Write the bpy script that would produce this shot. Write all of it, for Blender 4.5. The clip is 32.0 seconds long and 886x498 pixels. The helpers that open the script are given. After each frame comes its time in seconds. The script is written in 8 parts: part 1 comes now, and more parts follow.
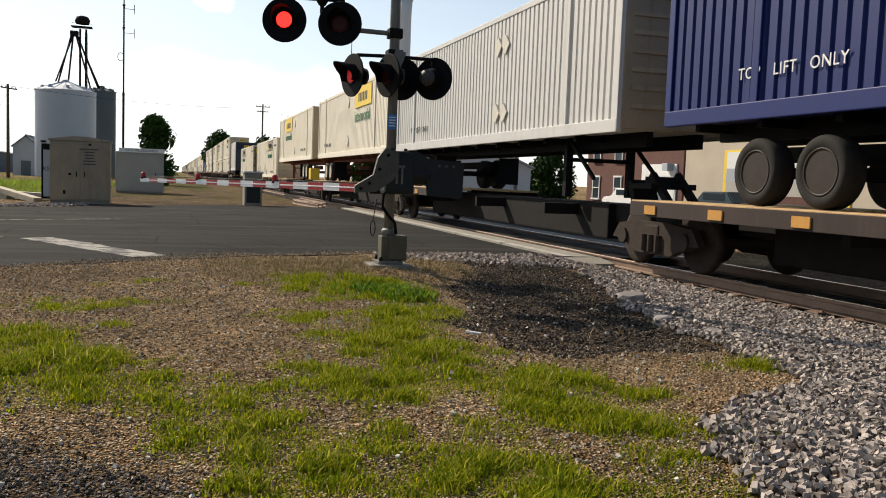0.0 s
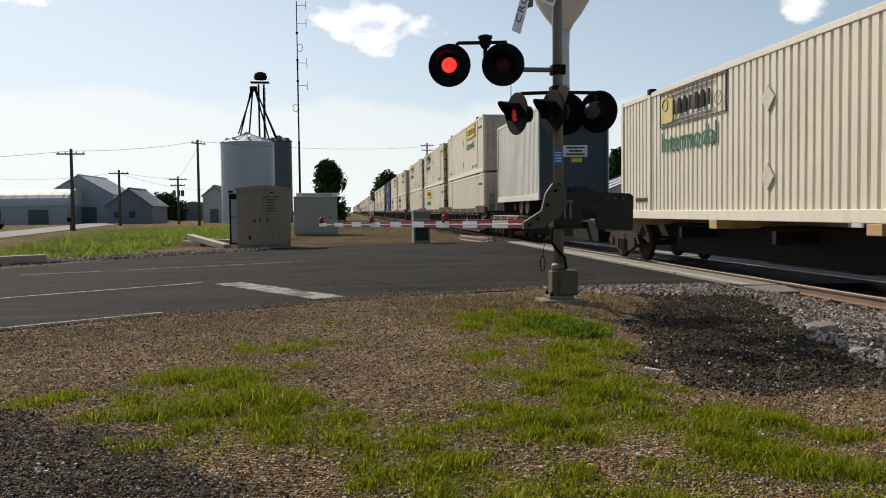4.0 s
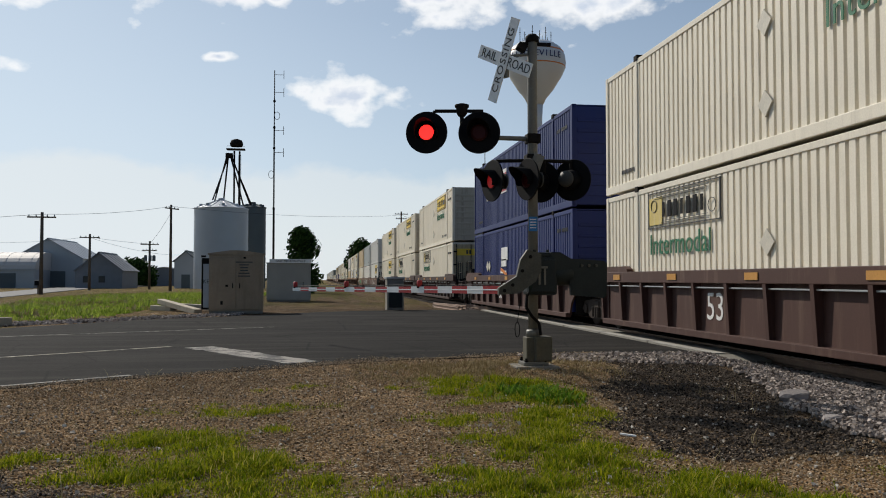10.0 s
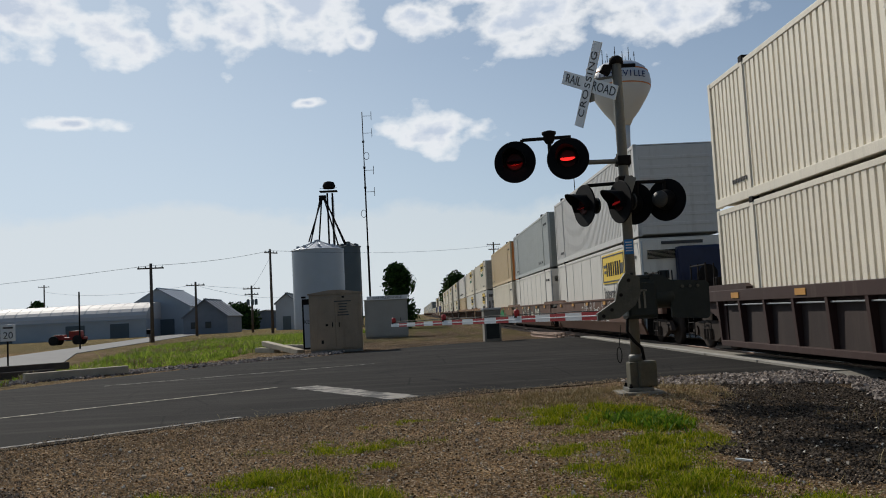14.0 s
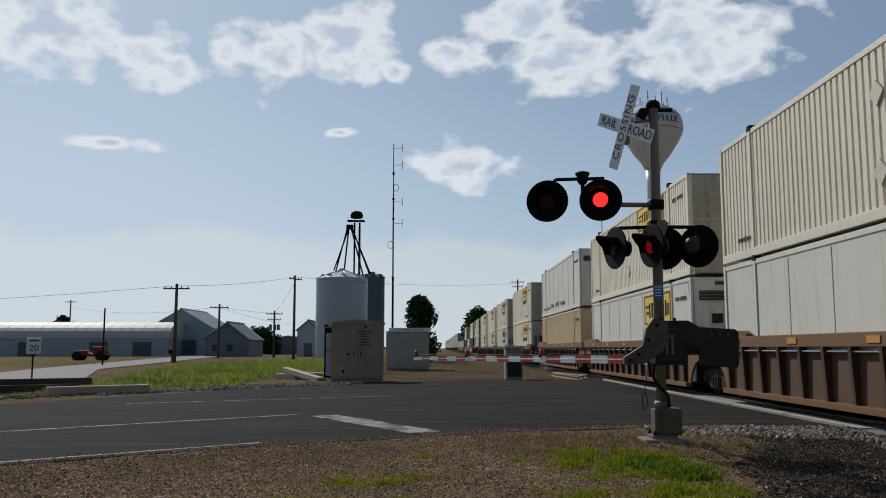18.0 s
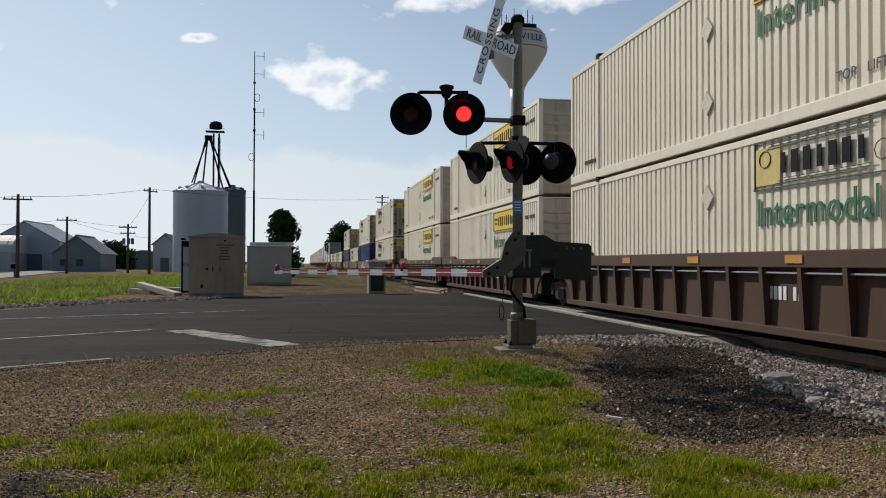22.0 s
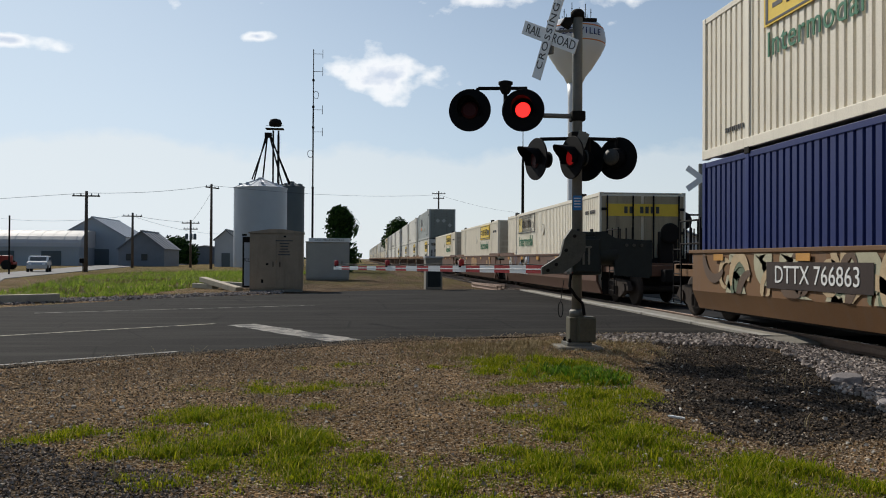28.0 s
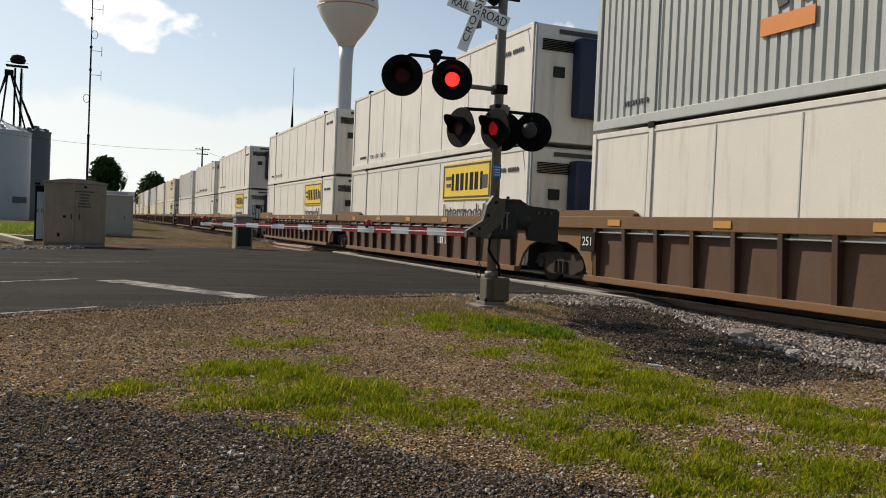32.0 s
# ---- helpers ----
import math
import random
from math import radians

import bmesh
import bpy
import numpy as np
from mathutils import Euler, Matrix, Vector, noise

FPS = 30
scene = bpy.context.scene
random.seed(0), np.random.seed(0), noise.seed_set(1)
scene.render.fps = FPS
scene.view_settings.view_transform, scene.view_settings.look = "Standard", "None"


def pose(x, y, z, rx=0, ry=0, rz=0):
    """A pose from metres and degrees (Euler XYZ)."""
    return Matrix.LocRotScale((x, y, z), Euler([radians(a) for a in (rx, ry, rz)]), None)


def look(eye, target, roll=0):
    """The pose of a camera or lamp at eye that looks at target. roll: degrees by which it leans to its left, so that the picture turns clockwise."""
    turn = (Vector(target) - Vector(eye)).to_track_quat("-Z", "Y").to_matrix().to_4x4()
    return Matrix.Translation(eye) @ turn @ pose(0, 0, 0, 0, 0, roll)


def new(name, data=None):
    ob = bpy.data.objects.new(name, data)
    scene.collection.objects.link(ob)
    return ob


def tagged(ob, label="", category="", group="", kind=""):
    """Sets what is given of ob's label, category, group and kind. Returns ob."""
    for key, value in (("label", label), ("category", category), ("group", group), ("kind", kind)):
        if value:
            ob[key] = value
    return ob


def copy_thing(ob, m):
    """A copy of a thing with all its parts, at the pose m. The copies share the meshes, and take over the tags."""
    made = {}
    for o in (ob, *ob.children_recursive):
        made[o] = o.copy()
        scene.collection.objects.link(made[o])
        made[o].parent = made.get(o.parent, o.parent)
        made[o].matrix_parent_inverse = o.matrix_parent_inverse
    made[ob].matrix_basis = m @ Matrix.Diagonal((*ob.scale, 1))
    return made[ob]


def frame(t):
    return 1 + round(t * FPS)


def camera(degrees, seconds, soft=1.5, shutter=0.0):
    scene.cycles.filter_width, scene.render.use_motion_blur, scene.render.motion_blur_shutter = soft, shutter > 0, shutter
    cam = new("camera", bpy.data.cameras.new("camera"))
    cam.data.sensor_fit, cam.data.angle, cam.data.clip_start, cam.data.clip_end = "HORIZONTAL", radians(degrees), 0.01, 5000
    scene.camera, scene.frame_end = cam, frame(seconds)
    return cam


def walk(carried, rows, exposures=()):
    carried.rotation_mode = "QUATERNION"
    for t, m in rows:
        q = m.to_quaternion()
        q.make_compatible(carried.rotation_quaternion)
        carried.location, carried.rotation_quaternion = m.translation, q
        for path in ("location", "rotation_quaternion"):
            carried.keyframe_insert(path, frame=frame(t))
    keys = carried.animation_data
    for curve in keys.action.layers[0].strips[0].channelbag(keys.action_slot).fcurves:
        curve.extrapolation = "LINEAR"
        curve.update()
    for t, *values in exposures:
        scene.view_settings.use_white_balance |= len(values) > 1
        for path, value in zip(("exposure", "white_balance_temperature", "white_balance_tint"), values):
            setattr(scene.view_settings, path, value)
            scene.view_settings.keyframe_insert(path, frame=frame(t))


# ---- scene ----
cam = camera(55.2, 32.0, soft=1.0)
PATH = [
    (0, (-2.959, -11.942, 1.232), (-2.355, -10.042, 1.073), 2.1),
    (0.5, (-2.941, -11.951, 1.225), (-2.408, -10.033, 1.032), 1.3),
    (1, (-2.931, -11.95, 1.237), (-2.432, -10.021, 1.068), 0.8),
    (1.5, (-2.95, -11.973, 1.24), (-2.484, -10.033, 1.101), 1.3),
    (2, (-2.959, -12.02, 1.242), (-2.476, -10.081, 1.158), 1.4),
    (2.5, (-2.979, -11.946, 1.224), (-2.481, -10.011, 1.122), 1.9),
    (3, (-3.011, -11.974, 1.249), (-2.605, -10.017, 1.175), 2.0),
    (3.5, (-3.039, -12.008, 1.247), (-2.73, -10.033, 1.175), 1.2),
    (4, (-3.037, -11.988, 1.304), (-2.813, -10.003, 1.214), -0.7),
    (4.5, (-3.085, -11.98, 1.262), (-2.902, -9.99, 1.192), 0.3),
    (6.5, (-3.092, -12.003, 1.245), (-2.925, -10.011, 1.284), 0.6),
    (7, (-3.09, -12.033, 1.249), (-2.942, -10.039, 1.297), 0.1),
    (7.5, (-3.086, -12.026, 1.251), (-2.917, -10.034, 1.305), -0.2),
    (8, (-3.084, -12.034, 1.254), (-2.882, -10.046, 1.324), -0.3),
    (8.5, (-3.077, -12.002, 1.249), (-2.831, -10.019, 1.329), 0.3),
    (9, (-3.056, -11.978, 1.246), (-2.744, -10.004, 1.313), 0.3),
    (9.5, (-3.052, -11.958, 1.244), (-2.729, -9.986, 1.309), 0.1),
    (10, (-3.07, -12.003, 1.247), (-2.782, -10.025, 1.319), -0.0),
    (10.5, (-3.085, -12.006, 1.255), (-2.909, -10.015, 1.32), -0.5),
    (11, (-3.095, -11.988, 1.247), (-2.991, -9.992, 1.312), -0.9),
    (11.5, (-3.092, -11.982, 1.259), (-2.963, -9.987, 1.331), -1.4),
    (12, (-3.081, -12.0, 1.256), (-2.908, -10.009, 1.344), -1.4),
    (12.5, (-3.076, -11.991, 1.252), (-2.862, -10.005, 1.355), -1.1),
    (13, (-3.08, -11.973, 1.247), (-2.876, -9.987, 1.362), -1.4),
    (13.5, (-3.077, -12.019, 1.263), (-2.963, -10.026, 1.384), -3.3),
    (14, (-3.088, -12.014, 1.252), (-3.017, -10.021, 1.402), -3.0),
    (14.5, (-3.083, -12.031, 1.267), (-2.991, -10.04, 1.434), -2.2),
    (16.5, (-3.116, -12.006, 1.26), (-3.084, -10.017, 1.47), -1.1),
    (17, (-3.145, -11.995, 1.262), (-3.159, -10.007, 1.485), -0.1),
    (17.5, (-3.157, -12.022, 1.273), (-3.176, -10.036, 1.505), 0.2),
    (18, (-3.149, -12.002, 1.259), (-3.134, -10.016, 1.491), -0.0),
    (18.5, (-3.149, -11.996, 1.253), (-3.134, -10.008, 1.469), 0.1),
    (19, (-3.161, -11.966, 1.243), (-3.118, -9.973, 1.404), -0.6),
    (19.5, (-3.15, -11.956, 1.242), (-3.012, -9.964, 1.359), -0.1),
    (20, (-3.133, -11.958, 1.243), (-2.927, -9.97, 1.323), 0.1),
    (20.5, (-3.128, -11.939, 1.227), (-2.917, -9.951, 1.285), 0.3),
    (21, (-3.127, -11.936, 1.228), (-2.879, -9.953, 1.285), 0.2),
    (21.5, (-3.119, -11.93, 1.232), (-2.825, -9.952, 1.279), -0.1),
    (22, (-3.108, -11.918, 1.23), (-2.775, -9.947, 1.264), 0.1),
    (22.5, (-3.107, -11.907, 1.221), (-2.782, -9.934, 1.239), 0.2),
    (23, (-3.111, -11.924, 1.236), (-2.814, -9.947, 1.239), -0.0),
    (23.5, (-3.108, -11.927, 1.223), (-2.815, -9.948, 1.224), -0.2),
    (24, (-3.112, -11.92, 1.215), (-2.829, -9.941, 1.247), -0.3),
    (24.5, (-3.121, -11.946, 1.228), (-2.85, -9.966, 1.309), -0.1),
    (26.5, (-3.127, -11.956, 1.241), (-2.907, -9.97, 1.317), 1.2),
    (27, (-3.124, -11.93, 1.236), (-2.904, -9.942, 1.279), 0.9),
    (27.5, (-3.124, -11.931, 1.237), (-2.925, -9.941, 1.262), 0.5),
    (28, (-3.142, -11.915, 1.237), (-2.94, -9.925, 1.261), 0.3),
    (28.5, (-3.255, -11.897, 1.231), (-2.969, -9.918, 1.253), -0.1),
    (29, (-3.537, -11.903, 1.249), (-3.113, -9.949, 1.218), 0.7),
    (29.5, (-3.909, -11.867, 1.217), (-3.434, -9.924, 1.204), 0.4),
    (30, (-4.331, -11.791, 1.208), (-3.776, -9.87, 1.21), 0.2),
    (30.5, (-4.717, -11.765, 1.195), (-3.994, -9.9, 1.23), 0.0),
    (31, (-5.073, -11.762, 1.178), (-4.348, -9.899, 1.136), 1.0),
    (31.5, (-5.399, -11.776, 1.141), (-4.655, -9.92, 1.107), 2.1),
    (32, (-5.67, -11.745, 1.151), (-4.907, -9.897, 1.102), 2.4),
]
EXPOSURES = [(0, 0.26, 7100, 12), (1, 0.22, 7050, 12), (2, 0.02, 7000, 12), (4, -0.14, 6800, 11), (7, -0.34, 6600, 10), (9, -0.38, 6500, 10), (14, -0.58, 6350, 10), (17, -0.72, 6200, 10), (19, -0.70, 6200, 10), (21, -0.38, 6350, 10), (24, -0.39, 6450, 10), (28, -0.38, 6400, 10), (29, -0.56, 6450, 10), (30, -0.38, 6550, 10), (32, -0.08, 7000, 12)]
walk(cam, [(t, look(eye, target, roll)) for t, eye, target, roll in PATH], EXPOSURES)


# ---- world and light ----
SUN_AZ, SUN_EL = 330.0, 37.0   # compass bearing of the sun from +y towards +x, and its height
world = bpy.data.worlds.new("sky")
scene.world = world
world.use_nodes = True
SUN_STRENGTH, SKY_STRENGTH = 5.0, 0.078
CLOUD_LIGHT, SKY_TINT = 17.4, (0.91, 1.04, 1.14)
# clouds: bearing and height in degrees, half width and half height
CLOUDS = [(-25.8, 19.6, 4.8, 3.1), (-19.1, 18.1, 2.7, 1.9), (-11.4, 19.2, 3.6, 2.1), (-6.2, 20.3, 3.2, 2.7), (-2.8, 18.6, 1.1, 0.8), (1.4, 19.6, 2.7, 1.3), (6.4, 21.8, 4.2, 1.9), (8.6, 19.1, 4.4, 2.5),
          (17.9, 20.0, 5.7, 3.4), (-6.7, 14.4, 1.1, 0.4), (2.2, 12.2, 3.3, 1.5), (-21.3, 12.9, 2.3, 0.5), (38.0, 15.0, 4.6, 1.7), (29.5, 12.6, 1.2, 1.3), (42.2, 12.1, 3.2, 1.5)]


def build_world():
    nt = world.node_tree
    nt.nodes.clear()
    out = nt.nodes.new("ShaderNodeOutputWorld")
    bg = nt.nodes.new("ShaderNodeBackground")
    sky = nt.nodes.new("ShaderNodeTexSky")
    sky.sky_type = "NISHITA"
    sky.sun_disc = False
    sky.sun_elevation = radians(SUN_EL)
    sky.sun_rotation = radians(SUN_AZ)
    sky.air_density, sky.dust_density, sky.ozone_density = 1.0, 0.5, 1.6
    coord = nt.nodes.new("ShaderNodeTexCoord")

    def math_node(op, a, b=None, c=None):
        n = nt.nodes.new("ShaderNodeMath")
        n.operation = op
        for k, v in enumerate((a, b, c)):
            if v is None:
                continue
            if isinstance(v, (int, float)):
                n.inputs[k].default_value = v
            else:
                nt.links.new(v, n.inputs[k])
        return n.outputs[0]

    sep = nt.nodes.new("ShaderNodeSeparateXYZ")
    nt.links.new(coord.outputs["Generated"], sep.inputs[0])
    az = math_node("MULTIPLY", math_node("ARCTAN2", sep.outputs["X"], sep.outputs["Y"]), 57.29578)
    el = math_node("MULTIPLY", math_node("ARCSINE", sep.outputs["Z"]), 57.29578)
    com = nt.nodes.new("ShaderNodeCombineXYZ")
    nt.links.new(az, com.inputs[0]); nt.links.new(math_node("MULTIPLY", el, 1.5), com.inputs[1])

    def noise_node(scale, detail, rough):
        n = nt.nodes.new("ShaderNodeTexNoise")
        n.inputs["Scale"].default_value, n.inputs["Detail"].default_value, n.inputs["Roughness"].default_value = scale, detail, rough
        nt.links.new(com.outputs[0], n.inputs["Vector"])
        return n.outputs["Fac"]

    puffs = noise_node(0.36, 7, 0.50)
    total = None
    for a, e, w, h in CLOUDS:
        u = math_node("DIVIDE", math_node("SUBTRACT", az, a), w * 1.15)
        v = math_node("DIVIDE", math_node("SUBTRACT", el, e), h * 1.12)
        d = math_node("SUBTRACT", 1.0, math_node("SQRT", math_node("ADD", math_node("MULTIPLY", u, u), math_node("MULTIPLY", v, v))))
        total = d if total is None else math_node("MAXIMUM", total, d)
    # a loose field of clouds over the rest of the sky, high up and behind
    field = math_node("MULTIPLY_ADD", noise_node(0.045, 4, 0.5), 3.0, -2.50)
    away = math_node("MINIMUM", 1.0, math_node("MAXIMUM", 0.0, math_node("MULTIPLY_ADD", el, 0.12, -2.9)))
    total = math_node("MAXIMUM", total, math_node("ADD", field, math_node("SUBTRACT", math_node("MULTIPLY", away, 0.8), 1.0)))
    dens = math_node("MULTIPLY_ADD", math_node("SUBTRACT", puffs, 0.5), 2.5, total)
    ramp = nt.nodes.new("ShaderNodeValToRGB")
    ramp.color_ramp.elements[0].position, ramp.color_ramp.elements[1].position = 0.02, 0.55
    nt.links.new(dens, ramp.inputs[0])
    # white rims and greyer hearts
    tone = nt.nodes.new("ShaderNodeValToRGB")
    e = tone.color_ramp.elements
    e[0].position, e[0].color = 0.40, (1.0, 1.0, 0.99, 1)
    e[1].position, e[1].color = 0.92, (0.60, 0.67, 0.78, 1)
    nt.links.new(dens, tone.inputs[0])
    lift = nt.nodes.new("ShaderNodeVectorMath"); lift.operation = "SCALE"; lift.inputs["Scale"].default_value = CLOUD_LIGHT
    nt.links.new(tone.outputs["Color"], lift.inputs[0])
    veil = nt.nodes.new("ShaderNodeMapRange")
    veil.inputs["From Min"].default_value, veil.inputs["From Max"].default_value = 0.0, 0.30
    veil.inputs["To Min"].default_value, veil.inputs["To Max"].default_value = 0.86, 0.42
    nt.links.new(sep.outputs["Z"], veil.inputs["Value"])
    hz = nt.nodes.new("ShaderNodeMixRGB")
    hz.inputs["Color2"].default_value = (CLOUD_LIGHT * 0.67, CLOUD_LIGHT * 0.77, CLOUD_LIGHT * 0.86, 1)
    # the haze is brightest towards the sun and thins out away from it
    towards = math_node("MULTIPLY_ADD", math_node("COSINE", math_node("MULTIPLY", math_node("SUBTRACT", az, SUN_AZ - 360), 0.0174533)), 0.50, 0.50)
    hazy = math_node("MULTIPLY", veil.outputs[0], math_node("MULTIPLY", towards, towards))
    # a pale bank of far cloud low over the horizon, with a ragged upper edge
    edge = math_node("MULTIPLY_ADD", noise_node(0.16, 6, 0.55), 5.0, 5.2)
    bank = math_node("MINIMUM", 1.0, math_node("MAXIMUM", 0.0, math_node("MULTIPLY", math_node("SUBTRACT", edge, el), 1.1)))
    near_sun = math_node("MULTIPLY", math_node("POWER", towards, 14.0), 0.22)
    hazy = math_node("MINIMUM", 0.95, math_node("ADD", hazy, near_sun))
    nt.links.new(hazy, hz.inputs["Fac"])
    tint = nt.nodes.new("ShaderNodeMixRGB"); tint.blend_type = "MULTIPLY"; tint.inputs[0].default_value = 1.0
    tint.inputs[2].default_value = (*SKY_TINT, 1)
    nt.links.new(sky.outputs[0], tint.inputs[1])
    nt.links.new(tint.outputs[0], hz.inputs["Color1"])
    pale = nt.nodes.new("ShaderNodeMixRGB")
    pale.inputs["Color2"].default_value = (CLOUD_LIGHT * 0.84, CLOUD_LIGHT * 0.84, CLOUD_LIGHT * 0.80, 1)
    nt.links.new(math_node("MULTIPLY", bank, math_node("MULTIPLY", towards, 0.42)), pale.inputs["Fac"])
    nt.links.new(hz.outputs[0], pale.inputs["Color1"])
    mix = nt.nodes.new("ShaderNodeMixRGB")
    nt.links.new(ramp.outputs["Color"], mix.inputs["Fac"])
    nt.links.new(pale.outputs[0], mix.inputs["Color1"]); nt.links.new(lift.outputs[0], mix.inputs["Color2"])
    nt.links.new(mix.outputs[0], bg.inputs["Color"])
    bg.inputs["Strength"].default_value = SKY_STRENGTH
    nt.links.new(bg.outputs[0], out.inputs[0])


build_world()
sun_data = bpy.data.lights.new("sun", "SUN")
sun_data.energy, sun_data.angle, sun_data.color = SUN_STRENGTH, radians(0.5), (1.0, 0.93, 0.82)
sun_ob = new("sun", sun_data)
sun_ob.matrix_world = look((0, 0, 60), (-math.sin(radians(SUN_AZ)) * 60, -math.cos(radians(SUN_AZ)) * 60, 60 - 60 * math.tan(radians(SUN_EL))))


# ---- materials ----
def mat(name, base, rough=0.6, metal=0.0, var=0.15, scale=3.0, fine=40.0, bump=0.0, streak=None, streak_amount=0.0, per_object=0.0, spec=0.3, coord="Object"):
    """A painted, bare or earthy surface: base colour, blotches at one scale, grain at another, streaks of dirt that run down."""
    m = bpy.data.materials.new(name)
    m.use_nodes = True
    nt = m.node_tree
    b = nt.nodes["Principled BSDF"]
    b.inputs["Roughness"].default_value, b.inputs["Metallic"].default_value = rough, metal
    b.inputs["Specular IOR Level"].default_value = spec
    tc = nt.nodes.new("ShaderNodeTexCoord")
    n1 = nt.nodes.new("ShaderNodeTexNoise"); n1.inputs["Scale"].default_value = scale; n1.inputs["Detail"].default_value = 5
    n2 = nt.nodes.new("ShaderNodeTexNoise"); n2.inputs["Scale"].default_value = fine; n2.inputs["Detail"].default_value = 3
    for n in (n1, n2):
        nt.links.new(tc.outputs[coord], n.inputs["Vector"])
    add = nt.nodes.new("ShaderNodeMath"); add.operation = "ADD"
    nt.links.new(n1.outputs["Fac"], add.inputs[0]); nt.links.new(n2.outputs["Fac"], add.inputs[1])
    last = add
    if per_object:
        oi = nt.nodes.new("ShaderNodeObjectInfo")
        mu = nt.nodes.new("ShaderNodeMath"); mu.operation = "MULTIPLY_ADD"
        mu.inputs[1].default_value = per_object / max(var, 0.01)
        nt.links.new(oi.outputs["Random"], mu.inputs[0]); nt.links.new(add.outputs[0], mu.inputs[2])
        last = mu
    mr = nt.nodes.new("ShaderNodeMapRange")
    mr.inputs["From Min"].default_value, mr.inputs["From Max"].default_value = 0.6, 1.4
    mr.inputs["To Min"].default_value, mr.inputs["To Max"].default_value = 1 - var, 1 + var
    mr.clamp = False
    nt.links.new(last.outputs[0], mr.inputs["Value"])
    vm = nt.nodes.new("ShaderNodeVectorMath"); vm.operation = "SCALE"
    vm.inputs[0].default_value = base
    nt.links.new(mr.outputs[0], vm.inputs["Scale"])
    colour = vm.outputs[0]
    if streak:
        mp = nt.nodes.new("ShaderNodeMapping"); mp.inputs["Scale"].default_value = (2.2, 2.2, 0.22)
        nt.links.new(tc.outputs[coord], mp.inputs["Vector"])
        n3 = nt.nodes.new("ShaderNodeTexNoise"); n3.inputs["Scale"].default_value = 1.6; n3.inputs["Detail"].default_value = 6; n3.inputs["Roughness"].default_value = 0.7
        nt.links.new(mp.outputs[0], n3.inputs["Vector"])
        rp = nt.nodes.new("ShaderNodeMapRange")
        rp.inputs["From Min"].default_value, rp.inputs["From Max"].default_value = 0.52, 0.78
        rp.inputs["To Max"].default_value = streak_amount
        nt.links.new(n3.outputs["Fac"], rp.inputs["Value"])
        mixn = nt.nodes.new("ShaderNodeMixRGB"); mixn.inputs["Color2"].default_value = (*streak, 1)
        nt.links.new(rp.outputs[0], mixn.inputs["Fac"]); nt.links.new(colour, mixn.inputs["Color1"])
        colour = mixn.outputs[0]
    nt.links.new(colour, b.inputs["Base Color"])
    if bump:
        bp = nt.nodes.new("ShaderNodeBump"); bp.inputs["Strength"].default_value = bump; bp.inputs["Distance"].default_value = 0.02
        nt.links.new(n2.outputs["Fac"], bp.inputs["Height"]); nt.links.new(bp.outputs[0], b.inputs["Normal"])
    return m


def glow(name, colour, strength):
    m = bpy.data.materials.new(name)
    m.use_nodes = True
    b = m.node_tree.nodes["Principled BSDF"]
    b.inputs["Base Color"].default_value = (*colour, 1)
    b.inputs["Emission Color"].default_value = (*colour, 1)
    b.inputs["Emission Strength"].default_value = strength
    return m


RUST = (0.16, 0.075, 0.035)
GRIME = (0.20, 0.17, 0.13)
M_CREAM = mat("cream_container_paint", (0.72, 0.66, 0.54), 0.55, var=0.10, scale=0.8, streak=(0.40, 0.34, 0.25), streak_amount=0.45, per_object=0.05)
M_WHITE = mat("white_container_paint", (0.64, 0.61, 0.545), 0.5, var=0.08, scale=0.8, streak=(0.36, 0.32, 0.26), streak_amount=0.6, per_object=0.04)
M_BLUE = mat("blue_container_paint", (0.004, 0.014, 0.100), 0.5, var=0.12, scale=0.8, streak=(0.02, 0.035, 0.09), streak_amount=0.3, per_object=0.08)
M_GREYC = mat("grey_container_paint", (0.42, 0.44, 0.42), 0.5, var=0.08, scale=0.8, streak=(0.25, 0.22, 0.18), streak_amount=0.4)
M_TAN = mat("tan_container_paint", (0.58, 0.45, 0.27), 0.55, var=0.08, scale=0.8, streak=(0.35, 0.27, 0.18), streak_amount=0.4)
M_DTEAL = mat("dark_trailer_paint", (0.035, 0.055, 0.065), 0.4, var=0.15, scale=0.8)
M_CARBROWN = mat("brown_car_paint", (0.060, 0.027, 0.020), 0.65, var=0.15, scale=1.0, streak=(0.19, 0.13, 0.09), streak_amount=0.5, per_object=0.1)
M_CARORANGE = mat("faded_orange_car_paint", (0.150, 0.076, 0.031), 0.7, var=0.12, scale=1.0, streak=(0.16, 0.11, 0.08), streak_amount=0.6, per_object=0.1)
M_CARRED = mat("red_brown_car_paint", (0.092, 0.044, 0.026), 0.65, var=0.18, scale=1.0, streak=(0.13, 0.085, 0.05), streak_amount=0.5, per_object=0.1)
# side sheet: grime, and the shade of the recess between ribs, in one colour
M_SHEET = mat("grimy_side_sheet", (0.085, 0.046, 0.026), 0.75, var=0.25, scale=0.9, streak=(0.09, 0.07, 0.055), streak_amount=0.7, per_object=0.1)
M_BUNG = mat("pale_bungalow_paint", (0.37, 0.35, 0.305), 0.6, var=0.1, scale=1.5, streak=(0.35, 0.31, 0.25), streak_amount=0.4)
# darker sheet: grime with the shade under the top chord put into it
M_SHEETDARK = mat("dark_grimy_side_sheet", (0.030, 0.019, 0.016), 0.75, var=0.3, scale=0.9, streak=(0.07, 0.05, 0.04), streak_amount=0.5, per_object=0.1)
M_CARDARK = mat("black_brown_car_paint", (0.040, 0.018, 0.014), 0.7, var=0.2, scale=1.0, streak=(0.09, 0.065, 0.05), streak_amount=0.45)
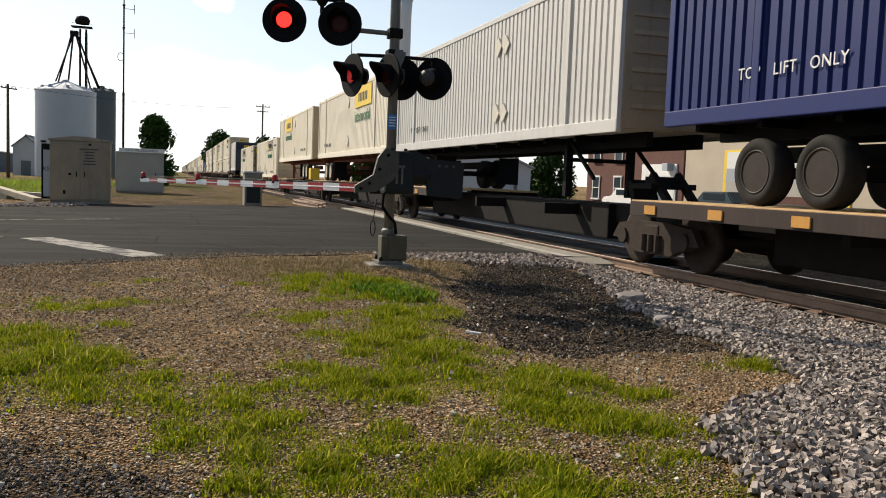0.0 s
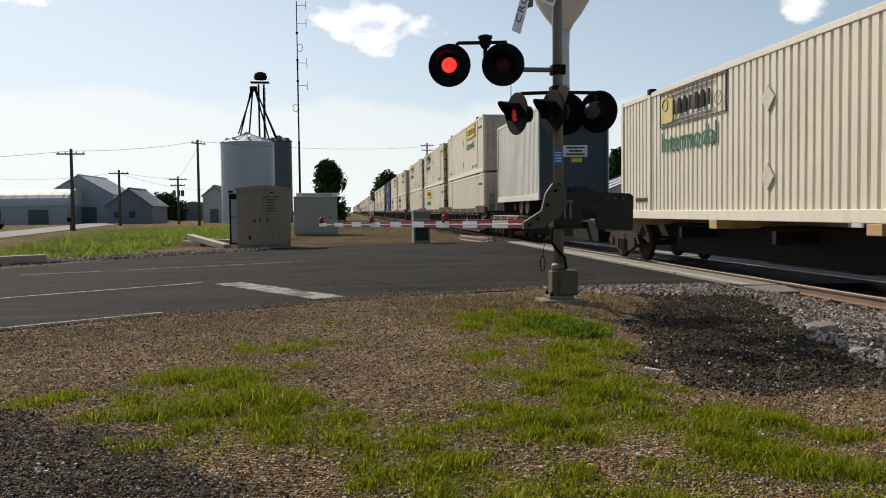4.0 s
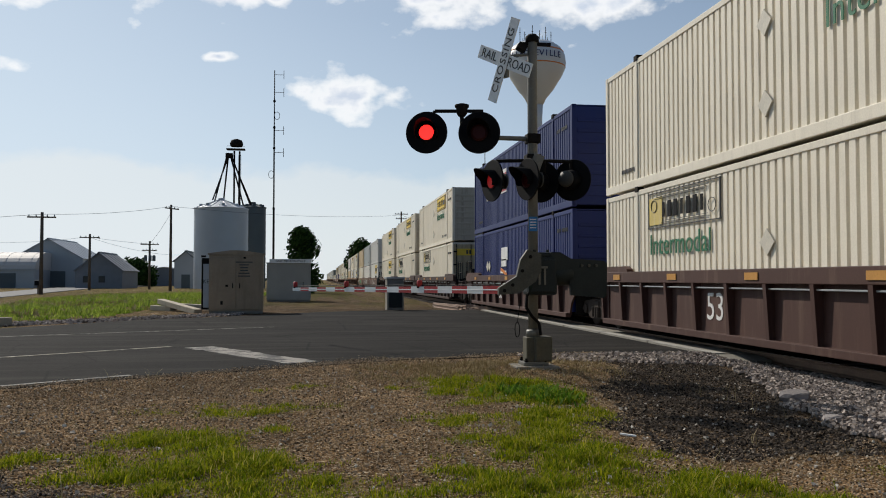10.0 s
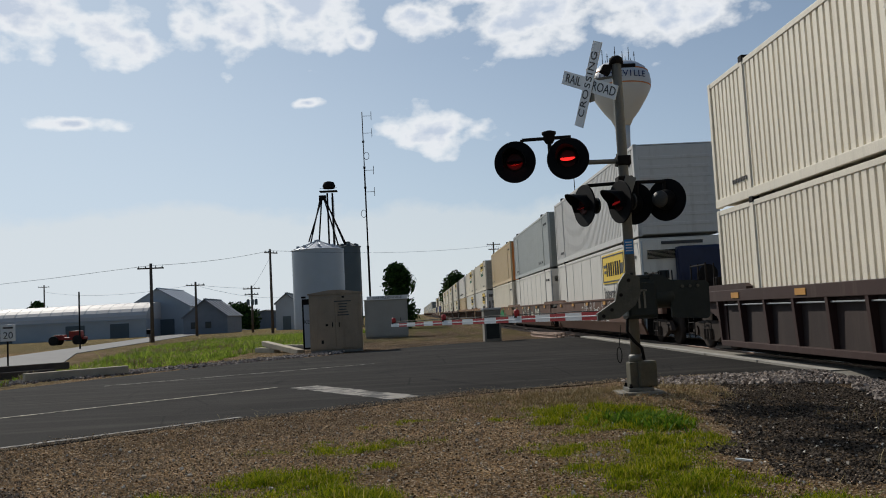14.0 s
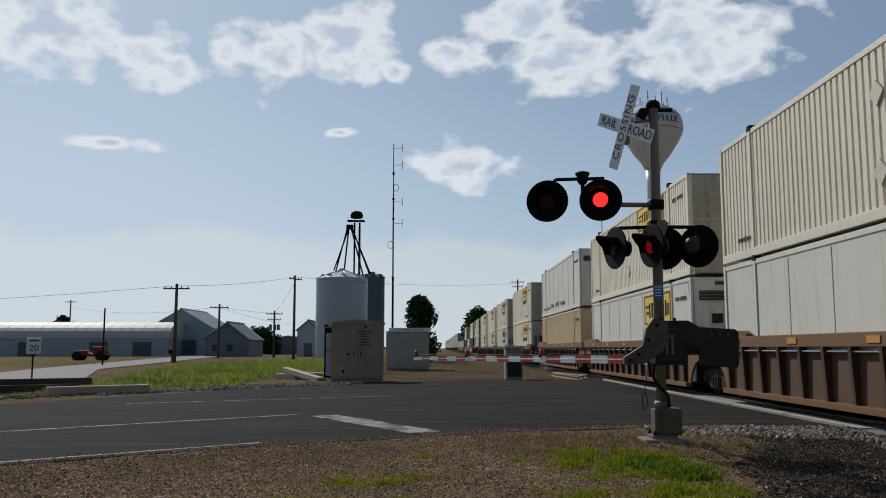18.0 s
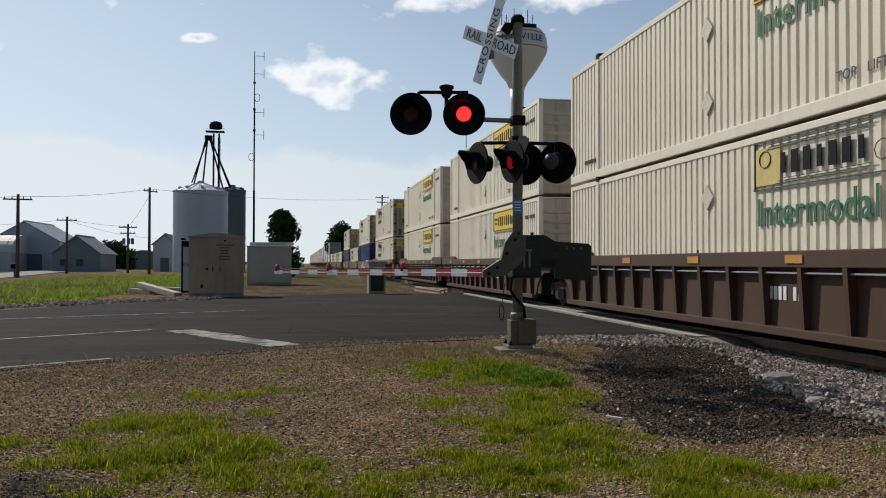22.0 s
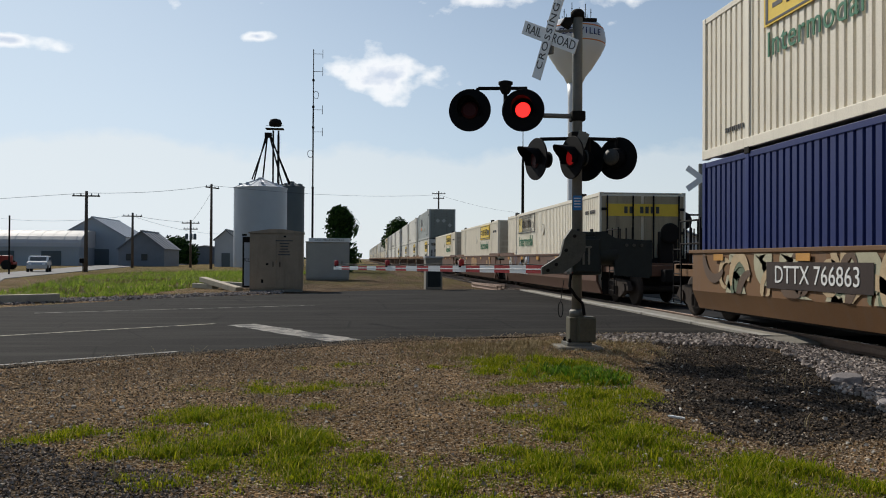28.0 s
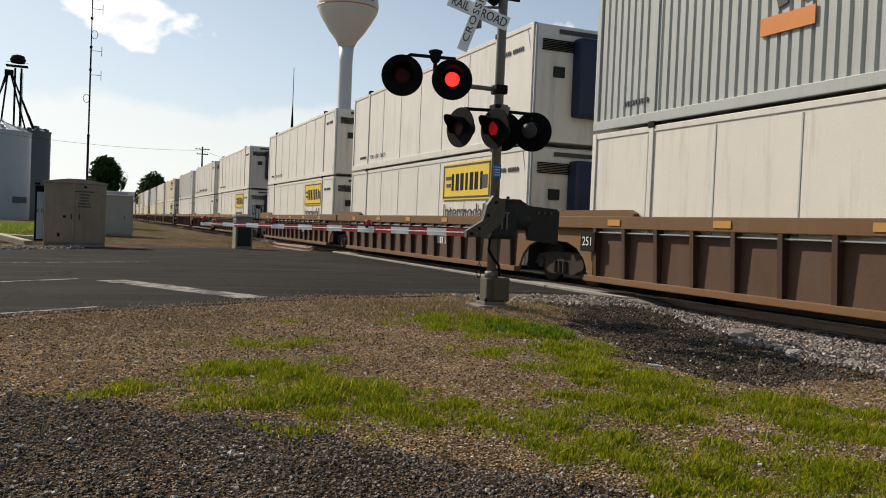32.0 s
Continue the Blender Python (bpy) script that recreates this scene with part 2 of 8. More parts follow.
M_PLACARD = mat("worn_placard_holder", (0.60, 0.555, 0.46), 0.5, var=0.15, scale=4)
M_YELLOW = mat("yellow_sign_paint", (0.75, 0.52, 0.05), 0.5, var=0.08)
M_REFLECT = mat("faded_amber_reflector", (0.50, 0.25, 0.06), 0.5, var=0.15)
# nose paints: base darkened for the shaded near ends, plus streaks of grime
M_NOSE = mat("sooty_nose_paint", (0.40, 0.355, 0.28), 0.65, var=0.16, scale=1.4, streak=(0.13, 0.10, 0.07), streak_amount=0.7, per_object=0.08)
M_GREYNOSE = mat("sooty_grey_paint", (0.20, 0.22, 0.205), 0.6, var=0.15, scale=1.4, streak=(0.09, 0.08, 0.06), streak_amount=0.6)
M_OLIVE = mat("olive_box_paint", (0.105, 0.095, 0.066), 0.6, metal=0.1, var=0.2, scale=6, streak=(0.08, 0.06, 0.04), streak_amount=0.5)
M_GREEN = mat("green_lettering", (0.03, 0.16, 0.08), 0.5, var=0.08)
M_BLACK = mat("black_paint", (0.005, 0.005, 0.006), 0.7, var=0.2, spec=0.12)
M_DARKSTEEL = mat("dark_grimy_steel", (0.013, 0.011, 0.010), 0.8, var=0.3, scale=4, spec=0.12)
M_TRUCK = mat("truck_casting_iron", (0.038, 0.028, 0.022), 0.8, var=0.35, scale=5, spec=0.15)
M_RAIL = mat("rail_steel", (0.22, 0.15, 0.11), 0.6, metal=0.5, var=0.25, scale=3)
M_RAILTOP = mat("polished_rail_head", (0.55, 0.55, 0.56), 0.22, metal=1.0, var=0.1)
M_TIE = mat("creosote_tie_wood", (0.07, 0.055, 0.045), 0.9, var=0.3, scale=3, bump=0.4)
M_STONE = mat("ballast_stone", (0.15, 0.135, 0.13), 0.9, var=0.22, scale=6, bump=0.5, per_object=0.3)
M_ALU = mat("weathered_aluminium", (0.27, 0.21, 0.155), 0.42, metal=0.7, var=0.2, scale=2, streak=(0.15, 0.11, 0.08), streak_amount=0.5)
M_GALV = mat("galvanised_steel", (0.42, 0.44, 0.45), 0.45, metal=0.7, var=0.12, scale=2)
M_SILVER = mat("silver_trailer_paint", (0.58, 0.565, 0.53), 0.5, var=0.06, scale=0.8, streak=(0.30, 0.27, 0.22), streak_amount=0.4)
M_MAST = mat("mast_silver_paint", (0.17, 0.165, 0.145), 0.5, metal=0.2, var=0.15, scale=6, streak=(0.16, 0.12, 0.08), streak_amount=0.5)
M_MECH = mat("gate_machine_grey", (0.017, 0.023, 0.023), 0.55, metal=0.2, var=0.2, scale=8)
M_CONCRETE = mat("weathered_concrete", (0.24, 0.22, 0.185), 0.9, var=0.22, scale=5, bump=0.3)
M_SIGN = mat("white_sign_sheet", (0.78, 0.78, 0.76), 0.4, var=0.05)
M_REDSTRIPE = mat("red_reflective_stripe", (0.42, 0.035, 0.035), 0.45, var=0.1)
M_BLUETAG = mat("blue_tag", (0.03, 0.17, 0.42), 0.4, var=0.05)
M_SILO = mat("galvanised_bin_wall", (0.40, 0.43, 0.47), 0.5, metal=0.3, var=0.06, scale=0.5)
M_SILODARK = mat("dark_bin_wall", (0.10, 0.12, 0.13), 0.6, metal=0.2, var=0.1, scale=0.5)
M_TOWER = mat("water_tower_paint", (0.62, 0.64, 0.66), 0.45, var=0.04, scale=0.3)
M_ORANGE = mat("orange_band_paint", (0.65, 0.22, 0.05), 0.5, var=0.05)
M_NAVY = mat("navy_lettering", (0.02, 0.03, 0.12), 0.5, var=0.05)
M_WOODPOLE = mat("weathered_pole_wood", (0.11, 0.085, 0.065), 0.9, var=0.25, scale=4)
M_PLANK = mat("weathered_timber", (0.42, 0.36, 0.27), 0.85, var=0.2, scale=3, bump=0.2)
M_TYRE = mat("tyre_rubber", (0.020, 0.018, 0.016), 0.85, var=0.35, scale=8, spec=0.2)
# rim brown taken almost to black, painting in the shade of a deep recess
M_RIMBROWN = mat("rusty_rim", (0.024, 0.016, 0.011), 0.6, var=0.35, scale=8)
M_CARRUST = mat("rust_brown_car_paint", (0.062, 0.031, 0.019), 0.7, var=0.2, scale=1.0, streak=(0.07, 0.045, 0.03), streak_amount=0.6, per_object=0.1)
# cream for doors and end walls, with their shade mixed into the base
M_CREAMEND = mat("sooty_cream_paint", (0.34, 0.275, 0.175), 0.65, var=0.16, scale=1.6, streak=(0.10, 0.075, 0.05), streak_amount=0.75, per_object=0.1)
M_WHEELRIM = mat("wheel_rim_paint", (0.48, 0.42, 0.32), 0.5, metal=0.3, var=0.2, scale=8)
M_RUSTRED = mat("red_oxide_frame", (0.15, 0.045, 0.03), 0.7, var=0.2, scale=3)
M_DECK = mat("worn_deck_steel", (0.46, 0.30, 0.15), 0.7, metal=0.2, var=0.3, scale=3)
# barn steel is lightened and blued: distance haze mixed into the base
M_BARN = mat("barn_sheet_steel", (0.36, 0.385, 0.42), 0.5, metal=0.3, var=0.08, scale=0.5)
M_BARNROOF = mat("barn_roof_steel", (0.50, 0.47, 0.45), 0.6, var=0.06, scale=0.5)
# dark siding, paled by the same haze in its colour
M_SHED = mat("dark_shed_siding", (0.19, 0.205, 0.23), 0.8, var=0.15, scale=1)
M_BRICK = mat("red_brick_wall", (0.11, 0.050, 0.040), 0.85, var=0.2, scale=2, fine=20)
M_PLASTER = mat("beige_plaster", (0.46, 0.39, 0.30), 0.85, var=0.12, scale=0.8)
M_GLASS = mat("dark_window_glass", (0.03, 0.04, 0.05), 0.1, var=0.1)
M_HOUSE = mat("white_siding", (0.66, 0.66, 0.64), 0.7, var=0.06)
M_BARK = mat("bark", (0.07, 0.055, 0.04), 0.9, var=0.3)
M_LINE = mat("worn_white_line", (0.36, 0.34, 0.30), 0.75, var=0.3, scale=3, fine=30)
M_WORN = mat("scuffed_white_line", (0.24, 0.22, 0.19), 0.8, var=0.4, scale=4, fine=40)
M_YLINE = mat("worn_yellow_line", (0.30, 0.26, 0.19), 0.75, var=0.3, scale=3, fine=30)
M_TEXT = mat("dark_stencil_paint", (0.06, 0.06, 0.06), 0.6, var=0.2)
M_WTEXT = mat("white_stencil_paint", (0.72, 0.71, 0.68), 0.6, var=0.15)
M_LENSOFF = mat("unlit_red_lens", (0.040, 0.002, 0.002), 0.45, var=0.1, spec=0.2)
M_LENSON = glow("lit_red_lens", (1.0, 0.022, 0.018), 2.6)
M_LENSDIM = glow("red_lens_seen_aslant", (0.5, 0.012, 0.012), 0.32)
M_BRACKET = mat("bracket_dull_grey", (0.085, 0.082, 0.068), 0.6, metal=0.2, var=0.25, scale=8)
M_DISCGREY = mat("faded_lamp_back", (0.055, 0.055, 0.052), 0.6, var=0.3, scale=8)
M_CARPAINT = mat("silver_car_paint", (0.55, 0.56, 0.57), 0.25, metal=0.4, var=0.03)
M_REDM = mat("red_machine_paint", (0.30, 0.03, 0.02), 0.5, var=0.15)


def scuff(m, amount, scale):
    """Wears a paint through to the dark asphalt in patches."""
    nt = m.node_tree
    b = nt.nodes["Principled BSDF"]
    src = b.inputs["Base Color"].links[0].from_socket
    tc = nt.nodes.new("ShaderNodeTexCoord")
    n = nt.nodes.new("ShaderNodeTexNoise"); n.inputs["Scale"].default_value = scale; n.inputs["Detail"].default_value = 9; n.inputs["Roughness"].default_value = 0.75
    nt.links.new(tc.outputs["Object"], n.inputs["Vector"])
    r = nt.nodes.new("ShaderNodeMapRange"); r.inputs["From Min"].default_value, r.inputs["From Max"].default_value = amount, amount + 0.10
    nt.links.new(n.outputs["Fac"], r.inputs["Value"])
    x = nt.nodes.new("ShaderNodeMixRGB"); x.inputs[2].default_value = (0.035, 0.032, 0.030, 1)
    nt.links.new(r.outputs[0], x.inputs[0]); nt.links.new(src, x.inputs[1])
    nt.links.new(x.outputs[0], b.inputs["Base Color"])


scuff(M_WORN, 0.47, 2.2)
scuff(M_YLINE, 0.45, 2.0)


# ---- mesh helpers ----
def boxes(bm, *specs):
    """Boxes by centre and size, each (x, y, z, sx, sy, sz) with an optional turn (rx, ry, rz) in degrees."""
    for s in specs:
        m = pose(*s[:3], *(s[6] if len(s) > 6 else (0, 0, 0))) @ Matrix.Diagonal((s[3], s[4], s[5], 1))
        bmesh.ops.create_cube(bm, size=1, matrix=m)
    return bm


def box(*specs, bevel=0.0):
    bm = boxes(bmesh.new(), *specs)
    if bevel:
        bmesh.ops.bevel(bm, geom=bm.edges[:], offset=bevel, segments=2, affect="EDGES", profile=0.6)
    return bm


def rod(bm, a, b, r0, r1=None, n=10, caps=True):
    a, b = Vector(a), Vector(b)
    d = b - a
    m = Matrix.Translation((a + b) / 2) @ d.to_track_quat("Z", "Y").to_matrix().to_4x4()
    bmesh.ops.create_cone(bm, cap_ends=caps, segments=n, radius1=r0, radius2=r0 if r1 is None else r1, depth=d.length, matrix=m)
    return bm


def rods(*specs, n=10):
    bm = bmesh.new()
    for s in specs:
        rod(bm, *s, n=n)
    return bm


def lathe(profile, n=32, smooth=True):
    """A surface of revolution round z from (radius, height) pairs."""
    bm = bmesh.new()
    rings = []
    for r, z in profile:
        rings.append([bm.verts.new((r * math.cos(2 * math.pi * i / n), r * math.sin(2 * math.pi * i / n), z)) for i in range(n)])
    for a, b in zip(rings, rings[1:]):
        for i in range(n):
            fc = bm.faces.new((a[i], a[(i + 1) % n], b[(i + 1) % n], b[i]))
            fc.smooth = smooth
    bm.faces.new(rings[0][::-1]); bm.faces.new(rings[-1])
    bmesh.ops.recalc_face_normals(bm, faces=bm.faces[:])
    return bm


def extrude(outline, thick, axis="x"):
    """A flat outline of (u, v) pairs made solid; axis is the way of its thickness, centred on 0."""
    bm = bmesh.new()
    put = {"x": lambda u, v, w: (w, u, v), "y": lambda u, v, w: (u, w, v), "z": lambda u, v, w: (u, v, w)}[axis]
    a = [bm.verts.new(put(u, v, -thick / 2)) for u, v in outline]
    b = [bm.verts.new(put(u, v, thick / 2)) for u, v in outline]
    bm.faces.new(a[::-1]); bm.faces.new(b)
    for i in range(len(a)):
        j = (i + 1) % len(a)
        bm.faces.new((a[i], a[j], b[j], b[i]))
    bmesh.ops.recalc_face_normals(bm, faces=bm.faces[:])
    return bm


def shifted(bm, m):
    bm.transform(m)
    return bm


def mesh_of(name, bm, *materials):
    me = bpy.data.meshes.new(name)
    bm.to_mesh(me)
    bm.free()
    for m in materials:
        me.materials.append(m)
    return me


def part(name, bm, material, parent, label="", at=None):
    me = bm if isinstance(bm, bpy.types.Mesh) else mesh_of(name, bm, material)
    ob = new(name, me)
    ob.parent = parent
    if at is not None:
        ob.matrix_basis = at
    if label:
        ob["label"] = label
    if name in ("nose_bars", "arm_wire", "painted_scrawl", "code_bars", "company_name", "text_bar", "logo_border", "logo_scroll", "lug_nuts", "spring_pack", "hand_rails"):
        ob["kind"] = "stuff"
    return ob


def thing(name, label, category, m=None, group="", kind="", bm=None, material=None):
    ob = new(name, mesh_of(name, bm, material) if bm else None)
    if m is not None:
        ob.matrix_basis = m
    return tagged(ob, label, category, group, kind)


TEXTS = {}


def text_mesh(body, size, material, depth=0.004, spacing=1.0):
    """Letters in the built-in font as a mesh, centred, facing -y with x to the right."""
    key = (body, size, material.name, spacing)
    if key not in TEXTS:
        cu = bpy.data.curves.new("lettering", "FONT")
        cu.body, cu.size, cu.extrude, cu.space_character = body, size, depth, spacing
        cu.align_x, cu.align_y = "CENTER", "CENTER"
        cu.resolution_u = 3
        ob = bpy.data.objects.new("lettering", cu)
        scene.collection.objects.link(ob)
        dg = bpy.context.evaluated_depsgraph_get()
        me = bpy.data.meshes.new_from_object(ob.evaluated_get(dg))
        bpy.data.objects.remove(ob)
        me.transform(pose(0, 0, 0, 90, 0, 0))
        me.materials.clear()
        me.materials.append(material)
        TEXTS[key] = me
    return TEXTS[key]


# ---- ground ----
def fbm(x, y, s, k=4):
    return noise.fractal(Vector((x * s, y * s, 7.3)), 1.0, 2.0, k)


def smooth(a, b, v):
    v = min(1.0, max(0.0, (v - a) / (b - a)))
    return v * v * (3 - 2 * v)


TRACK_X = 5.25


def toe(y):
    """Where the ballast shoulder ends, by the way along the track."""
    stops = ((3.0, 3.7), (1.7, 3.6), (-1.1, 2.9), (-3.6, 1.95), (-4.6, 1.8), (-6.6, 1.85), (-7.0, 0.8), (-7.4, 0.2), (-8.4, -0.25), (-30.0, -0.9))
    if y > 3.0:
        return 3.7
    for (ya, xa), (yb, xb) in zip(stops, stops[1:]):
        if y >= yb:
            return xa + (xb - xa) * (ya - y) / (ya - yb)
    return -0.9


ROAD_EDGE = ((-70, -36.0), (-40, -20.0), (-20, -8.8), (-12, -4.3), (-8.2, -2.3), (-6.1, -0.7), (-3.2, 0.95), (-1.7, 1.75), (0.6, 2.3), (2.2, 2.35), (3.62, 2.1))


def edge_gap(x, y):
    """How far a spot lies this side of the near road edge."""
    for (xa, ya), (xb, yb) in zip(ROAD_EDGE, ROAD_EDGE[1:]):
        if xa <= x <= xb:
            return (ya + (yb - ya) * (x - xa) / (xb - xa) - y) * 0.87
    return 99.0


def height(x, y):
    base = -0.09 - 0.06 * smooth(2.0, -3.0, y) - 0.13 * smooth(-2.0, -11.0, y)
    base += 0.10 * math.exp(-((x - 0.1) ** 2 + (y - 0.0) ** 2) / 1.8)
    if x > 0 and -30 < y < 30:
        base -= 0.05 * smooth(1.5, 0.3, abs(y + 4) * 0.3) * 0.3
    b = smooth(toe(y) - 0.25, toe(y) + 1.1, x)
    if y > 2.5:
        b = smooth(3.0, 3.9, x)
    level = -0.21 if y < 2.5 or y > 18 else -0.20
    base = base * (1 - b) + level * b
    base += 0.015 * fbm(x, y, 1.1) + 0.008 * fbm(x, y, 6.0, 2)
    gap = edge_gap(x, y)
    w = smooth(1.0, 0.08, gap) if gap >= 0 else smooth(-0.30, -0.02, gap)
    base = base * (1 - w) + (-0.060 + 0.012 * fbm(x, y, 1.7)) * w
    far = smooth(60, 300, math.hypot(x, y))
    return base * (1 - far) - 0.3 * far - 0.12 * smooth(12, 26, y) * smooth(-6, -14, x)


TURF = [(-4.5, -4.3, 0.7, 0.5, 0.7), (-3.8, -5.1, 0.8, 0.5, 0.95), (-3.8, -6.0, 0.7, 0.55, 0.95), (-3.3, -6.5, 0.8, 0.5, 0.9), (-2.7, -6.7, 0.7, 0.6, 1.0), (-2.4, -7.2, 0.7, 0.6, 1.15),
        (-1.9, -7.9, 0.9, 0.7, 1.1), (-1.2, -8.1, 0.9, 0.6, 1.0), (-0.5, -8.3, 0.7, 0.6, 0.9), (-0.8, -7.4, 0.9, 0.6, 1.0), (-0.75, -6.4, 0.7, 0.6, 0.95), (-1.0, -5.6, 0.6, 0.6, 0.9),
        (-1.7, -6.6, 0.8, 0.6, 0.85), (-1.6, -5.3, 0.5, 0.4, 0.6), (-2.2, -5.9, 0.6, 0.4, 0.55), (-4.0, -2.6, 0.85, 0.45, 0.95), (-3.4, -1.0, 0.6, 0.4, 0.45), (-2.4, -1.1, 0.4, 0.45, 0.6),
        (-1.3, -0.9, 0.75, 0.5, 0.62), (-0.85, -1.9, 0.75, 0.8, 1.1), (-0.45, -2.4, 0.35, 0.45, 1.1), (-0.7, -3.7, 0.6, 0.7, 0.9), (-1.3, -4.7, 0.6, 0.5, 0.75), (-1.8, -3.6, 0.6, 0.5, 0.5),
        (-4.5, -5.4, 0.5, 0.4, 0.7), (-5.3, -4.9, 0.6, 0.35, 0.6), (-3.0, -3.8, 0.6, 0.35, 0.4), (1.7, -6.1, 0.8, 0.22, 0.7), (0.2, -6.7, 0.4, 0.25, 0.55), (0.3, -7.6, 0.5, 0.4, 0.6)]


def grassy(x, y):
    """How much grass grows at a spot, 0 to 1."""
    n = 0.5 + 0.9 * fbm(x + 3, y, 0.75) + 0.6 * fbm(x, y + 9, 2.2)
    if y > 9:
        side = smooth(-8.0, -9.5, x - (y - 22) * 0.02)
        bank = 0.75 * smooth(24, 34, y) * smooth(0.35, 0.8, n) if -9 < x < 3.4 or x > 8 else 0.0
        return max(bank, side * smooth(0.1, 0.7, n)) if y > 19.5 or x < -11.5 else 0.0
    g = 0.0
    for cx, cy, rx, ry, k in TURF:
        g = max(g, k * math.exp(-(((x - cx) / rx) ** 2 + ((y - cy) / ry) ** 2)))
    return min(1.0, smooth(0.16, 1.05, g + 0.95 * (n - 0.5)) * smooth(0.04, 0.45, g))


def verge(x):
    """Where the dark gravel by the camera ends and the grass begins."""
    return -6.44 - 0.91 * (max(-9.0, min(0.5, x)) + 4.31)


def dark_gravel(x, y):
    near = smooth(0.25, -0.30, y - verge(x) + 0.5 * fbm(x, y, 0.9)) * smooth(-2.2, -2.9, x + 0.4 * fbm(x, y, 1.3))
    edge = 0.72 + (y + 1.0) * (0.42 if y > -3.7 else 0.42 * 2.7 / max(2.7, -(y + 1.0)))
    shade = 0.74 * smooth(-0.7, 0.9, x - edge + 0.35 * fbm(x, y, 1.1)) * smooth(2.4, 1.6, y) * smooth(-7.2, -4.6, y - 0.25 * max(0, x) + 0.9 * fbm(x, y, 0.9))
    by_road = 0.18 * smooth(1.0, 0.2, abs(y - 0.62 * x - 2.0)) * smooth(-2.3, -3.2, x) if y < 4 else 0
    # along the track the soil colour also holds the shade below the train
    if y > 20:
        return max(0.75 * smooth(-9, -7.5, x) * smooth(12, 8, x) * (0.75 + 0.5 * fbm(x, y, 0.35)), smooth(3.3, 3.9, x) * smooth(8.0, 7.4, x))
    train_shade = smooth(3.3, 3.9, x) * smooth(8.0, 7.4, x)
    return max(0.72 * near, 0.95 * shade, train_shade, by_road)


def strawy(x, y):
    a = math.exp(-((x + 0.6) ** 2 / 2.2 + (y - 0.15) ** 2 / 0.9))
    b = 0.7 * math.exp(-((x - 0.7) ** 2 / 1.2 + (y + 6.5) ** 2 / 0.3))
    c = 0.8 * smooth(0.0, 0.5, fbm(x, y, 0.11) + 0.2) if y > 24 and x < -8 else 0
    return min(1.0, (1.7 * a + b) * (0.7 + 0.6 * fbm(x, y, 2.0)) + c)


def ground_material():
    m = bpy.data.materials.new("gravel_soil_and_turf")
    m.use_nodes = True
    nt = m.node_tree
    b = nt.nodes["Principled BSDF"]
    b.inputs["Roughness"].default_value = 0.95
    b.inputs["Specular IOR Level"].default_value = 0.03
    tc = nt.nodes.new("ShaderNodeTexCoord")
    at = nt.nodes.new("ShaderNodeAttribute"); at.attribute_name = "soil"
    sep = nt.nodes.new("ShaderNodeSeparateColor")
    nt.links.new(at.outputs["Color"], sep.inputs[0])
    vo = nt.nodes.new("ShaderNodeTexVoronoi"); vo.inputs["Scale"].default_value = 52
    nt.links.new(tc.outputs["Object"], vo.inputs["Vector"])
    vo2 = nt.nodes.new("ShaderNodeTexVoronoi"); vo2.inputs["Scale"].default_value = 19
    nt.links.new(tc.outputs["Object"], vo2.inputs["Vector"])
    n = nt.nodes.new("ShaderNodeTexNoise"); n.inputs["Scale"].default_value = 1.3; n.inputs["Detail"].default_value = 8; n.inputs["Roughness"].default_value = 0.65
    nt.links.new(tc.outputs["Object"], n.inputs["Vector"])

    def ramp(src, cols):
        r = nt.nodes.new("ShaderNodeValToRGB")
        e = r.color_ramp.elements
        for i, (p, c) in enumerate(cols):
            el = e[i] if i < 2 else e.new(p)
            el.position, el.color = p, (*c, 1)
        nt.links.new(src, r.inputs[0])
        return r.outputs[0]

    sv = nt.nodes.new("ShaderNodeSeparateColor")
    nt.links.new(vo.outputs["Color"], sv.inputs[0])
    tan_c = ramp(sv.outputs[0], [(0.0, (0.075, 0.041, 0.018)), (0.45, (0.262, 0.160, 0.078)), (0.82, (0.42, 0.28, 0.150)), (1.0, (0.70, 0.58, 0.42))])
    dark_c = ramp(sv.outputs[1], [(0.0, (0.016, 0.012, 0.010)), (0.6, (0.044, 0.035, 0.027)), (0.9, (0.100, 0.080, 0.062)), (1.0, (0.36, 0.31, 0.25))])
    straw_c = ramp(sv.outputs[2], [(0.0, (0.20, 0.11, 0.050)), (0.6, (0.40, 0.245, 0.125)), (1.0, (0.66, 0.46, 0.28))])
    turf_c = ramp(n.outputs["Fac"], [(0.3, (0.070, 0.085, 0.012)), (0.7, (0.18, 0.165, 0.034))])

    def mix(f, a, c):
        x = nt.nodes.new("ShaderNodeMixRGB")
        nt.links.new(f, x.inputs[0]); nt.links.new(a, x.inputs[1]); nt.links.new(c, x.inputs[2])
        return x.outputs[0]

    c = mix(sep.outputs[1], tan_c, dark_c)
    c = mix(sep.outputs[2], c, straw_c)
    gm = nt.nodes.new("ShaderNodeMath"); gm.operation = "MULTIPLY"; gm.inputs[1].default_value = 0.5
    nt.links.new(sep.outputs[0], gm.inputs[0])
    c = mix(gm.outputs[0], c, turf_c)
    hs = nt.nodes.new("ShaderNodeHueSaturation")
    vr = nt.nodes.new("ShaderNodeMapRange"); vr.inputs["To Min"].default_value, vr.inputs["To Max"].default_value = 0.60, 1.2
    vr.inputs["From Min"].default_value, vr.inputs["From Max"].default_value = 0.3, 0.7
    nt.links.new(n.outputs["Fac"], vr.inputs["Value"]); nt.links.new(vr.outputs[0], hs.inputs["Value"]); nt.links.new(c, hs.inputs["Color"])
    nt.links.new(hs.outputs[0], b.inputs["Base Color"])
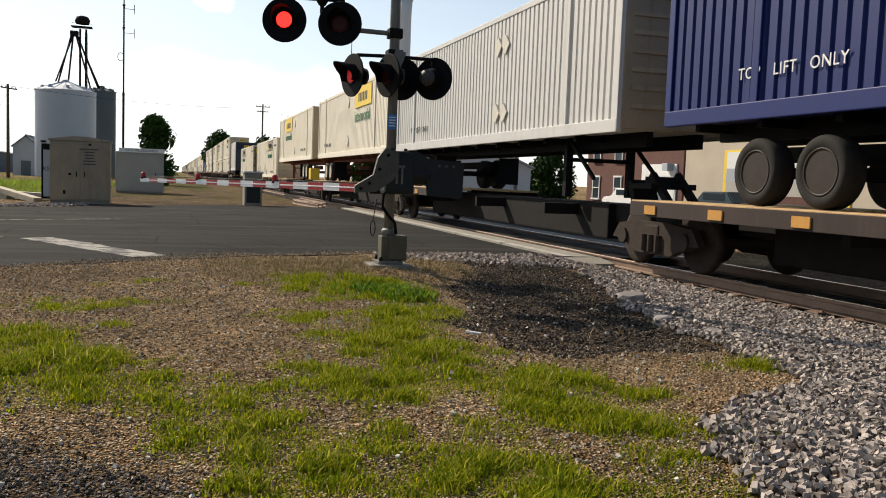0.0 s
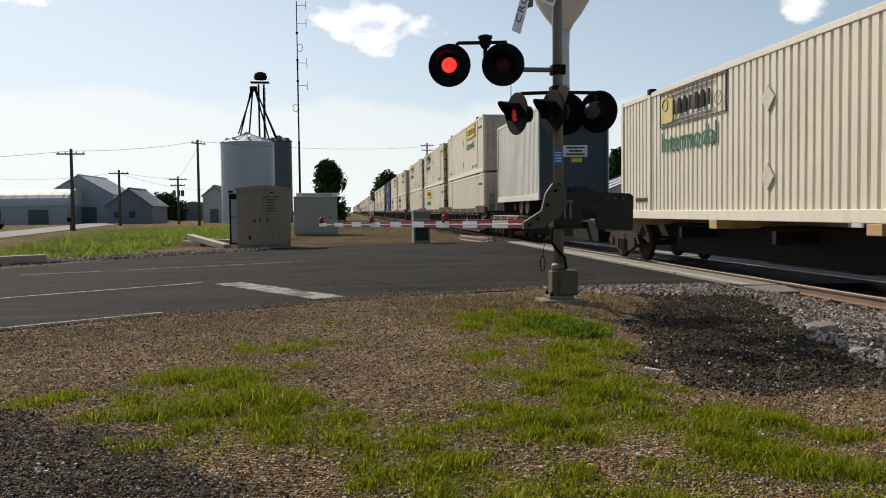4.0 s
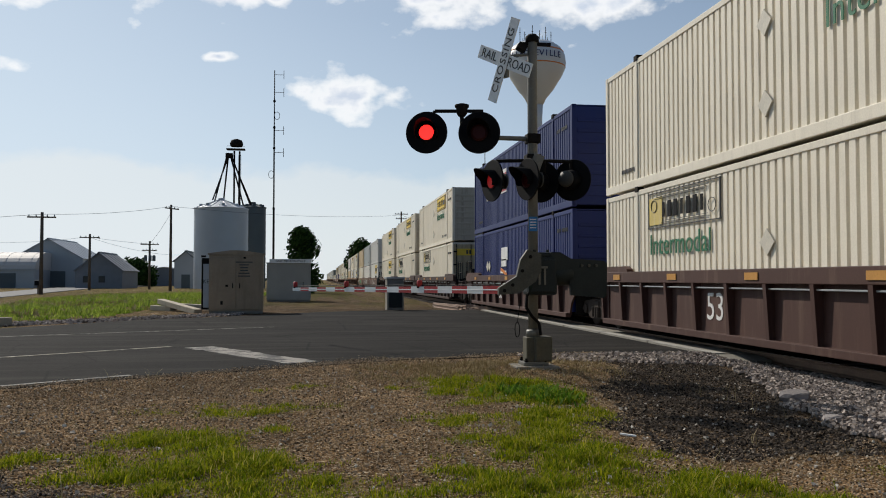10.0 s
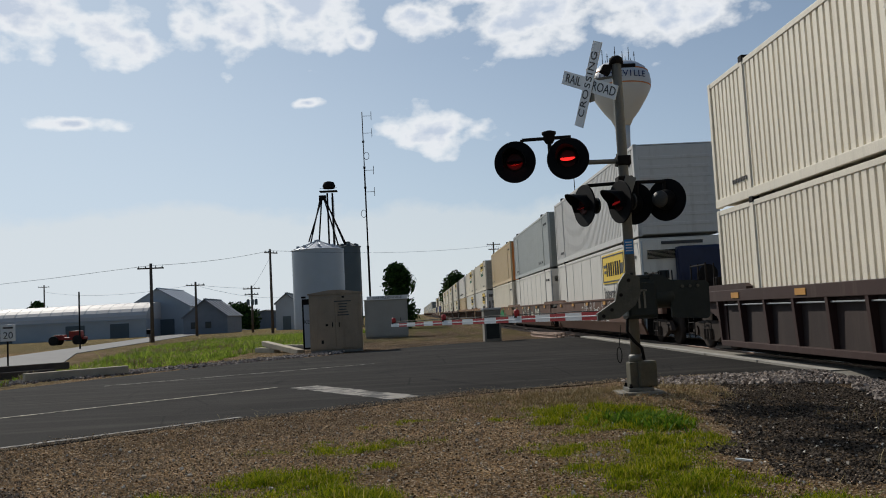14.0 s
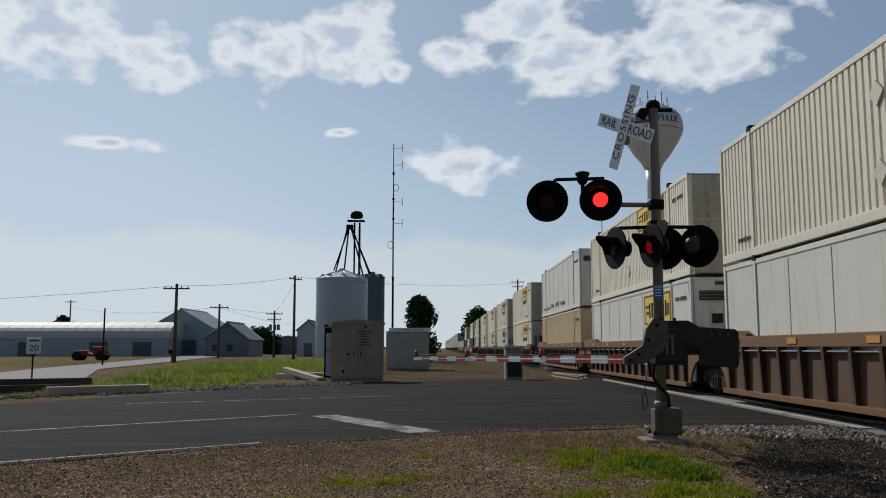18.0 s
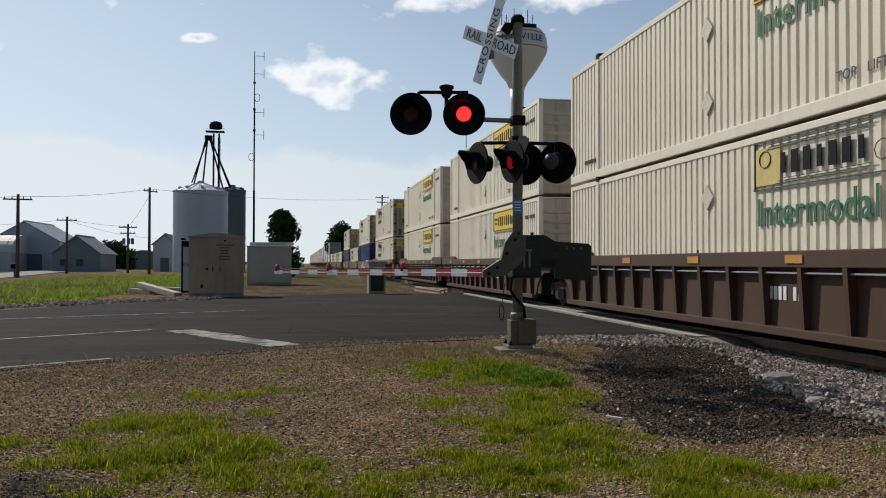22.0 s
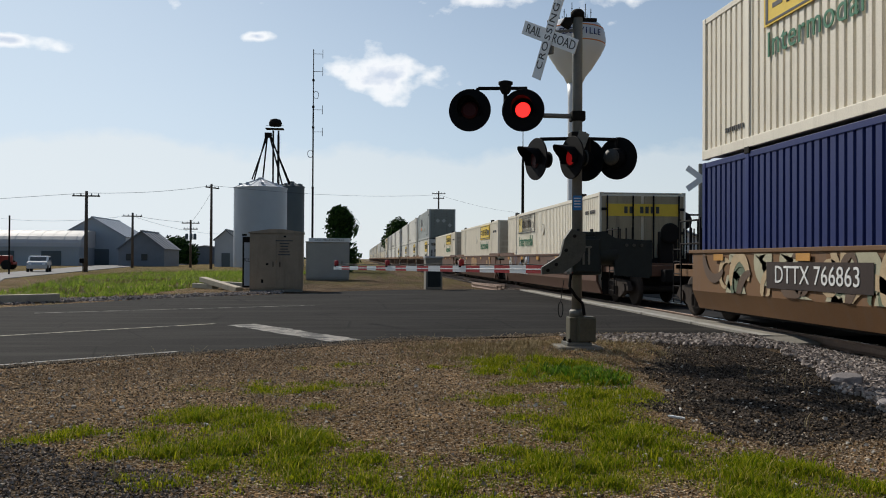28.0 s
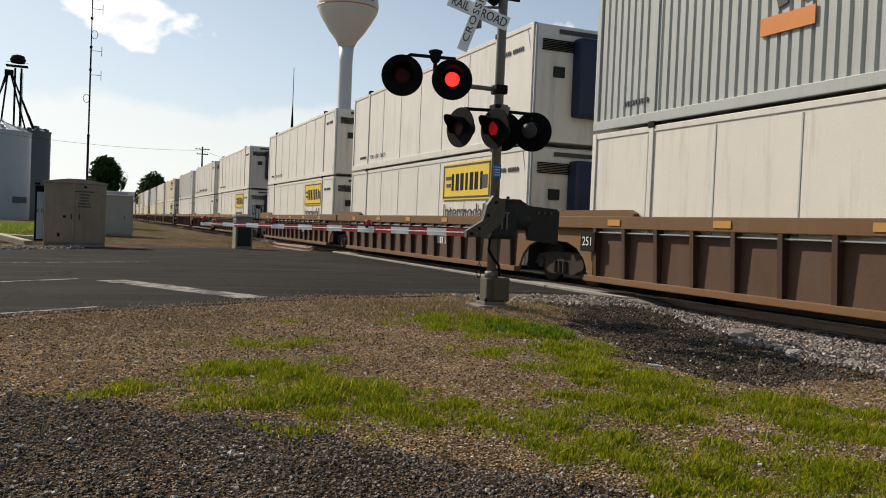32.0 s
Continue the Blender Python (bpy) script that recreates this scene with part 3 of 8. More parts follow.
    bp = nt.nodes.new("ShaderNodeBump"); bp.inputs["Strength"].default_value = 1.0; bp.inputs["Distance"].default_value = 0.05
    ad = nt.nodes.new("ShaderNodeMath"); ad.operation = "ADD"
    nt.links.new(vo.outputs["Distance"], ad.inputs[0]); nt.links.new(vo2.outputs["Distance"], ad.inputs[1])
    nt.links.new(ad.outputs[0], bp.inputs["Height"]); nt.links.new(bp.outputs[0], b.inputs["Normal"])
    return m


def spread(lo, hi, step, outer):
    fine = [lo + step * i for i in range(int(round((hi - lo) / step)) + 1)]
    return [-v for v in reversed(outer[0])] + fine + list(outer[1])


def build_ground():
    xs = spread(-13.0, 6.5, 0.13, ([16, 20, 26, 36, 60, 110, 220, 500, 1200, 3500], [8, 11, 16, 25, 40, 70, 120, 250, 600, 1400, 3500]))
    ys = spread(-13.0, 3.5, 0.13, ([15, 18, 24, 36, 70, 150, 400, 1200, 3500], [4.5, 6, 8, 10, 12, 14, 16, 18, 19, 20, 21, 22, 23, 24, 26, 28, 31, 35, 40, 48, 60, 75, 95, 130, 180, 260, 400, 700, 1400, 3500]))
    verts = [(x, y, height(x, y)) for y in ys for x in xs]
    nx = len(xs)
    faces = [(j * nx + i, j * nx + i + 1, (j + 1) * nx + i + 1, (j + 1) * nx + i) for j in range(len(ys) - 1) for i in range(nx - 1)]
    me = bpy.data.meshes.new("ground")
    me.from_pydata(verts, [], faces)
    at = me.color_attributes.new("soil", "FLOAT_COLOR", "POINT")
    cols = np.zeros((len(verts), 4), dtype=np.float32)
    for k, (x, y, z) in enumerate(verts):
        far = math.hypot(x, y) > 60
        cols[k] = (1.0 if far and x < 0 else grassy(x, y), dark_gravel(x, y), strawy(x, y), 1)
    at.data.foreach_set("color", cols.ravel())
    me.polygons.foreach_set("use_smooth", [True] * len(faces))
    me.materials.append(ground_material())
    return tagged(new("ground", me), "gravel, soil and patchy turf beside the railway", "ground", kind="structure")


build_ground()


# ---- road ----
def asphalt_material():
    m = mat("worn_asphalt", (0.023, 0.0215, 0.020), 0.9, var=0.45, scale=0.5, fine=70, bump=0.3, spec=0.04)
    nt = m.node_tree
    b = nt.nodes["Principled BSDF"]
    src = b.inputs["Base Color"].links[0].from_socket
    tc = nt.nodes.new("ShaderNodeTexCoord")
    mp = nt.nodes.new("ShaderNodeMapping"); mp.inputs["Rotation"].default_value = (0, 0, radians(-32)); mp.inputs["Scale"].default_value = (0.10, 1.3, 1)
    nt.links.new(tc.outputs["Object"], mp.inputs["Vector"])
    n = nt.nodes.new("ShaderNodeTexNoise"); n.inputs["Scale"].default_value = 1.2; n.inputs["Detail"].default_value = 7; n.inputs["Roughness"].default_value = 0.65
    nt.links.new(mp.outputs[0], n.inputs["Vector"])
    r = nt.nodes.new("ShaderNodeMapRange"); r.inputs["From Min"].default_value, r.inputs["From Max"].default_value = 0.50, 0.72; r.inputs["To Max"].default_value = 0.75
    nt.links.new(n.outputs["Fac"], r.inputs["Value"])
    x = nt.nodes.new("ShaderNodeMixRGB"); x.inputs[2].default_value = (0.058, 0.053, 0.047, 1)
    nt.links.new(r.outputs[0], x.inputs[0]); nt.links.new(src, x.inputs[1])
    # fine cracks
    vo = nt.nodes.new("ShaderNodeTexVoronoi"); vo.feature = "DISTANCE_TO_EDGE"; vo.inputs["Scale"].default_value = 0.45
    nt.links.new(tc.outputs["Object"], vo.inputs["Vector"])
    cr = nt.nodes.new("ShaderNodeMapRange"); cr.inputs["From Min"].default_value, cr.inputs["From Max"].default_value = 0.0, 0.012
    cr.inputs["To Min"].default_value, cr.inputs["To Max"].default_value = 0.75, 0.0
    nt.links.new(vo.outputs["Distance"], cr.inputs["Value"])
    y = nt.nodes.new("ShaderNodeMixRGB"); y.inputs[2].default_value = (0.010, 0.010, 0.010, 1)
    nt.links.new(cr.outputs[0], y.inputs[0]); nt.links.new(x.outputs[0], y.inputs[1])
    nt.links.new(y.outputs[0], b.inputs["Base Color"])
    return m


M_ASPHALT = asphalt_material()


def sheet(name, outline, z, thick, material, label, category, kind="structure"):
    bm = extrude(outline, thick, "z")
    shifted(bm, Matrix.Translation((0, 0, z - thick / 2)))
    bmesh.ops.triangulate(bm, faces=[f for f in bm.faces if len(f.verts) > 4])
    return thing(name, label, category, kind=kind, bm=bm, material=material)


ROAD_Z = -0.055
sheet("road", [(-70, -36.0), (-40, -20.0), (-20, -8.8), (-12, -4.3), (-8.2, -2.3), (-6.1, -0.7), (-3.2, 0.95), (-1.7, 1.75), (0.6, 2.3), (2.2, 2.35), (3.62, 2.1),
               (3.62, 23.5), (1.9, 24.2), (-1.2, 23.6), (-3.2, 22.3), (-6.0, 19.0), (-9.0, 16.2), (-11.3, 12.4), (-13.7, 8.0), (-22, 1.0), (-40, -9.0), (-70, -25.5)],
      ROAD_Z, 0.12, M_ASPHALT, "worn dark asphalt road over the railway crossing", "road")
sheet("road", [(6.9, 4.0), (9.5, 6.0), (40, 26), (40, 46), (9.0, 25), (6.9, 23.5)], ROAD_Z, 0.12, M_ASPHALT, "worn asphalt road beyond the tracks", "road")
sheet("side_street", [(-19.2, 27), (-26, 46), (-30, 71), (-41, 140), (-41, 190), (-49, 190), (-48, 140), (-36, 75), (-31, 48), (-27.5, 33), (-31, 20), (-45, 8), (-80, -10), (-80, -22), (-40, -4), (-24, 8), (-19.5, 16)], -0.16, 0.1, mat("grey_street_asphalt", (0.16, 0.155, 0.15), 0.85, var=0.15, scale=0.6), "pale grey side street past the barns", "road")


def strip(a, b, width, z, material, name, label):
    a, b = Vector(a), Vector(b)
    d = (b - a).normalized()
    n = Vector((-d.y, d.x)) * width / 2
    rnd = random.Random(int(a.x * 100))
    k = max(2, int((b - a).length / 0.25))
    left, right = [], []
    for i in range(k + 1):
        p = a.lerp(b, i / k)
        left.append(tuple(p + n * (0.85 + 0.3 * rnd.random())))
        right.append(tuple(p - n * (0.85 + 0.3 * rnd.random())))
    return sheet(name, left + right[::-1], z, 0.006, material, label, "road marking")


LINE_Z = ROAD_Z + 0.006
strip((-5.35, 4.85), (-3.3, 1.5), 0.58, LINE_Z, M_WORN, "stop_line", "worn white stop line on the asphalt")
strip((-5.35, 4.3), (-4.35, 3.75), 0.2, LINE_Z + 0.003, M_WORN, "stop_line", "broken worn white mark beside the stop line")
strip((-8.3, -2.05), (-5.6, 0.05), 0.10, LINE_Z, M_WORN, "edge_line", "faint white edge line of the road")
strip((-13.5, -5.0), (-8.3, -2.05), 0.10, LINE_Z, M_WORN, "edge_line", "faint white edge line of the road")
strip((-14.5, -2.2), (-8.2, 3.2), 0.10, LINE_Z, M_YLINE, "centre_line", "faded yellow centre line of the road")
strip((-8.2, 3.2), (-5.9, 5.1), 0.10, LINE_Z, M_YLINE, "centre_line", "faded yellow centre line of the road")
strip((-10.5, 8.4), (-4.3, 11.7), 0.10, LINE_Z, M_WORN, "edge_line", "faint white far edge line of the road")

# crossing: timber panels beside the rails, the near edge painted white
for k in range(7):
    y0 = 1.75 + 3.05 * k
    pn = thing("crossing_panel", "concrete crossing panel with a white painted edge between road and rail", "crossing panel", Matrix.Translation((3.97, y0 + 1.5, -0.09)),
               group="crossing panels", kind="structure", bm=box((0, 0, 0, 0.66, 3.0, 0.14), bevel=0.012), material=M_CONCRETE)
    part("painted_edge", box((-0.235, 0, 0.073, 0.19, 2.98, 0.008)), M_LINE, pn, "white painted edge")
    thing("gauge_panel", "dark rubber and timber panel between the rails", "crossing panel", Matrix.Translation((TRACK_X, y0 + 1.5, -0.10)), group="gauge panels", kind="structure",
          bm=box((0, 0, 0, 1.2, 3.0, 0.14), bevel=0.012), material=M_DARKSTEEL)
    thing("crossing_panel", "concrete crossing panel beyond the rails", "crossing panel", Matrix.Translation((6.45, y0 + 1.5, -0.09)), group="crossing panels", kind="structure",
          bm=box((0, 0, 0, 0.6, 3.0, 0.14), bevel=0.012), material=M_CONCRETE)
thing("end_board", "weathered grey timber ramp board at the end of the crossing", "timber", Matrix.Translation((4.0, 1.45, -0.12)) @ pose(0, 0, 0, 8, 0, 4), bm=box((0, 0, 0, 0.75, 0.5, 0.12), bevel=0.015), material=M_CONCRETE)


# ---- track ----
def rail_profile():
    return [(-0.070, 0.0), (0.070, 0.0), (0.070, 0.012), (0.012, 0.03), (0.010, 0.115), (0.036, 0.125), (0.036, 0.152), (0.030, 0.160), (-0.030, 0.160), (-0.036, 0.152), (-0.036, 0.125), (-0.010, 0.115), (-0.012, 0.03), (-0.070, 0.012)]


def build_track():
    track = thing("railway_track", "worn steel railway track on wooden ties in ballast", "railway track", kind="structure")
    for sx in (-0.755, 0.755):
        bm = extrude(rail_profile(), 1600, "y")
        r = part("rail", shifted(bm, Matrix.Translation((TRACK_X + sx, 700, -0.16))), M_RAIL, track)
        part("rail_head", box((TRACK_X + sx, 700, 0.001, 0.055, 1600, 0.004)), M_RAILTOP, r, "polished running surface")
    tie = mesh_of("tie", box((0, 0, 0, 2.6, 0.23, 0.16), bevel=0.012), M_TIE)
    plate = mesh_of("tie_plate", box((-0.755, 0, 0.085, 0.36, 0.19, 0.02), (-0.66, 0.06, 0.10, 0.03, 0.03, 0.03), (-0.85, -0.06, 0.10, 0.03, 0.03, 0.03)), M_RAIL)
    rnd = random.Random(4)
    for k in range(110):
        y = -24 + 0.52 * k
        if 1.6 < y < 23.2:
            continue
        t = part("tie", tie, None, track, at=pose(TRACK_X + rnd.uniform(-0.05, 0.05), y, -0.255 + rnd.uniform(-0.008, 0.008), 0, 0, rnd.uniform(-1, 1)))
        part("tie_plate", plate, None, t)
    bm = bmesh.new()
    for k in range(500):
        boxes(bm, (TRACK_X, 33.5 + 0.52 * k, -0.26, 2.6, 0.23, 0.16))
    far = part("far_ties", bm, M_TIE, track)
    tagged(far, kind="stuff")


build_track()


def stone_data(rnd, r):
    """A rough broken stone: corners of a squashed, jittered solid."""
    pts = []
    for sx in (-1, 1):
        for sy in (-1, 1):
            for sz in (-1, 1):
                pts.append((sx * rnd.uniform(0.45, 1.0) * r, sy * rnd.uniform(0.45, 1.0) * r, sz * rnd.uniform(0.35, 0.85) * r))
    fc = [(0, 1, 3, 2), (4, 6, 7, 5), (0, 4, 5, 1), (2, 3, 7, 6), (0, 2, 6, 4), (1, 5, 7, 3)]
    return pts, fc


def scatter(name, n, spot, size, material, seed, label, category):
    rnd = random.Random(seed)
    verts, faces = [], []
    while n > 0:
        s = spot(rnd)
        if s is None:
            continue
        n -= 1
        x, y, z = s
        r = size(rnd)
        pts, fc = stone_data(rnd, r)
        q = Euler((rnd.uniform(0, 6), rnd.uniform(0, 6), rnd.uniform(0, 6))).to_matrix()
        o = len(verts)
        for p in pts:
            v = q @ Vector(p)
            verts.append((x + v.x, y + v.y, z + v.z))
        faces += [tuple(i + o for i in f) for f in fc]
    me = bpy.data.meshes.new(name)
    me.from_pydata(verts, [], faces)
    me.materials.append(material)
    return tagged(new(name, me), label, category, kind="stuff")


def island_material(name, dark, light, rough=0.9):
    m = bpy.data.materials.new(name)
    m.use_nodes = True
    nt = m.node_tree
    b = nt.nodes["Principled BSDF"]
    b.inputs["Roughness"].default_value = rough
    b.inputs["Specular IOR Level"].default_value = 0.05
    g = nt.nodes.new("ShaderNodeNewGeometry")
    r = nt.nodes.new("ShaderNodeValToRGB")
    r.color_ramp.elements[0].color, r.color_ramp.elements[1].color = (*dark, 1), (*light, 1)
    nt.links.new(g.outputs["Random Per Island"], r.inputs[0])
    tc = nt.nodes.new("ShaderNodeTexCoord")
    n = nt.nodes.new("ShaderNodeTexNoise"); n.inputs["Scale"].default_value = 25
    nt.links.new(tc.outputs["Object"], n.inputs["Vector"])
    mx = nt.nodes.new("ShaderNodeMixRGB"); mx.blend_type = "MULTIPLY"; mx.inputs[0].default_value = 0.5
    nt.links.new(r.outputs[0], mx.inputs[1]); nt.links.new(n.outputs["Fac"], mx.inputs[2])
    nt.links.new(mx.outputs[0], b.inputs["Base Color"])
    return m


M_BALLAST = island_material("grey_ballast", (0.10, 0.080, 0.068), (0.64, 0.55, 0.48))
M_PEBBLE = island_material("pebbles", (0.045, 0.027, 0.014), (0.78, 0.60, 0.41))
M_DPEBBLE = island_material("dark_pebbles", (0.010, 0.008, 0.006), (0.20, 0.16, 0.125))
M_GPEBBLE = island_material("grey_pebbles", (0.035, 0.029, 0.024), (0.46, 0.38, 0.31))


def ballast_spot(rnd):
    y = rnd.choice((rnd.uniform(-11, 2), rnd.uniform(-9, 1.6), rnd.uniform(-9, 1.6), rnd.uniform(23.5, 60)))
    x = rnd.uniform(-1.2, 4.3)
    if y > 3:
        x = rnd.uniform(2.6, 4.2)
    t = toe(y) + 0.22 * fbm(y, x, 1.4)
    if x < t or (x < t + 0.5 and rnd.random() < 0.45):
        return None
    return x, y, height(x, y) + 0.012 + rnd.uniform(0, 0.03)


def pebble_spot(rnd):
    x, y = rnd.uniform(-9, 3.0), rnd.uniform(-9.3, 2.0)
    if y > 0.85 + 0.5 * (x + 3.3) or (x < -8 and y > -3) or dark_gravel(x, y) > 0.6 or grassy(x, y) > 0.85 or x > toe(y):
        return None
    return x, y, height(x, y) + 0.003


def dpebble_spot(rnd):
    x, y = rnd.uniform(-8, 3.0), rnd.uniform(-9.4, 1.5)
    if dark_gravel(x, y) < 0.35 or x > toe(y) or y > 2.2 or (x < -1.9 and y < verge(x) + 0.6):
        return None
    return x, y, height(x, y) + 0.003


def grey_spot(rnd):
    x, y = rnd.uniform(-8, -1.9), rnd.uniform(-9.4, -2.5)
    if y > verge(x) + 0.6 or dark_gravel(x, y) < 0.25:
        return None
    return x, y, height(x, y) + 0.003


def apron_spot(rnd):
    y = rnd.uniform(0.4, 2.6)
    x = rnd.uniform(0.3, 4.0)
    if y > 2.35 - 0.1 * abs(x - 2) or y < 1.2 - 0.25 * x + 0.4 * rnd.random():
        return None
    return x, y, height(x, y) + 0.02


scatter("ballast", 46000, ballast_spot, lambda r: r.uniform(0.010, 0.030), M_BALLAST, 3, "loose grey crushed-stone ballast beside the rails", "ballast")
scatter("apron_ballast", 2600, apron_spot, lambda r: r.uniform(0.014, 0.036), M_BALLAST, 13, "loose grey stones along the road edge", "ballast")
scatter("pebbles", 48000, pebble_spot, lambda r: r.uniform(0.003, 0.010), M_PEBBLE, 5, "tan pebbles scattered on bare soil", "gravel")
scatter("grey_gravel", 26000, grey_spot, lambda r: r.uniform(0.004, 0.012), M_GPEBBLE, 7, "grey and tan fine gravel on the ground", "gravel")
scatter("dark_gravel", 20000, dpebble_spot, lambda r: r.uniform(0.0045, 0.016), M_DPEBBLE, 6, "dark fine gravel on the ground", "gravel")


def rock(x, y, r, seed, label):
    rnd = random.Random(seed)
    bm = bmesh.new()
    bmesh.ops.create_icosphere(bm, subdivisions=2, radius=r)
    for v in bm.verts:
        n = v.co.normalized()
        v.co *= 0.9 + 0.34 * noise.fractal(n * 1.6 + Vector((seed, 0, 0)), 1, 2, 4)
        v.co.x = max(-0.8 * r, min(0.75 * r, v.co.x)); v.co.y = max(-0.7 * r, min(0.8 * r, v.co.y))
        v.co.z = min(v.co.z * 0.62, 0.36 * r + 0.2 * v.co.x)
    thing("rock", label, "rock", pose(x, y, height(x, y) + r * 0.25, 0, 0, rnd.uniform(0, 360)), bm=bm, material=M_STONE)


rock(2.45, -2.75, 0.21, 1, "large flat grey rock at the edge of the ballast")
rock(2.0, -4.15, 0.12, 2, "dark grey broken rock on the ballast toe")
rock(2.16, -4.83, 0.11, 3, "dark grey broken rock on the ballast toe")
rock(-2.39, -1.5, 0.035, 4, "small white stone in the dry grass")
thing("stick", "short white weathered stick on the gravel", "stick", pose(-0.28, -4.55, height(-0.28, -4.55) + 0.012, 0, 4, -35), bm=box((0, 0, 0, 0.15, 0.03, 0.018), bevel=0.005), material=M_SIGN)
thing("dark_stick", "thin dark twig on the gravel", "stick", pose(-4.6, -8.2, height(-4.6, -8.2) + 0.012, 0, 4, -40), bm=rods(((-0.1, 0, 0), (0.1, 0.02, 0.01), 0.008), ((0.0, 0, 0), (0.05, -0.06, 0.01), 0.006), n=5), material=M_BARK)


# ---- grass ----
def grass_material():
    m = bpy.data.materials.new("grass_blades")
    m.use_nodes = True
    nt = m.node_tree
    b = nt.nodes["Principled BSDF"]
    b.inputs["Roughness"].default_value = 0.8
    b.inputs["Specular IOR Level"].default_value = 0.05
    g = nt.nodes.new("ShaderNodeNewGeometry")
    r = nt.nodes.new("ShaderNodeValToRGB")
    e = r.color_ramp.elements
    e[0].color, e[1].color = (0.045, 0.092, 0.004, 1), (0.48, 0.39, 0.14, 1)
    k = e.new(0.5); k.color = (0.205, 0.255, 0.006, 1)
    k = e.new(0.86); k.color = (0.40, 0.375, 0.020, 1)
    nt.links.new(g.outputs["Random Per Island"], r.inputs[0])
    nt.links.new(r.outputs[0], b.inputs["Base Color"])
    tr = nt.nodes.new("ShaderNodeBsdfTranslucent")
    nt.links.new(r.outputs[0], tr.inputs["Color"])
    mx = nt.nodes.new("ShaderNodeMixShader"); mx.inputs[0].default_value = 0.45
    nt.links.new(b.outputs[0], mx.inputs[1]); nt.links.new(tr.outputs[0], mx.inputs[2])
    nt.links.new(mx.outputs[0], nt.nodes["Material Output"].inputs["Surface"])
    return m


M_GRASS = grass_material()


def blades(name, n, spot, tall, seed, label, category="grass", material=None, width=0.0034):
    rnd = random.Random(seed)
    verts, faces = [], []
    while n > 0:
        s = spot(rnd)
        if s is None:
            continue
        x, y, z, f = s
        for _ in range(5):
            n -= 1
            a, h = rnd.uniform(0, 6.283), tall(rnd) * f
            bx, by = x + rnd.gauss(0, 0.045), y + rnd.gauss(0, 0.045)
            lean = rnd.uniform(0.3, 1.5) * h
            ca, sa = math.cos(a), math.sin(a)
            w = width * rnd.uniform(0.7, 1.5)
            o = len(verts)
            verts += [(bx - sa * w, by + ca * w, z - 0.01), (bx + sa * w, by - ca * w, z - 0.01),
                      (bx + ca * lean * 0.35 + sa * w * 0.8, by + sa * lean * 0.35 - ca * w * 0.8, z + h * 0.6), (bx + ca * lean * 0.35 - sa * w * 0.8, by + sa * lean * 0.35 + ca * w * 0.8, z + h * 0.6),
                      (bx + ca * lean, by + sa * lean, z + h)]
            faces += [(o, o + 1, o + 2, o + 3), (o + 3, o + 2, o + 4)]
    me = bpy.data.meshes.new(name)
    me.from_pydata(verts, [], faces)
    me.materials.append(material or M_GRASS)
    return tagged(new(name, me), label, category, kind="stuff")


def near_spot(rnd):
    x, y = rnd.uniform(-7.5, 3), rnd.uniform(-9.8, -0.6)
    g = grassy(x, y)
    tuft = smooth(-0.10, 0.40, fbm(x + 5, y, 3.2, 5))
    if rnd.random() > g * (0.16 + 0.84 * tuft):
        return None
    return x, y, height(x, y), (0.45 + 0.55 * g) * (0.55 + 1.0 * tuft)


def verge_spot(rnd):
    y = rnd.uniform(11, 75)
    x = rnd.uniform(-24, -7.6)
    if y < 20 and x > -11.5 - (20 - y) * 0.3 or grassy(x, y) < 0.3 or x > -10.9 and y < 29 or (x < -19 and y < 30) or x < -18 - (y - 27) * 0.22:
        return None
    return x, y, height(x, y), 1.0


def dry_spot(rnd):
    s = verge_spot(rnd)
    if s is None or fbm(s[0], s[1], 0.16) + 0.25 * rnd.random() < 0.1:
        return None
    return s


def shoulder_spot(rnd):
    """Loose stones along the far edge of the road."""
    f = rnd.random()
    x = -15.0 + 9.0 * f
    y = 11.0 + 9.5 * f + rnd.gauss(1.2, 0.8)
    return x, y, height(x, y) + 0.01


def straw_spot(rnd):
    x, y = rnd.uniform(-2.6, 1.2), rnd.uniform(-1.2, 1.3)
    if rnd.random() > 1.3 * strawy(x, y) * (0.3 + smooth(-0.1, 0.3, fbm(x, y + 4, 3.0))):
        return None
    return x, y, height(x, y), 0.6 + 0.8 * rnd.random()


EDGE = ((-12, -4.3), (-8.2, -2.3), (-6.1, -0.7), (-3.2, 0.95), (-1.7, 1.75), (0.6, 2.3), (2.2, 2.35))


def edge_spot(rnd):
    """Grit washed over the near edge of the road."""
    k = rnd.randrange(len(EDGE) - 1)
    (xa, ya), (xb, yb) = EDGE[k], EDGE[k + 1]
    f = rnd.random()
    off = abs(rnd.gauss(0, 0.22)) * (0.4 + 1.2 * max(0, fbm(xa + f, ya, 1.3) + 0.4))
    return xa + (xb - xa) * f - off * 0.5, ya + (yb - ya) * f + off * 0.85, ROAD_Z + 0.003


def weed_spot(rnd):
    cx, cy, s = rnd.choice(((-0.42, -2.5, 0.14), (-0.36, -2.2, 0.16), (-0.6, -2.0, 0.22)))
    x, y = rnd.gauss(cx, s), rnd.gauss(cy, s)
    return x, y, height(x, y), 1.0


def tall_spot(rnd):
    x, y = rnd.choice(((rnd.uniform(-2.3, 1.2), rnd.gauss(0.35 + 0.25 * 0, 0.3)), (rnd.uniform(-6, 2), rnd.uniform(-9.5, -0.5))))
    if y > 1.2:
        return None
    return x, y, height(x, y), 1.0


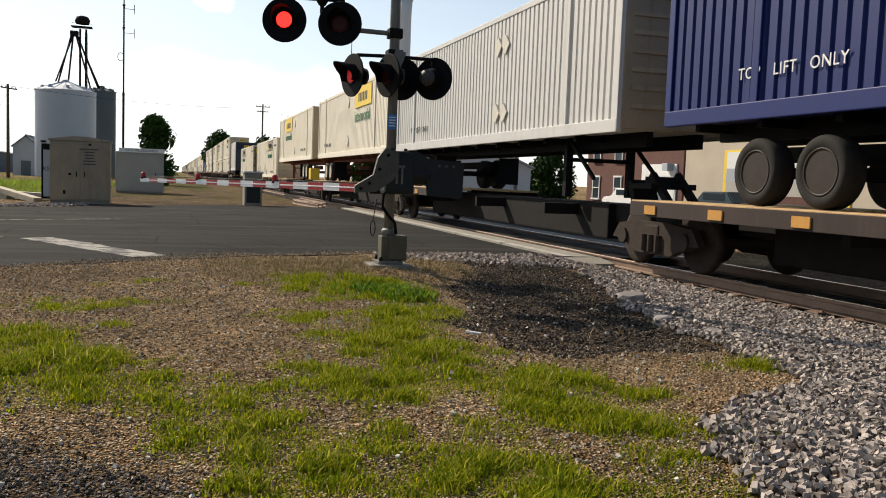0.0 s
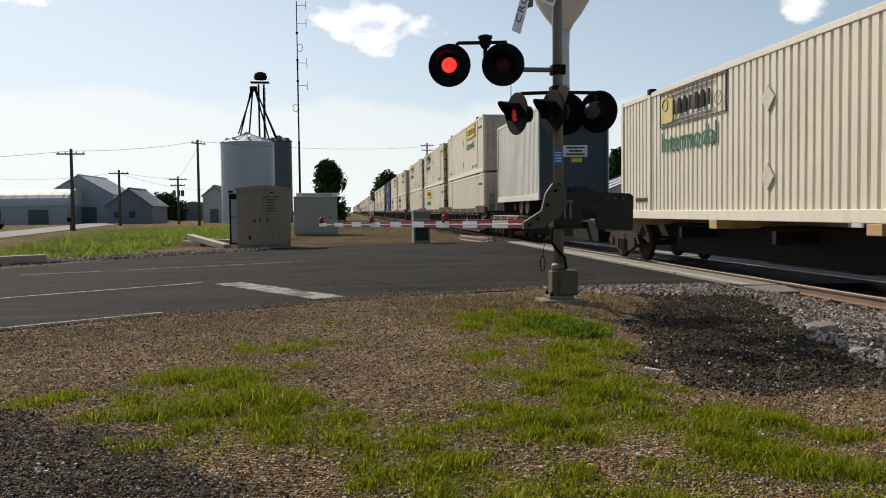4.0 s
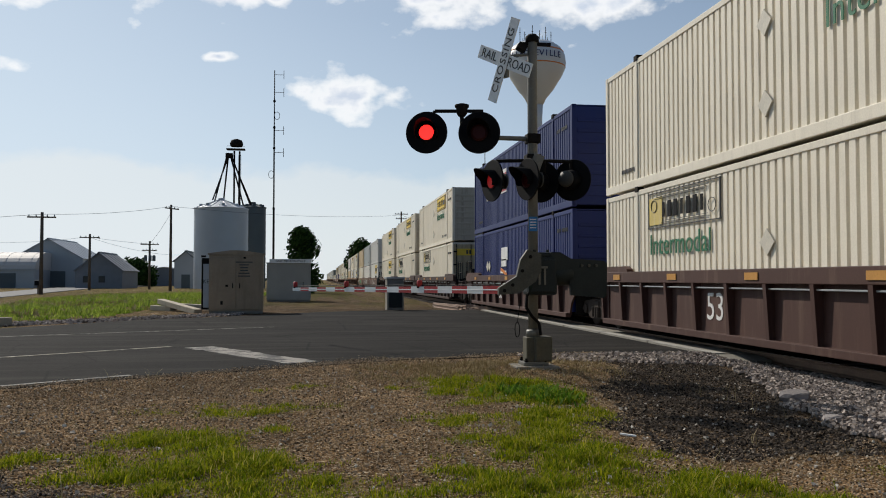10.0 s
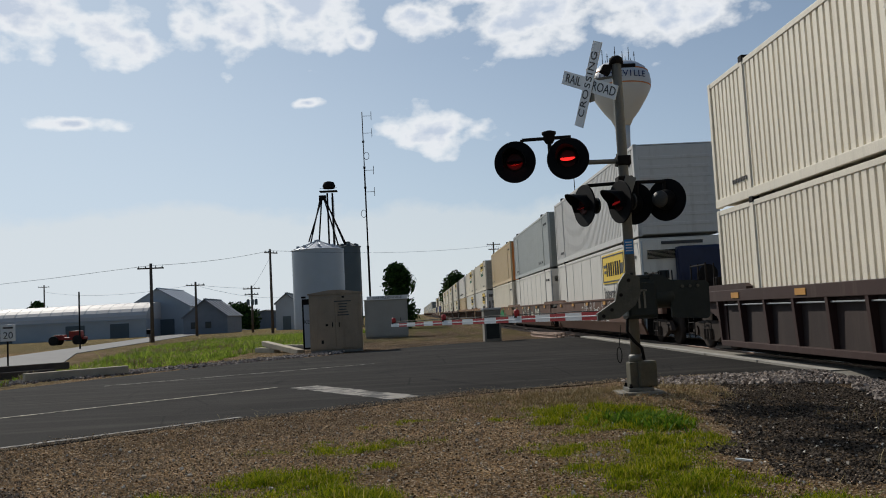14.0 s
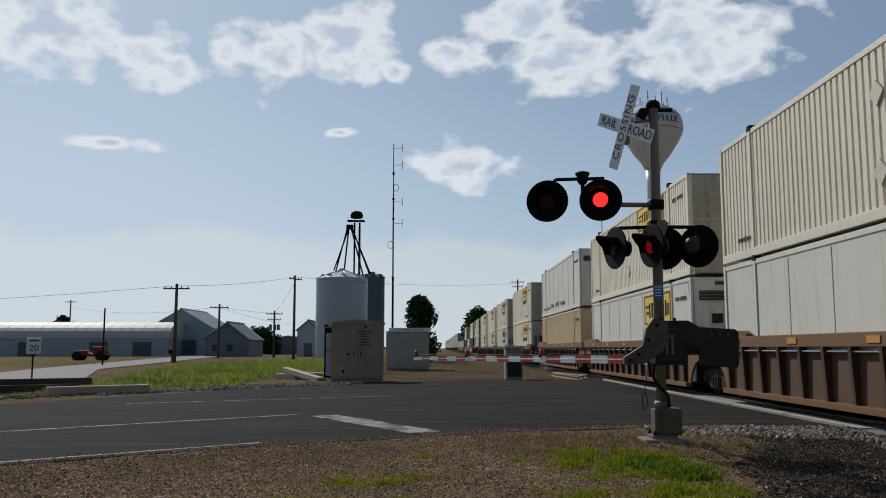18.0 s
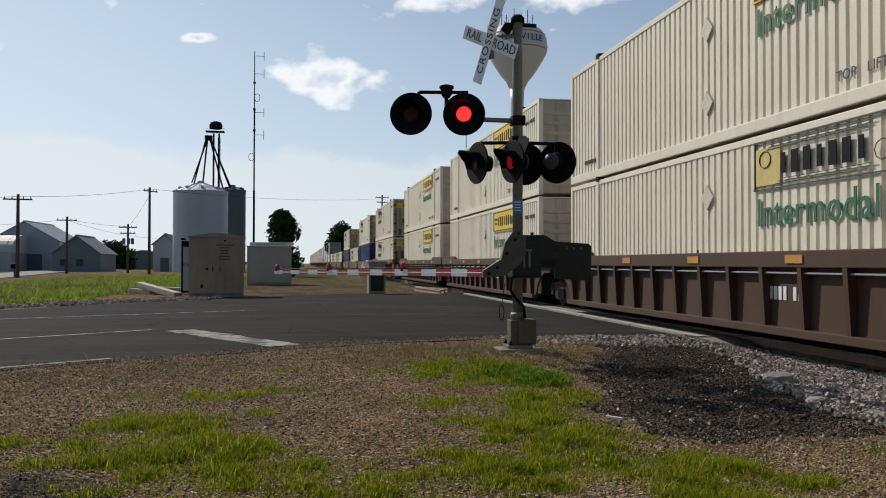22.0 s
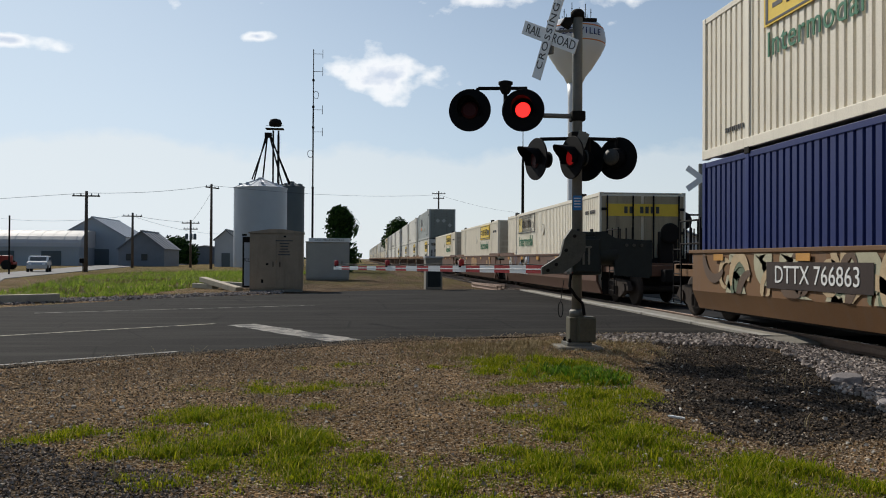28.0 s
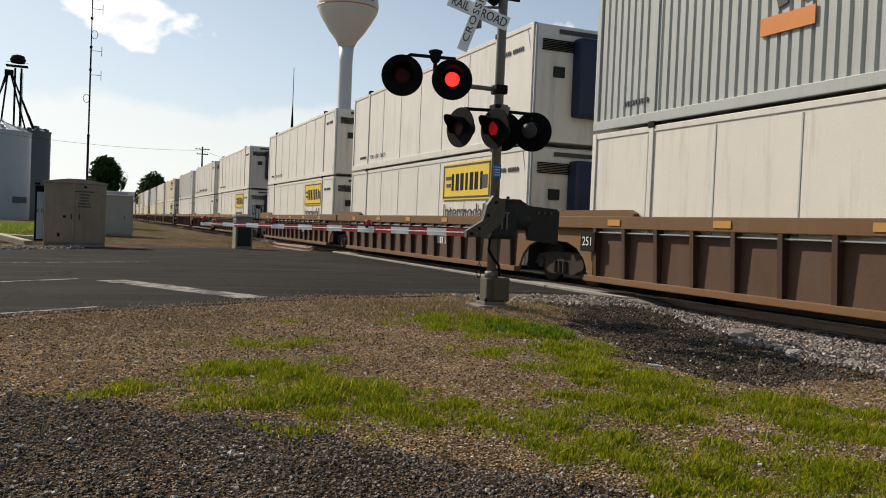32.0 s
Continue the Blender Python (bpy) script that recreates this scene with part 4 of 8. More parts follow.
def shrub_spot(rnd):
    y = rnd.uniform(24, 70)
    x = rnd.uniform(-17 - (y - 24) * 0.1, -8.4)
    if fbm(x, y, 0.25) < 0.1 or x > -11.3 and y < 31:
        return None
    return x, y, height(x, y), 1.0


M_WEED = island_material("broad_weed_leaves", (0.045, 0.13, 0.008), (0.20, 0.34, 0.03), 0.6)
M_RANK = island_material("rank_green_leaves", (0.09, 0.18, 0.010), (0.46, 0.56, 0.09), 0.7)


def leafy(m, share):
    """Lets light through thin leaves."""
    nt = m.node_tree
    b = nt.nodes["Principled BSDF"]
    tr = nt.nodes.new("ShaderNodeBsdfTranslucent")
    nt.links.new(b.inputs["Base Color"].links[0].from_socket, tr.inputs["Color"])
    mx = nt.nodes.new("ShaderNodeMixShader"); mx.inputs[0].default_value = share
    nt.links.new(b.outputs[0], mx.inputs[1]); nt.links.new(tr.outputs[0], mx.inputs[2])
    nt.links.new(mx.outputs[0], nt.nodes["Material Output"].inputs["Surface"])


leafy(M_RANK, 0.5)
leafy(M_WEED, 0.45)
M_STRAW = island_material("dry_stalks", (0.30, 0.22, 0.10), (0.62, 0.50, 0.28), 0.8)
blades("grass", 130000, near_spot, lambda r: r.uniform(0.010, 0.045) * (2.2 if r.random() < 0.06 else 1), 8, "short patchy green grass on gravelly soil")
blades("verge_grass", 34000, verge_spot, lambda r: r.uniform(0.05, 0.20), 9, "rough green verge grass beyond the road", material=M_RANK, width=0.014)
blades("dry_verge_grass", 8000, dry_spot, lambda r: r.uniform(0.08, 0.30), 19, "dry tan grass among the verge", "grass", M_STRAW, 0.014)
blades("weeds", 900, weed_spot, lambda r: r.uniform(0.03, 0.13), 10, "dark green broad-leaved weed clumps", "weeds", M_WEED, 0.012)
blades("dry_stalks", 900, tall_spot, lambda r: r.uniform(0.06, 0.22), 11, "thin dry seed stalks at the road edge", "grass", M_STRAW, 0.0022)
blades("tall_weeds", 16000, shrub_spot, lambda r: r.uniform(0.10, 0.38) * (1.7 if r.random() < 0.1 else 1), 12, "tall rank weeds on the far verge", "weeds", M_RANK, 0.013)
scatter("shoulder_stones", 3500, shoulder_spot, lambda r: r.uniform(0.02, 0.06), M_BALLAST, 23, "loose grey stones on the far road shoulder", "gravel")
blades("dry_grass", 14000, straw_spot, lambda r: r.uniform(0.008, 0.05), 29, "short dry tan grass round the signal's foot", "grass", M_STRAW, 0.004)
scatter("road_grit", 9000, edge_spot, lambda r: r.uniform(0.003, 0.011), M_PEBBLE, 33, "tan grit washed over the road edge", "gravel")


def pale_spot(rnd):
    x, y = rnd.uniform(-8, 2.6), rnd.uniform(-10.5, 1.2)
    if y > 0.6 + 0.5 * (x + 3.3) or x > toe(y) or rnd.random() > 0.35 + 0.9 * abs(fbm(x, y, 1.2)):
        return None
    return x, y, height(x, y) + 0.006


M_PALE = island_material("pale_stones", (0.30, 0.25, 0.19), (0.9, 0.83, 0.72))
scatter("pale_stones", 2000, pale_spot, lambda r: r.uniform(0.006, 0.015) * (1.7 if r.random() < 0.08 else 1), M_PALE, 35, "pale stones scattered over the gravel", "gravel")


# ---- crossing signal ----
def facing(x, y, z, nx, ny):
    """A pose whose -y looks along (nx, ny) on the level."""
    return pose(x, y, z, 0, 0, math.degrees(math.atan2(nx, -ny)))


FLASHERS = []


def flasher(parent, x, y, z, nx, ny, side, lit=None):
    """One flashing lamp: round backboard, housing, visor and a lens unit that turns between its lit and unlit face."""
    lamp = part("lamp", lathe([(0.10, 0.17), (0.13, 0.10), (0.15, 0.02), (0.15, 0.0)], 24), M_BLACK, parent, "black round crossing lamp", at=facing(x, y, z, nx, ny) @ pose(0, 0, 0, -90, 0, 0))
    part("backboard", lathe([(0.300, -0.012), (0.305, -0.006), (0.305, 0.006), (0.300, 0.012)], 40, False), M_BLACK, lamp, "black round backboard", at=Matrix.Translation((0, 0, -0.015)))
    bm = bmesh.new()
    prev = None
    for i in range(15):
        a = math.radians(-30 + 240 * i / 14)
        c, s = math.cos(a) * 0.165, math.sin(a) * 0.165
        d = 0.30 * (0.35 + 0.65 * max(0.0, math.sin(a)))
        row = [bm.verts.new((c * k, -s * k, w)) for k, w in ((1, -0.01), (1, -0.01 - d), (1.03, -0.01 - d), (1.03, -0.01))]
        if prev:
            for j in range(4):
                bm.faces.new((prev[j], prev[(j + 1) % 4], row[(j + 1) % 4], row[j]))
        prev = row
    part("visor", bm, M_BLACK, lamp, "black visor")
    part("back_cover", lathe([(0.12, 0.0), (0.115, 0.03), (0.06, 0.055), (0.02, 0.06)], 20), M_DISCGREY, lamp, "faded grey rear cover", at=Matrix.Translation((0, 0, 0.165)))
    part("ring", lathe([(0.125, -0.03), (0.14, -0.03), (0.14, -0.02), (0.125, -0.02)], 28), M_BLACK, lamp)
    me = mesh_of("lens", lathe([(0.095, -0.012), (0.108, -0.006), (0.108, 0.006), (0.095, 0.012)], 28, False), M_LENSOFF, lit or M_LENSON)
    for p in me.polygons:
        if p.normal.z < -0.5:
            p.material_index = 1
    lens = part("lens", me, None, lamp, "red lens", at=Matrix.Translation((0, 0, -0.035)))
    part("lens_rim_glass", lathe([(0.112, -0.004), (0.124, -0.004), (0.124, 0.004), (0.112, 0.004)], 28), M_LENSOFF, lamp, at=Matrix.Translation((0, 0, -0.032)))
    part("lens_well", lathe([(0.0001, -0.002), (0.124, -0.002), (0.124, 0.002), (0.0001, 0.002)], 28, False), M_LENSOFF, lamp, at=Matrix.Translation((0, 0, -0.012)))
    FLASHERS.append((lens, side))
    return lamp


TRAFFIC = (-0.95, -0.32)


def build_signal():
    s = thing("crossing_signal", "silver railway crossing mast with flashing red lamps and lowered gate", "crossing signal", Matrix.Translation((0, 0, 0.0)))
    part("mast", lathe([(0.072, 0.05), (0.072, 4.72), (0.068, 4.74)], 24), M_MAST, s, "silver painted steel mast")
    part("mast_cap", lathe([(0.10, 4.72), (0.10, 4.80), (0.06, 4.84)], 20), M_DARKSTEEL, s)
    part("mast_collar", lathe([(0.105, 0.42), (0.105, 0.50), (0.085, 0.53), (0.085, 0.42)], 20), M_MAST, s)
    part("foundation", box((0, 0, -0.03, 0.62, 0.55, 0.09), bevel=0.02), M_CONCRETE, s, "cracked concrete pad")
    part("base_plate", box((0, 0, 0.04, 0.36, 0.36, 0.05), bevel=0.008), M_MAST, s)
    for dx in (-0.14, 0.14):
        for dy in (-0.14, 0.14):
            part("bolt", rods(((dx, dy, 0.04), (dx, dy, 0.12), 0.018), ((dx, dy, 0.07), (dx, dy, 0.09), 0.03), n=6), M_DARKSTEEL, s)
    jb = part("junction_box", box((0.11, -0.05, 0.25, 0.26, 0.24, 0.36), bevel=0.02), M_OLIVE, s, "square olive-grey junction box")
    part("lid", box((0.11, -0.18, 0.25, 0.23, 0.02, 0.32), bevel=0.008), M_OLIVE, jb)
    part("stub_box", box((-0.02, 0.0, 0.22, 0.22, 0.24, 0.40), bevel=0.02), M_OLIVE, s)
    # conduit and loop of cable
    cu = bmesh.new()
    pts = [(0.0, -0.10, 1.15), (-0.13, -0.16, 1.02), (-0.15, -0.18, 0.85), (-0.06, -0.17, 0.72), (0.05, -0.14, 0.62), (0.08, -0.12, 0.45)]
    for a, b in zip(pts, pts[1:]):
        rod(cu, a, b, 0.022, n=8)
    part("cable_conduit", cu, M_BLACK, s, "black flexible conduit")
    cu = bmesh.new()
    ring = [(-0.26 + 0.035 * math.cos(k), -0.1, 0.53 + 0.11 * math.sin(k)) for k in [i * 6.2832 / 12 for i in range(13)]]
    for a, b in zip(ring, ring[1:]):
        rod(cu, a, b, 0.007, n=5)
    rod(cu, (-0.26, -0.1, 0.64), (-0.20, -0.05, 0.95), 0.006, n=5)
    part("cable_loop", cu, M_BLACK, s, "hanging black wire loop")
    tag = part("tag", box((0.0, -0.085, 2.05, 0.125, 0.012, 0.21), bevel=0.003), M_BLUETAG, s, "blue emergency notice plate", at=pose(0, 0, 0, 0, 0, -12))
    for k in range(4):
        part("text_bar", box((0.0, -0.0935, 2.115 - 0.04 * k, 0.09, 0.004, 0.014)), M_WTEXT, tag)
    # upper pair of lamps on the left arm
    part("arm", rods(((0, 0, 3.30), (-0.52, -0.02, 3.30), 0.035)), M_MAST, s)
    part("arm_clamp", box((0, 0, 3.30, 0.20, 0.20, 0.14), bevel=0.02), M_DARKSTEEL, s)
    up = part("lamp_arm", rods(((-1.42, 0.16, 3.70), (-0.72, 0.06, 3.70), 0.026)), M_DARKSTEEL, s, "dark lamp crossarm")
    part("arm_drop", rods(((-1.42, 0.16, 3.70), (-1.48, 0.16, 3.55), 0.026)), M_DARKSTEEL, up)
    part("arm_drop", rods(((-0.76, 0.06, 3.70), (-0.80, 0.06, 3.50), 0.026)), M_DARKSTEEL, up)
    part("hub", lathe([(0.05, 3.62), (0.085, 3.68), (0.085, 3.74), (0.105, 3.76), (0.105, 3.79), (0.04, 3.81)], 20), M_DARKSTEEL, s, at=Matrix.Translation((-1.03, 0.10, 0)))
    part("hub_post", rods(((-1.03, 0.10, 3.3), (-1.03, 0.10, 3.65), 0.03)), M_DARKSTEEL, s)
    part("arm_link", rods(((-0.52, -0.02, 3.30), (-1.03, 0.10, 3.33), 0.034)), M_DARKSTEEL, s)
    flasher(s, -1.545, 0.10, 3.37, -0.30, -0.95, 0)
    flasher(s, -0.79, 0.00, 3.37, -0.30, -0.95, 1)
    # lower pairs, facing along the road both ways
    lo = part("lower_arm", rods(((-0.52, 0.12, 2.98), (0.0, 0.05, 2.99), 0.026), ((0.0, 0.05, 2.99), (0.56, -0.06, 2.97), 0.026)), M_DARKSTEEL, s, "dark lamp crossarm")
    part("lower_clamp", box((0, 0.0, 2.98, 0.22, 0.22, 0.18), bevel=0.02), M_DARKSTEEL, s)
    part("arm_bracket", box((0.02, -0.09, 2.9, 0.16, 0.05, 0.34, (0, 20, 0)), bevel=0.01), M_MAST, s)
    for dx, dy in ((-0.52, 0.12), (-0.06, 0.05), (0.18, 0.0), (0.56, -0.06)):
        part("arm_drop", rods(((dx, dy, 2.98), (dx, dy, 2.80), 0.024)), M_DARKSTEEL, lo)
    flasher(s, -0.56, 0.12, 2.69, *TRAFFIC, 0, M_LENSDIM)
    flasher(s, -0.10, -0.14, 2.69, *TRAFFIC, 1, M_LENSDIM)
    flasher(s, 0.16, 0.16, 2.69, 0.70, 0.71, 1, M_LENSDIM)
    flasher(s, 0.57, -0.06, 2.70, 0.70, 0.71, 0, M_LENSDIM)
    # crossbuck
    cb = part("crossbuck", box((0, 0.03, 0, 0.10, 0.05, 0.5), bevel=0.01), M_MAST, s, "white crossbuck sign with black letters", at=facing(-0.42, 0.0, 4.44, -0.87, -0.49))
    b1 = part("blade", box((0, -0.010, 0, 1.24, 0.012, 0.20), bevel=0.004), M_SIGN, cb, "white blade lettered CROSSING", at=pose(0, 0, 0, 0, -65, 0))
    part("lettering", text_mesh("CROSSING", 0.185, M_TEXT, 0.002, 1.12), None, b1, "black letters", at=pose(0, -0.019, 0.0, 0, 0, 0))
    b2 = part("blade", box((0, 0.004, 0, 1.24, 0.012, 0.20), bevel=0.004), M_SIGN, cb, "white blade lettered RAIL ROAD", at=pose(0, 0, 0, 0, 25, 0))
    part("lettering", text_mesh("RAIL", 0.185, M_TEXT, 0.002), None, b2, "black letters", at=pose(-0.36, -0.005, 0, 0, 0, 0))
    part("lettering", text_mesh("ROAD", 0.185, M_TEXT, 0.002), None, b2, "black letters", at=pose(0.34, -0.005, 0, 0, 0, 0))
    part("sign_bracket", rods(((-0.42, 0.0, 4.5), (0, 0, 4.55), 0.02), ((-0.42, 0.0, 4.38), (0, 0, 4.35), 0.02)), M_MAST, s)
    part("top_bracket", box((0.05, 0, 4.70, 0.46, 0.05, 0.05), (-0.16, 0, 4.64, 0.14, 0.14, 0.10, (0, 30, 0)), bevel=0.008), M_DARKSTEEL, s)
    # gate machine
    g = part("gate_machine", box((0.10, 0.0, 1.30, 0.44, 0.36, 0.56), bevel=0.05), M_MECH, s, "dark grey gate machine housing")
    part("housing_door", box((0.10, -0.19, 1.30, 0.36, 0.02, 0.46), bevel=0.01), M_MECH, g)
    part("housing_top", box((0.10, 0.0, 1.60, 0.36, 0.30, 0.08), bevel=0.03), M_MECH, g)
    part("latch_bar", box((0.04, -0.212, 1.30, 0.03, 0.014, 0.26), (0.12, -0.212, 1.30, 0.03, 0.014, 0.26), (0.08, -0.212, 1.42, 0.16, 0.014, 0.03), bevel=0.004), M_MAST, g)
    part("motor_cover", lathe([(0.15, 0.0), (0.16, 0.03), (0.16, 0.26), (0.12, 0.31)], 20), M_MECH, g, at=pose(0.28, -0.02, 1.32, 0, 90, 0))
    for bx in (0.0, 0.2):
        part("top_bolt", rods(((bx, -0.06, 1.62), (bx, -0.06, 1.68), 0.025), n=6), M_MECH, g)
    cw = part("counterweight_arm", extrude([(0.0, -0.16), (0.28, -0.10), (0.30, -0.40), (0.80, -0.44), (0.84, -0.40), (0.85, 0.06), (0.80, 0.10), (0.30, 0.13), (0.14, 0.22), (0.0, 0.22)], 0.06, "y"), M_MECH, s, "dark counterweight plate", at=pose(0.22, -0.14, 1.42, 0, 0, 2))
    for k, dz in enumerate((-0.04, -0.24)):
        part("counterweight", box((0.57, 0.08, dz, 0.46, 0.12, 0.18), bevel=0.012), M_MECH, cw)
    for k in range(3):
        part("bolt", rods(((0.46 + 0.11 * k, -0.06, 0.03), (0.46 + 0.11 * k, -0.025, 0.03), 0.022), n=8), M_BRACKET, cw)
    br = part("arm_bracket", extrude([(0.10, 0.34), (-0.10, 0.40), (-0.20, 0.26), (-0.26, 0.02), (-0.52, -0.14), (-0.52, -0.24), (-0.22, -0.22), (0.02, -0.05), (0.10, 0.10)], 0.09, "y"), M_BRACKET, s,
              "grey cast gate arm bracket", at=pose(-0.05, -0.24, 1.27, 0, 0, 0))
    for u, v in ((-0.06, 0.30), (-0.18, 0.10), (-0.32, -0.10), (-0.44, -0.18)):
        part("bolt", rods(((u, -0.065, v), (u, -0.04, v), 0.025), n=8), M_DARKSTEEL, br)
    # the lowered gate arm in red and white fields
    tip, root = Vector((-3.62, 6.35, 1.04)), Vector((-0.52, -0.18, 1.10))
    d = tip - root
    ga = part("gate_arm", rods((root, root + d * 0.98, 0.02)), M_SIGN, s, "red and white striped gate arm")
    yaw = math.degrees(math.atan2(d.y, d.x))
    n = 18
    for k in range(n):
        c = root + d * ((k + 0.5) / n)
        hgt = 0.115 - 0.045 * k / n
        part("stripe", box((0, 0, 0, d.length / n - 0.002, 0.035, hgt)), M_REDSTRIPE if k % 2 == 0 else M_SIGN, ga, "red reflective field" if k % 2 == 0 else "white reflective field",
             at=Matrix.Translation(c) @ pose(0, 0, 0, 0, 0, yaw))
    for f in (0.30, 0.66, 0.985):
        c = root + d * f
        al = part("arm_light", lathe([(0.035, 0.0), (0.045, 0.02), (0.045, 0.09), (0.03, 0.11)], 14), M_REDSTRIPE, ga, "small red gate arm lamp", at=Matrix.Translation(c + Vector((0, 0, 0.05))))
        part("lamp_foot", box((0, 0, -0.01, 0.09, 0.05, 0.03), bevel=0.006), M_BLACK, al)
    cu = bmesh.new()
    prev = root + Vector((0, 0, 0.06))
    for k in range(1, 13):
        q = root + d * (0.98 * k / 12) + Vector((0, 0, 0.065 + 0.012 * (k % 2)))
        rod(cu, prev, q, 0.008, n=5)
        prev = q
    part("arm_wire", cu, M_BLACK, ga, "thin black lamp wire")
    return s


build_signal()

# ---- gate base beyond the road ----
fb = thing("gate_base", "grey-green concrete gate base and relay case beyond the road", "signal case", pose(0.12, 24.4, height(0.12, 24.4), 0, 0, 4))
part("case", box((0, 0, 0.69, 0.72, 0.6, 1.34), bevel=0.03), M_CONCRETE, fb)
part("case_lid", box((0, 0, 1.40, 0.80, 0.68, 0.09), bevel=0.02), M_GALV, fb)
part("case_door", box((0.0, -0.31, 0.55, 0.56, 0.03, 0.82), bevel=0.01), M_MECH, fb, "grey-green door")
for k in range(3):
    thing("spare_rail", "rusty spare rail lying beside the track", "rail", pose(2.6 + 0.25 * k, 26 + 1.2 * k, height(2.7, 26) + 0.06, 0, 0, 4 + 3 * k), bm=shifted(extrude(rail_profile(), 5.0, "y"), pose(0, 0, -0.06)), material=M_RAIL)


# ---- relay cabinets ----
def cabinet(name, label, m, w, d, h, roof, doors, plinth=0.12, M_ALU=M_ALU):
    c = thing(name, label, "relay cabinet", m)
    part("plinth", box((0, 0, plinth / 2, w * 0.98, d * 0.98, plinth), bevel=0.01), M_CONCRETE, c)
    part("body", box((0, 0, plinth + h / 2, w, d, h), bevel=0.02), M_ALU, c, "dull weathered aluminium body")
    part("roof", shifted(extrude([(-w / 2 - 0.05, 0), (w / 2 + 0.05, 0), (w / 2 + 0.05, 0.05), (w * 0.12, roof), (-w * 0.12, roof), (-w / 2 - 0.05, 0.05)], d + 0.12, "y"), Matrix.Translation((0, 0, plinth + h))), M_ALU, c, "shallow pitched roof")
    dw = w * 0.92 / doors
    for k in range(doors):
        x = -w * 0.46 + dw * (k + 0.5)
        dr = part("door", box((x, -d / 2 - 0.015, plinth + h * 0.49, dw - 0.03, 0.035, h * 0.92), bevel=0.01), M_ALU, c, "aluminium door")
        part("handle", box((x + dw * (0.36 if k == 0 else -0.36), -d / 2 - 0.05, plinth + h * 0.45, 0.035, 0.05, 0.20), bevel=0.008), M_DARKSTEEL, dr)
        for hz in (0.2, 0.5, 0.8):
            part("hinge", rods(((x - dw * (0.47 if k == 0 else -0.47), -d / 2 - 0.03, plinth + h * hz - 0.06), (x - dw * (0.47 if k == 0 else -0.47), -d / 2 - 0.03, plinth + h * hz + 0.06), 0.014), n=6), M_ALU, dr)
    return c


cab = cabinet("relay_cabinet", "weathered aluminium railway relay cabinet with double doors and stencilled notice", pose(-6.35, 22.9, height(-6.35, 22.3) - 0.02, 0, 0, 3), 2.08, 1.5, 2.22, 0.17, 2)
for k, wdt in enumerate((0.66, 0.36, 0.30, 0.30, 0.42, 0.46)):
    part("text_bar", box((0.30, -0.79, 2.05 - 0.11 * k, wdt, 0.004, 0.045)), M_TEXT, cab, "dark stencilled line")
part("vent", box((0.32, -0.79, 2.22, 0.10, 0.01, 0.07)), M_BLACK, cab)
part("lock_plate", box((-0.36, -0.80, 1.12, 0.10, 0.02, 0.08), bevel=0.004), M_DARKSTEEL, cab)
part("lock_plate", box((-0.55, -0.80, 0.45, 0.09, 0.02, 0.14), bevel=0.004), M_DARKSTEEL, cab)
dr = part("side_door", box((-1.20, -0.35, 1.20, 0.30, 0.05, 2.02), bevel=0.01), M_DARKSTEEL, cab, "dark frame of the open side door")
part("sign_panel", box((-1.17, -0.380, 1.12, 0.22, 0.012, 1.72)), M_SILO, dr, "grey inner panel lettered KEE")
part("lettering", text_mesh("KEE", 0.22, M_TEXT, 0.002), None, dr, "dark letters", at=pose(-1.12, -0.389, 1.28))
part("door_lamp", box((-1.28, -0.35, 2.28, 0.18, 0.1, 0.08), bevel=0.01), M_BLACK, dr)
bung = cabinet("signal_bungalow", "pale metal signal bungalow with a corrugated top and place-name board", pose(-4.95, 41.2, height(-5, 41) - 0.02, 0, 0, 2), 2.6, 2.2, 2.22, 0.10, 1, M_ALU=M_BUNG)
part("name_board", box((0.1, -1.18, 2.48, 2.5, 0.03, 0.24), bevel=0.004), M_SIGN, bung, "white place-name board")
part("lettering", text_mesh("EAST MILLEDGEVILLE", 0.19, M_TEXT, 0.003, 1.0), None, bung, "dark letters", at=pose(0.1, -1.2, 2.48))
for k in range(12):
    part("rib", box((-1.3 + 0.236 * k, -1.125, 1.2, 0.03, 0.02, 2.1)), M_BUNG, bung)

# ---- radio mast and timbers ----
am = thing("radio_mast", "tall thin steel radio mast with side dipoles", "radio mast", Matrix.Translation((-6.15, 46.0, height(-6, 46))))
part("mast_tube", lathe([(0.075, 0), (0.07, 6.0), (0.05, 6.1), (0.05, 11.5), (0.035, 11.6), (0.03, 15.5)], 12), M_DARKSTEEL, am)
part("mast_base", box((0, 0, 0.2, 0.4, 0.4, 0.5), bevel=0.02), M_CONCRETE, am)
for z in (15.2, 14.0, 11.4, 9.9):
    dp = part("dipole", rods(((0.62, 0, z - 0.30), (0.62, 0, z + 0.30), 0.02), ((0, 0, z), (0.62, 0, z), 0.016), n=6), M_DARKSTEEL, am)
for z in (12.4, 8.4):
    bm = bmesh.new()
    ring = [(0.18 * math.cos(i * 0.5236) - 0.18 * (1 if z < 9 else -1), 0, z + 0.26 * math.sin(i * 0.5236)) for i in range(13)]
    for a, b in zip(ring, ring[1:]):
        rod(bm, a, b, 0.018, n=5)
    part("loop_aerial", bm, M_DARKSTEEL, am)
for z in (6.1, 10.2, 11.6, 13.4):
    part("clamp", box((0, 0, z, 0.16, 0.16, 0.14), bevel=0.02), M_DARKSTEEL, am)
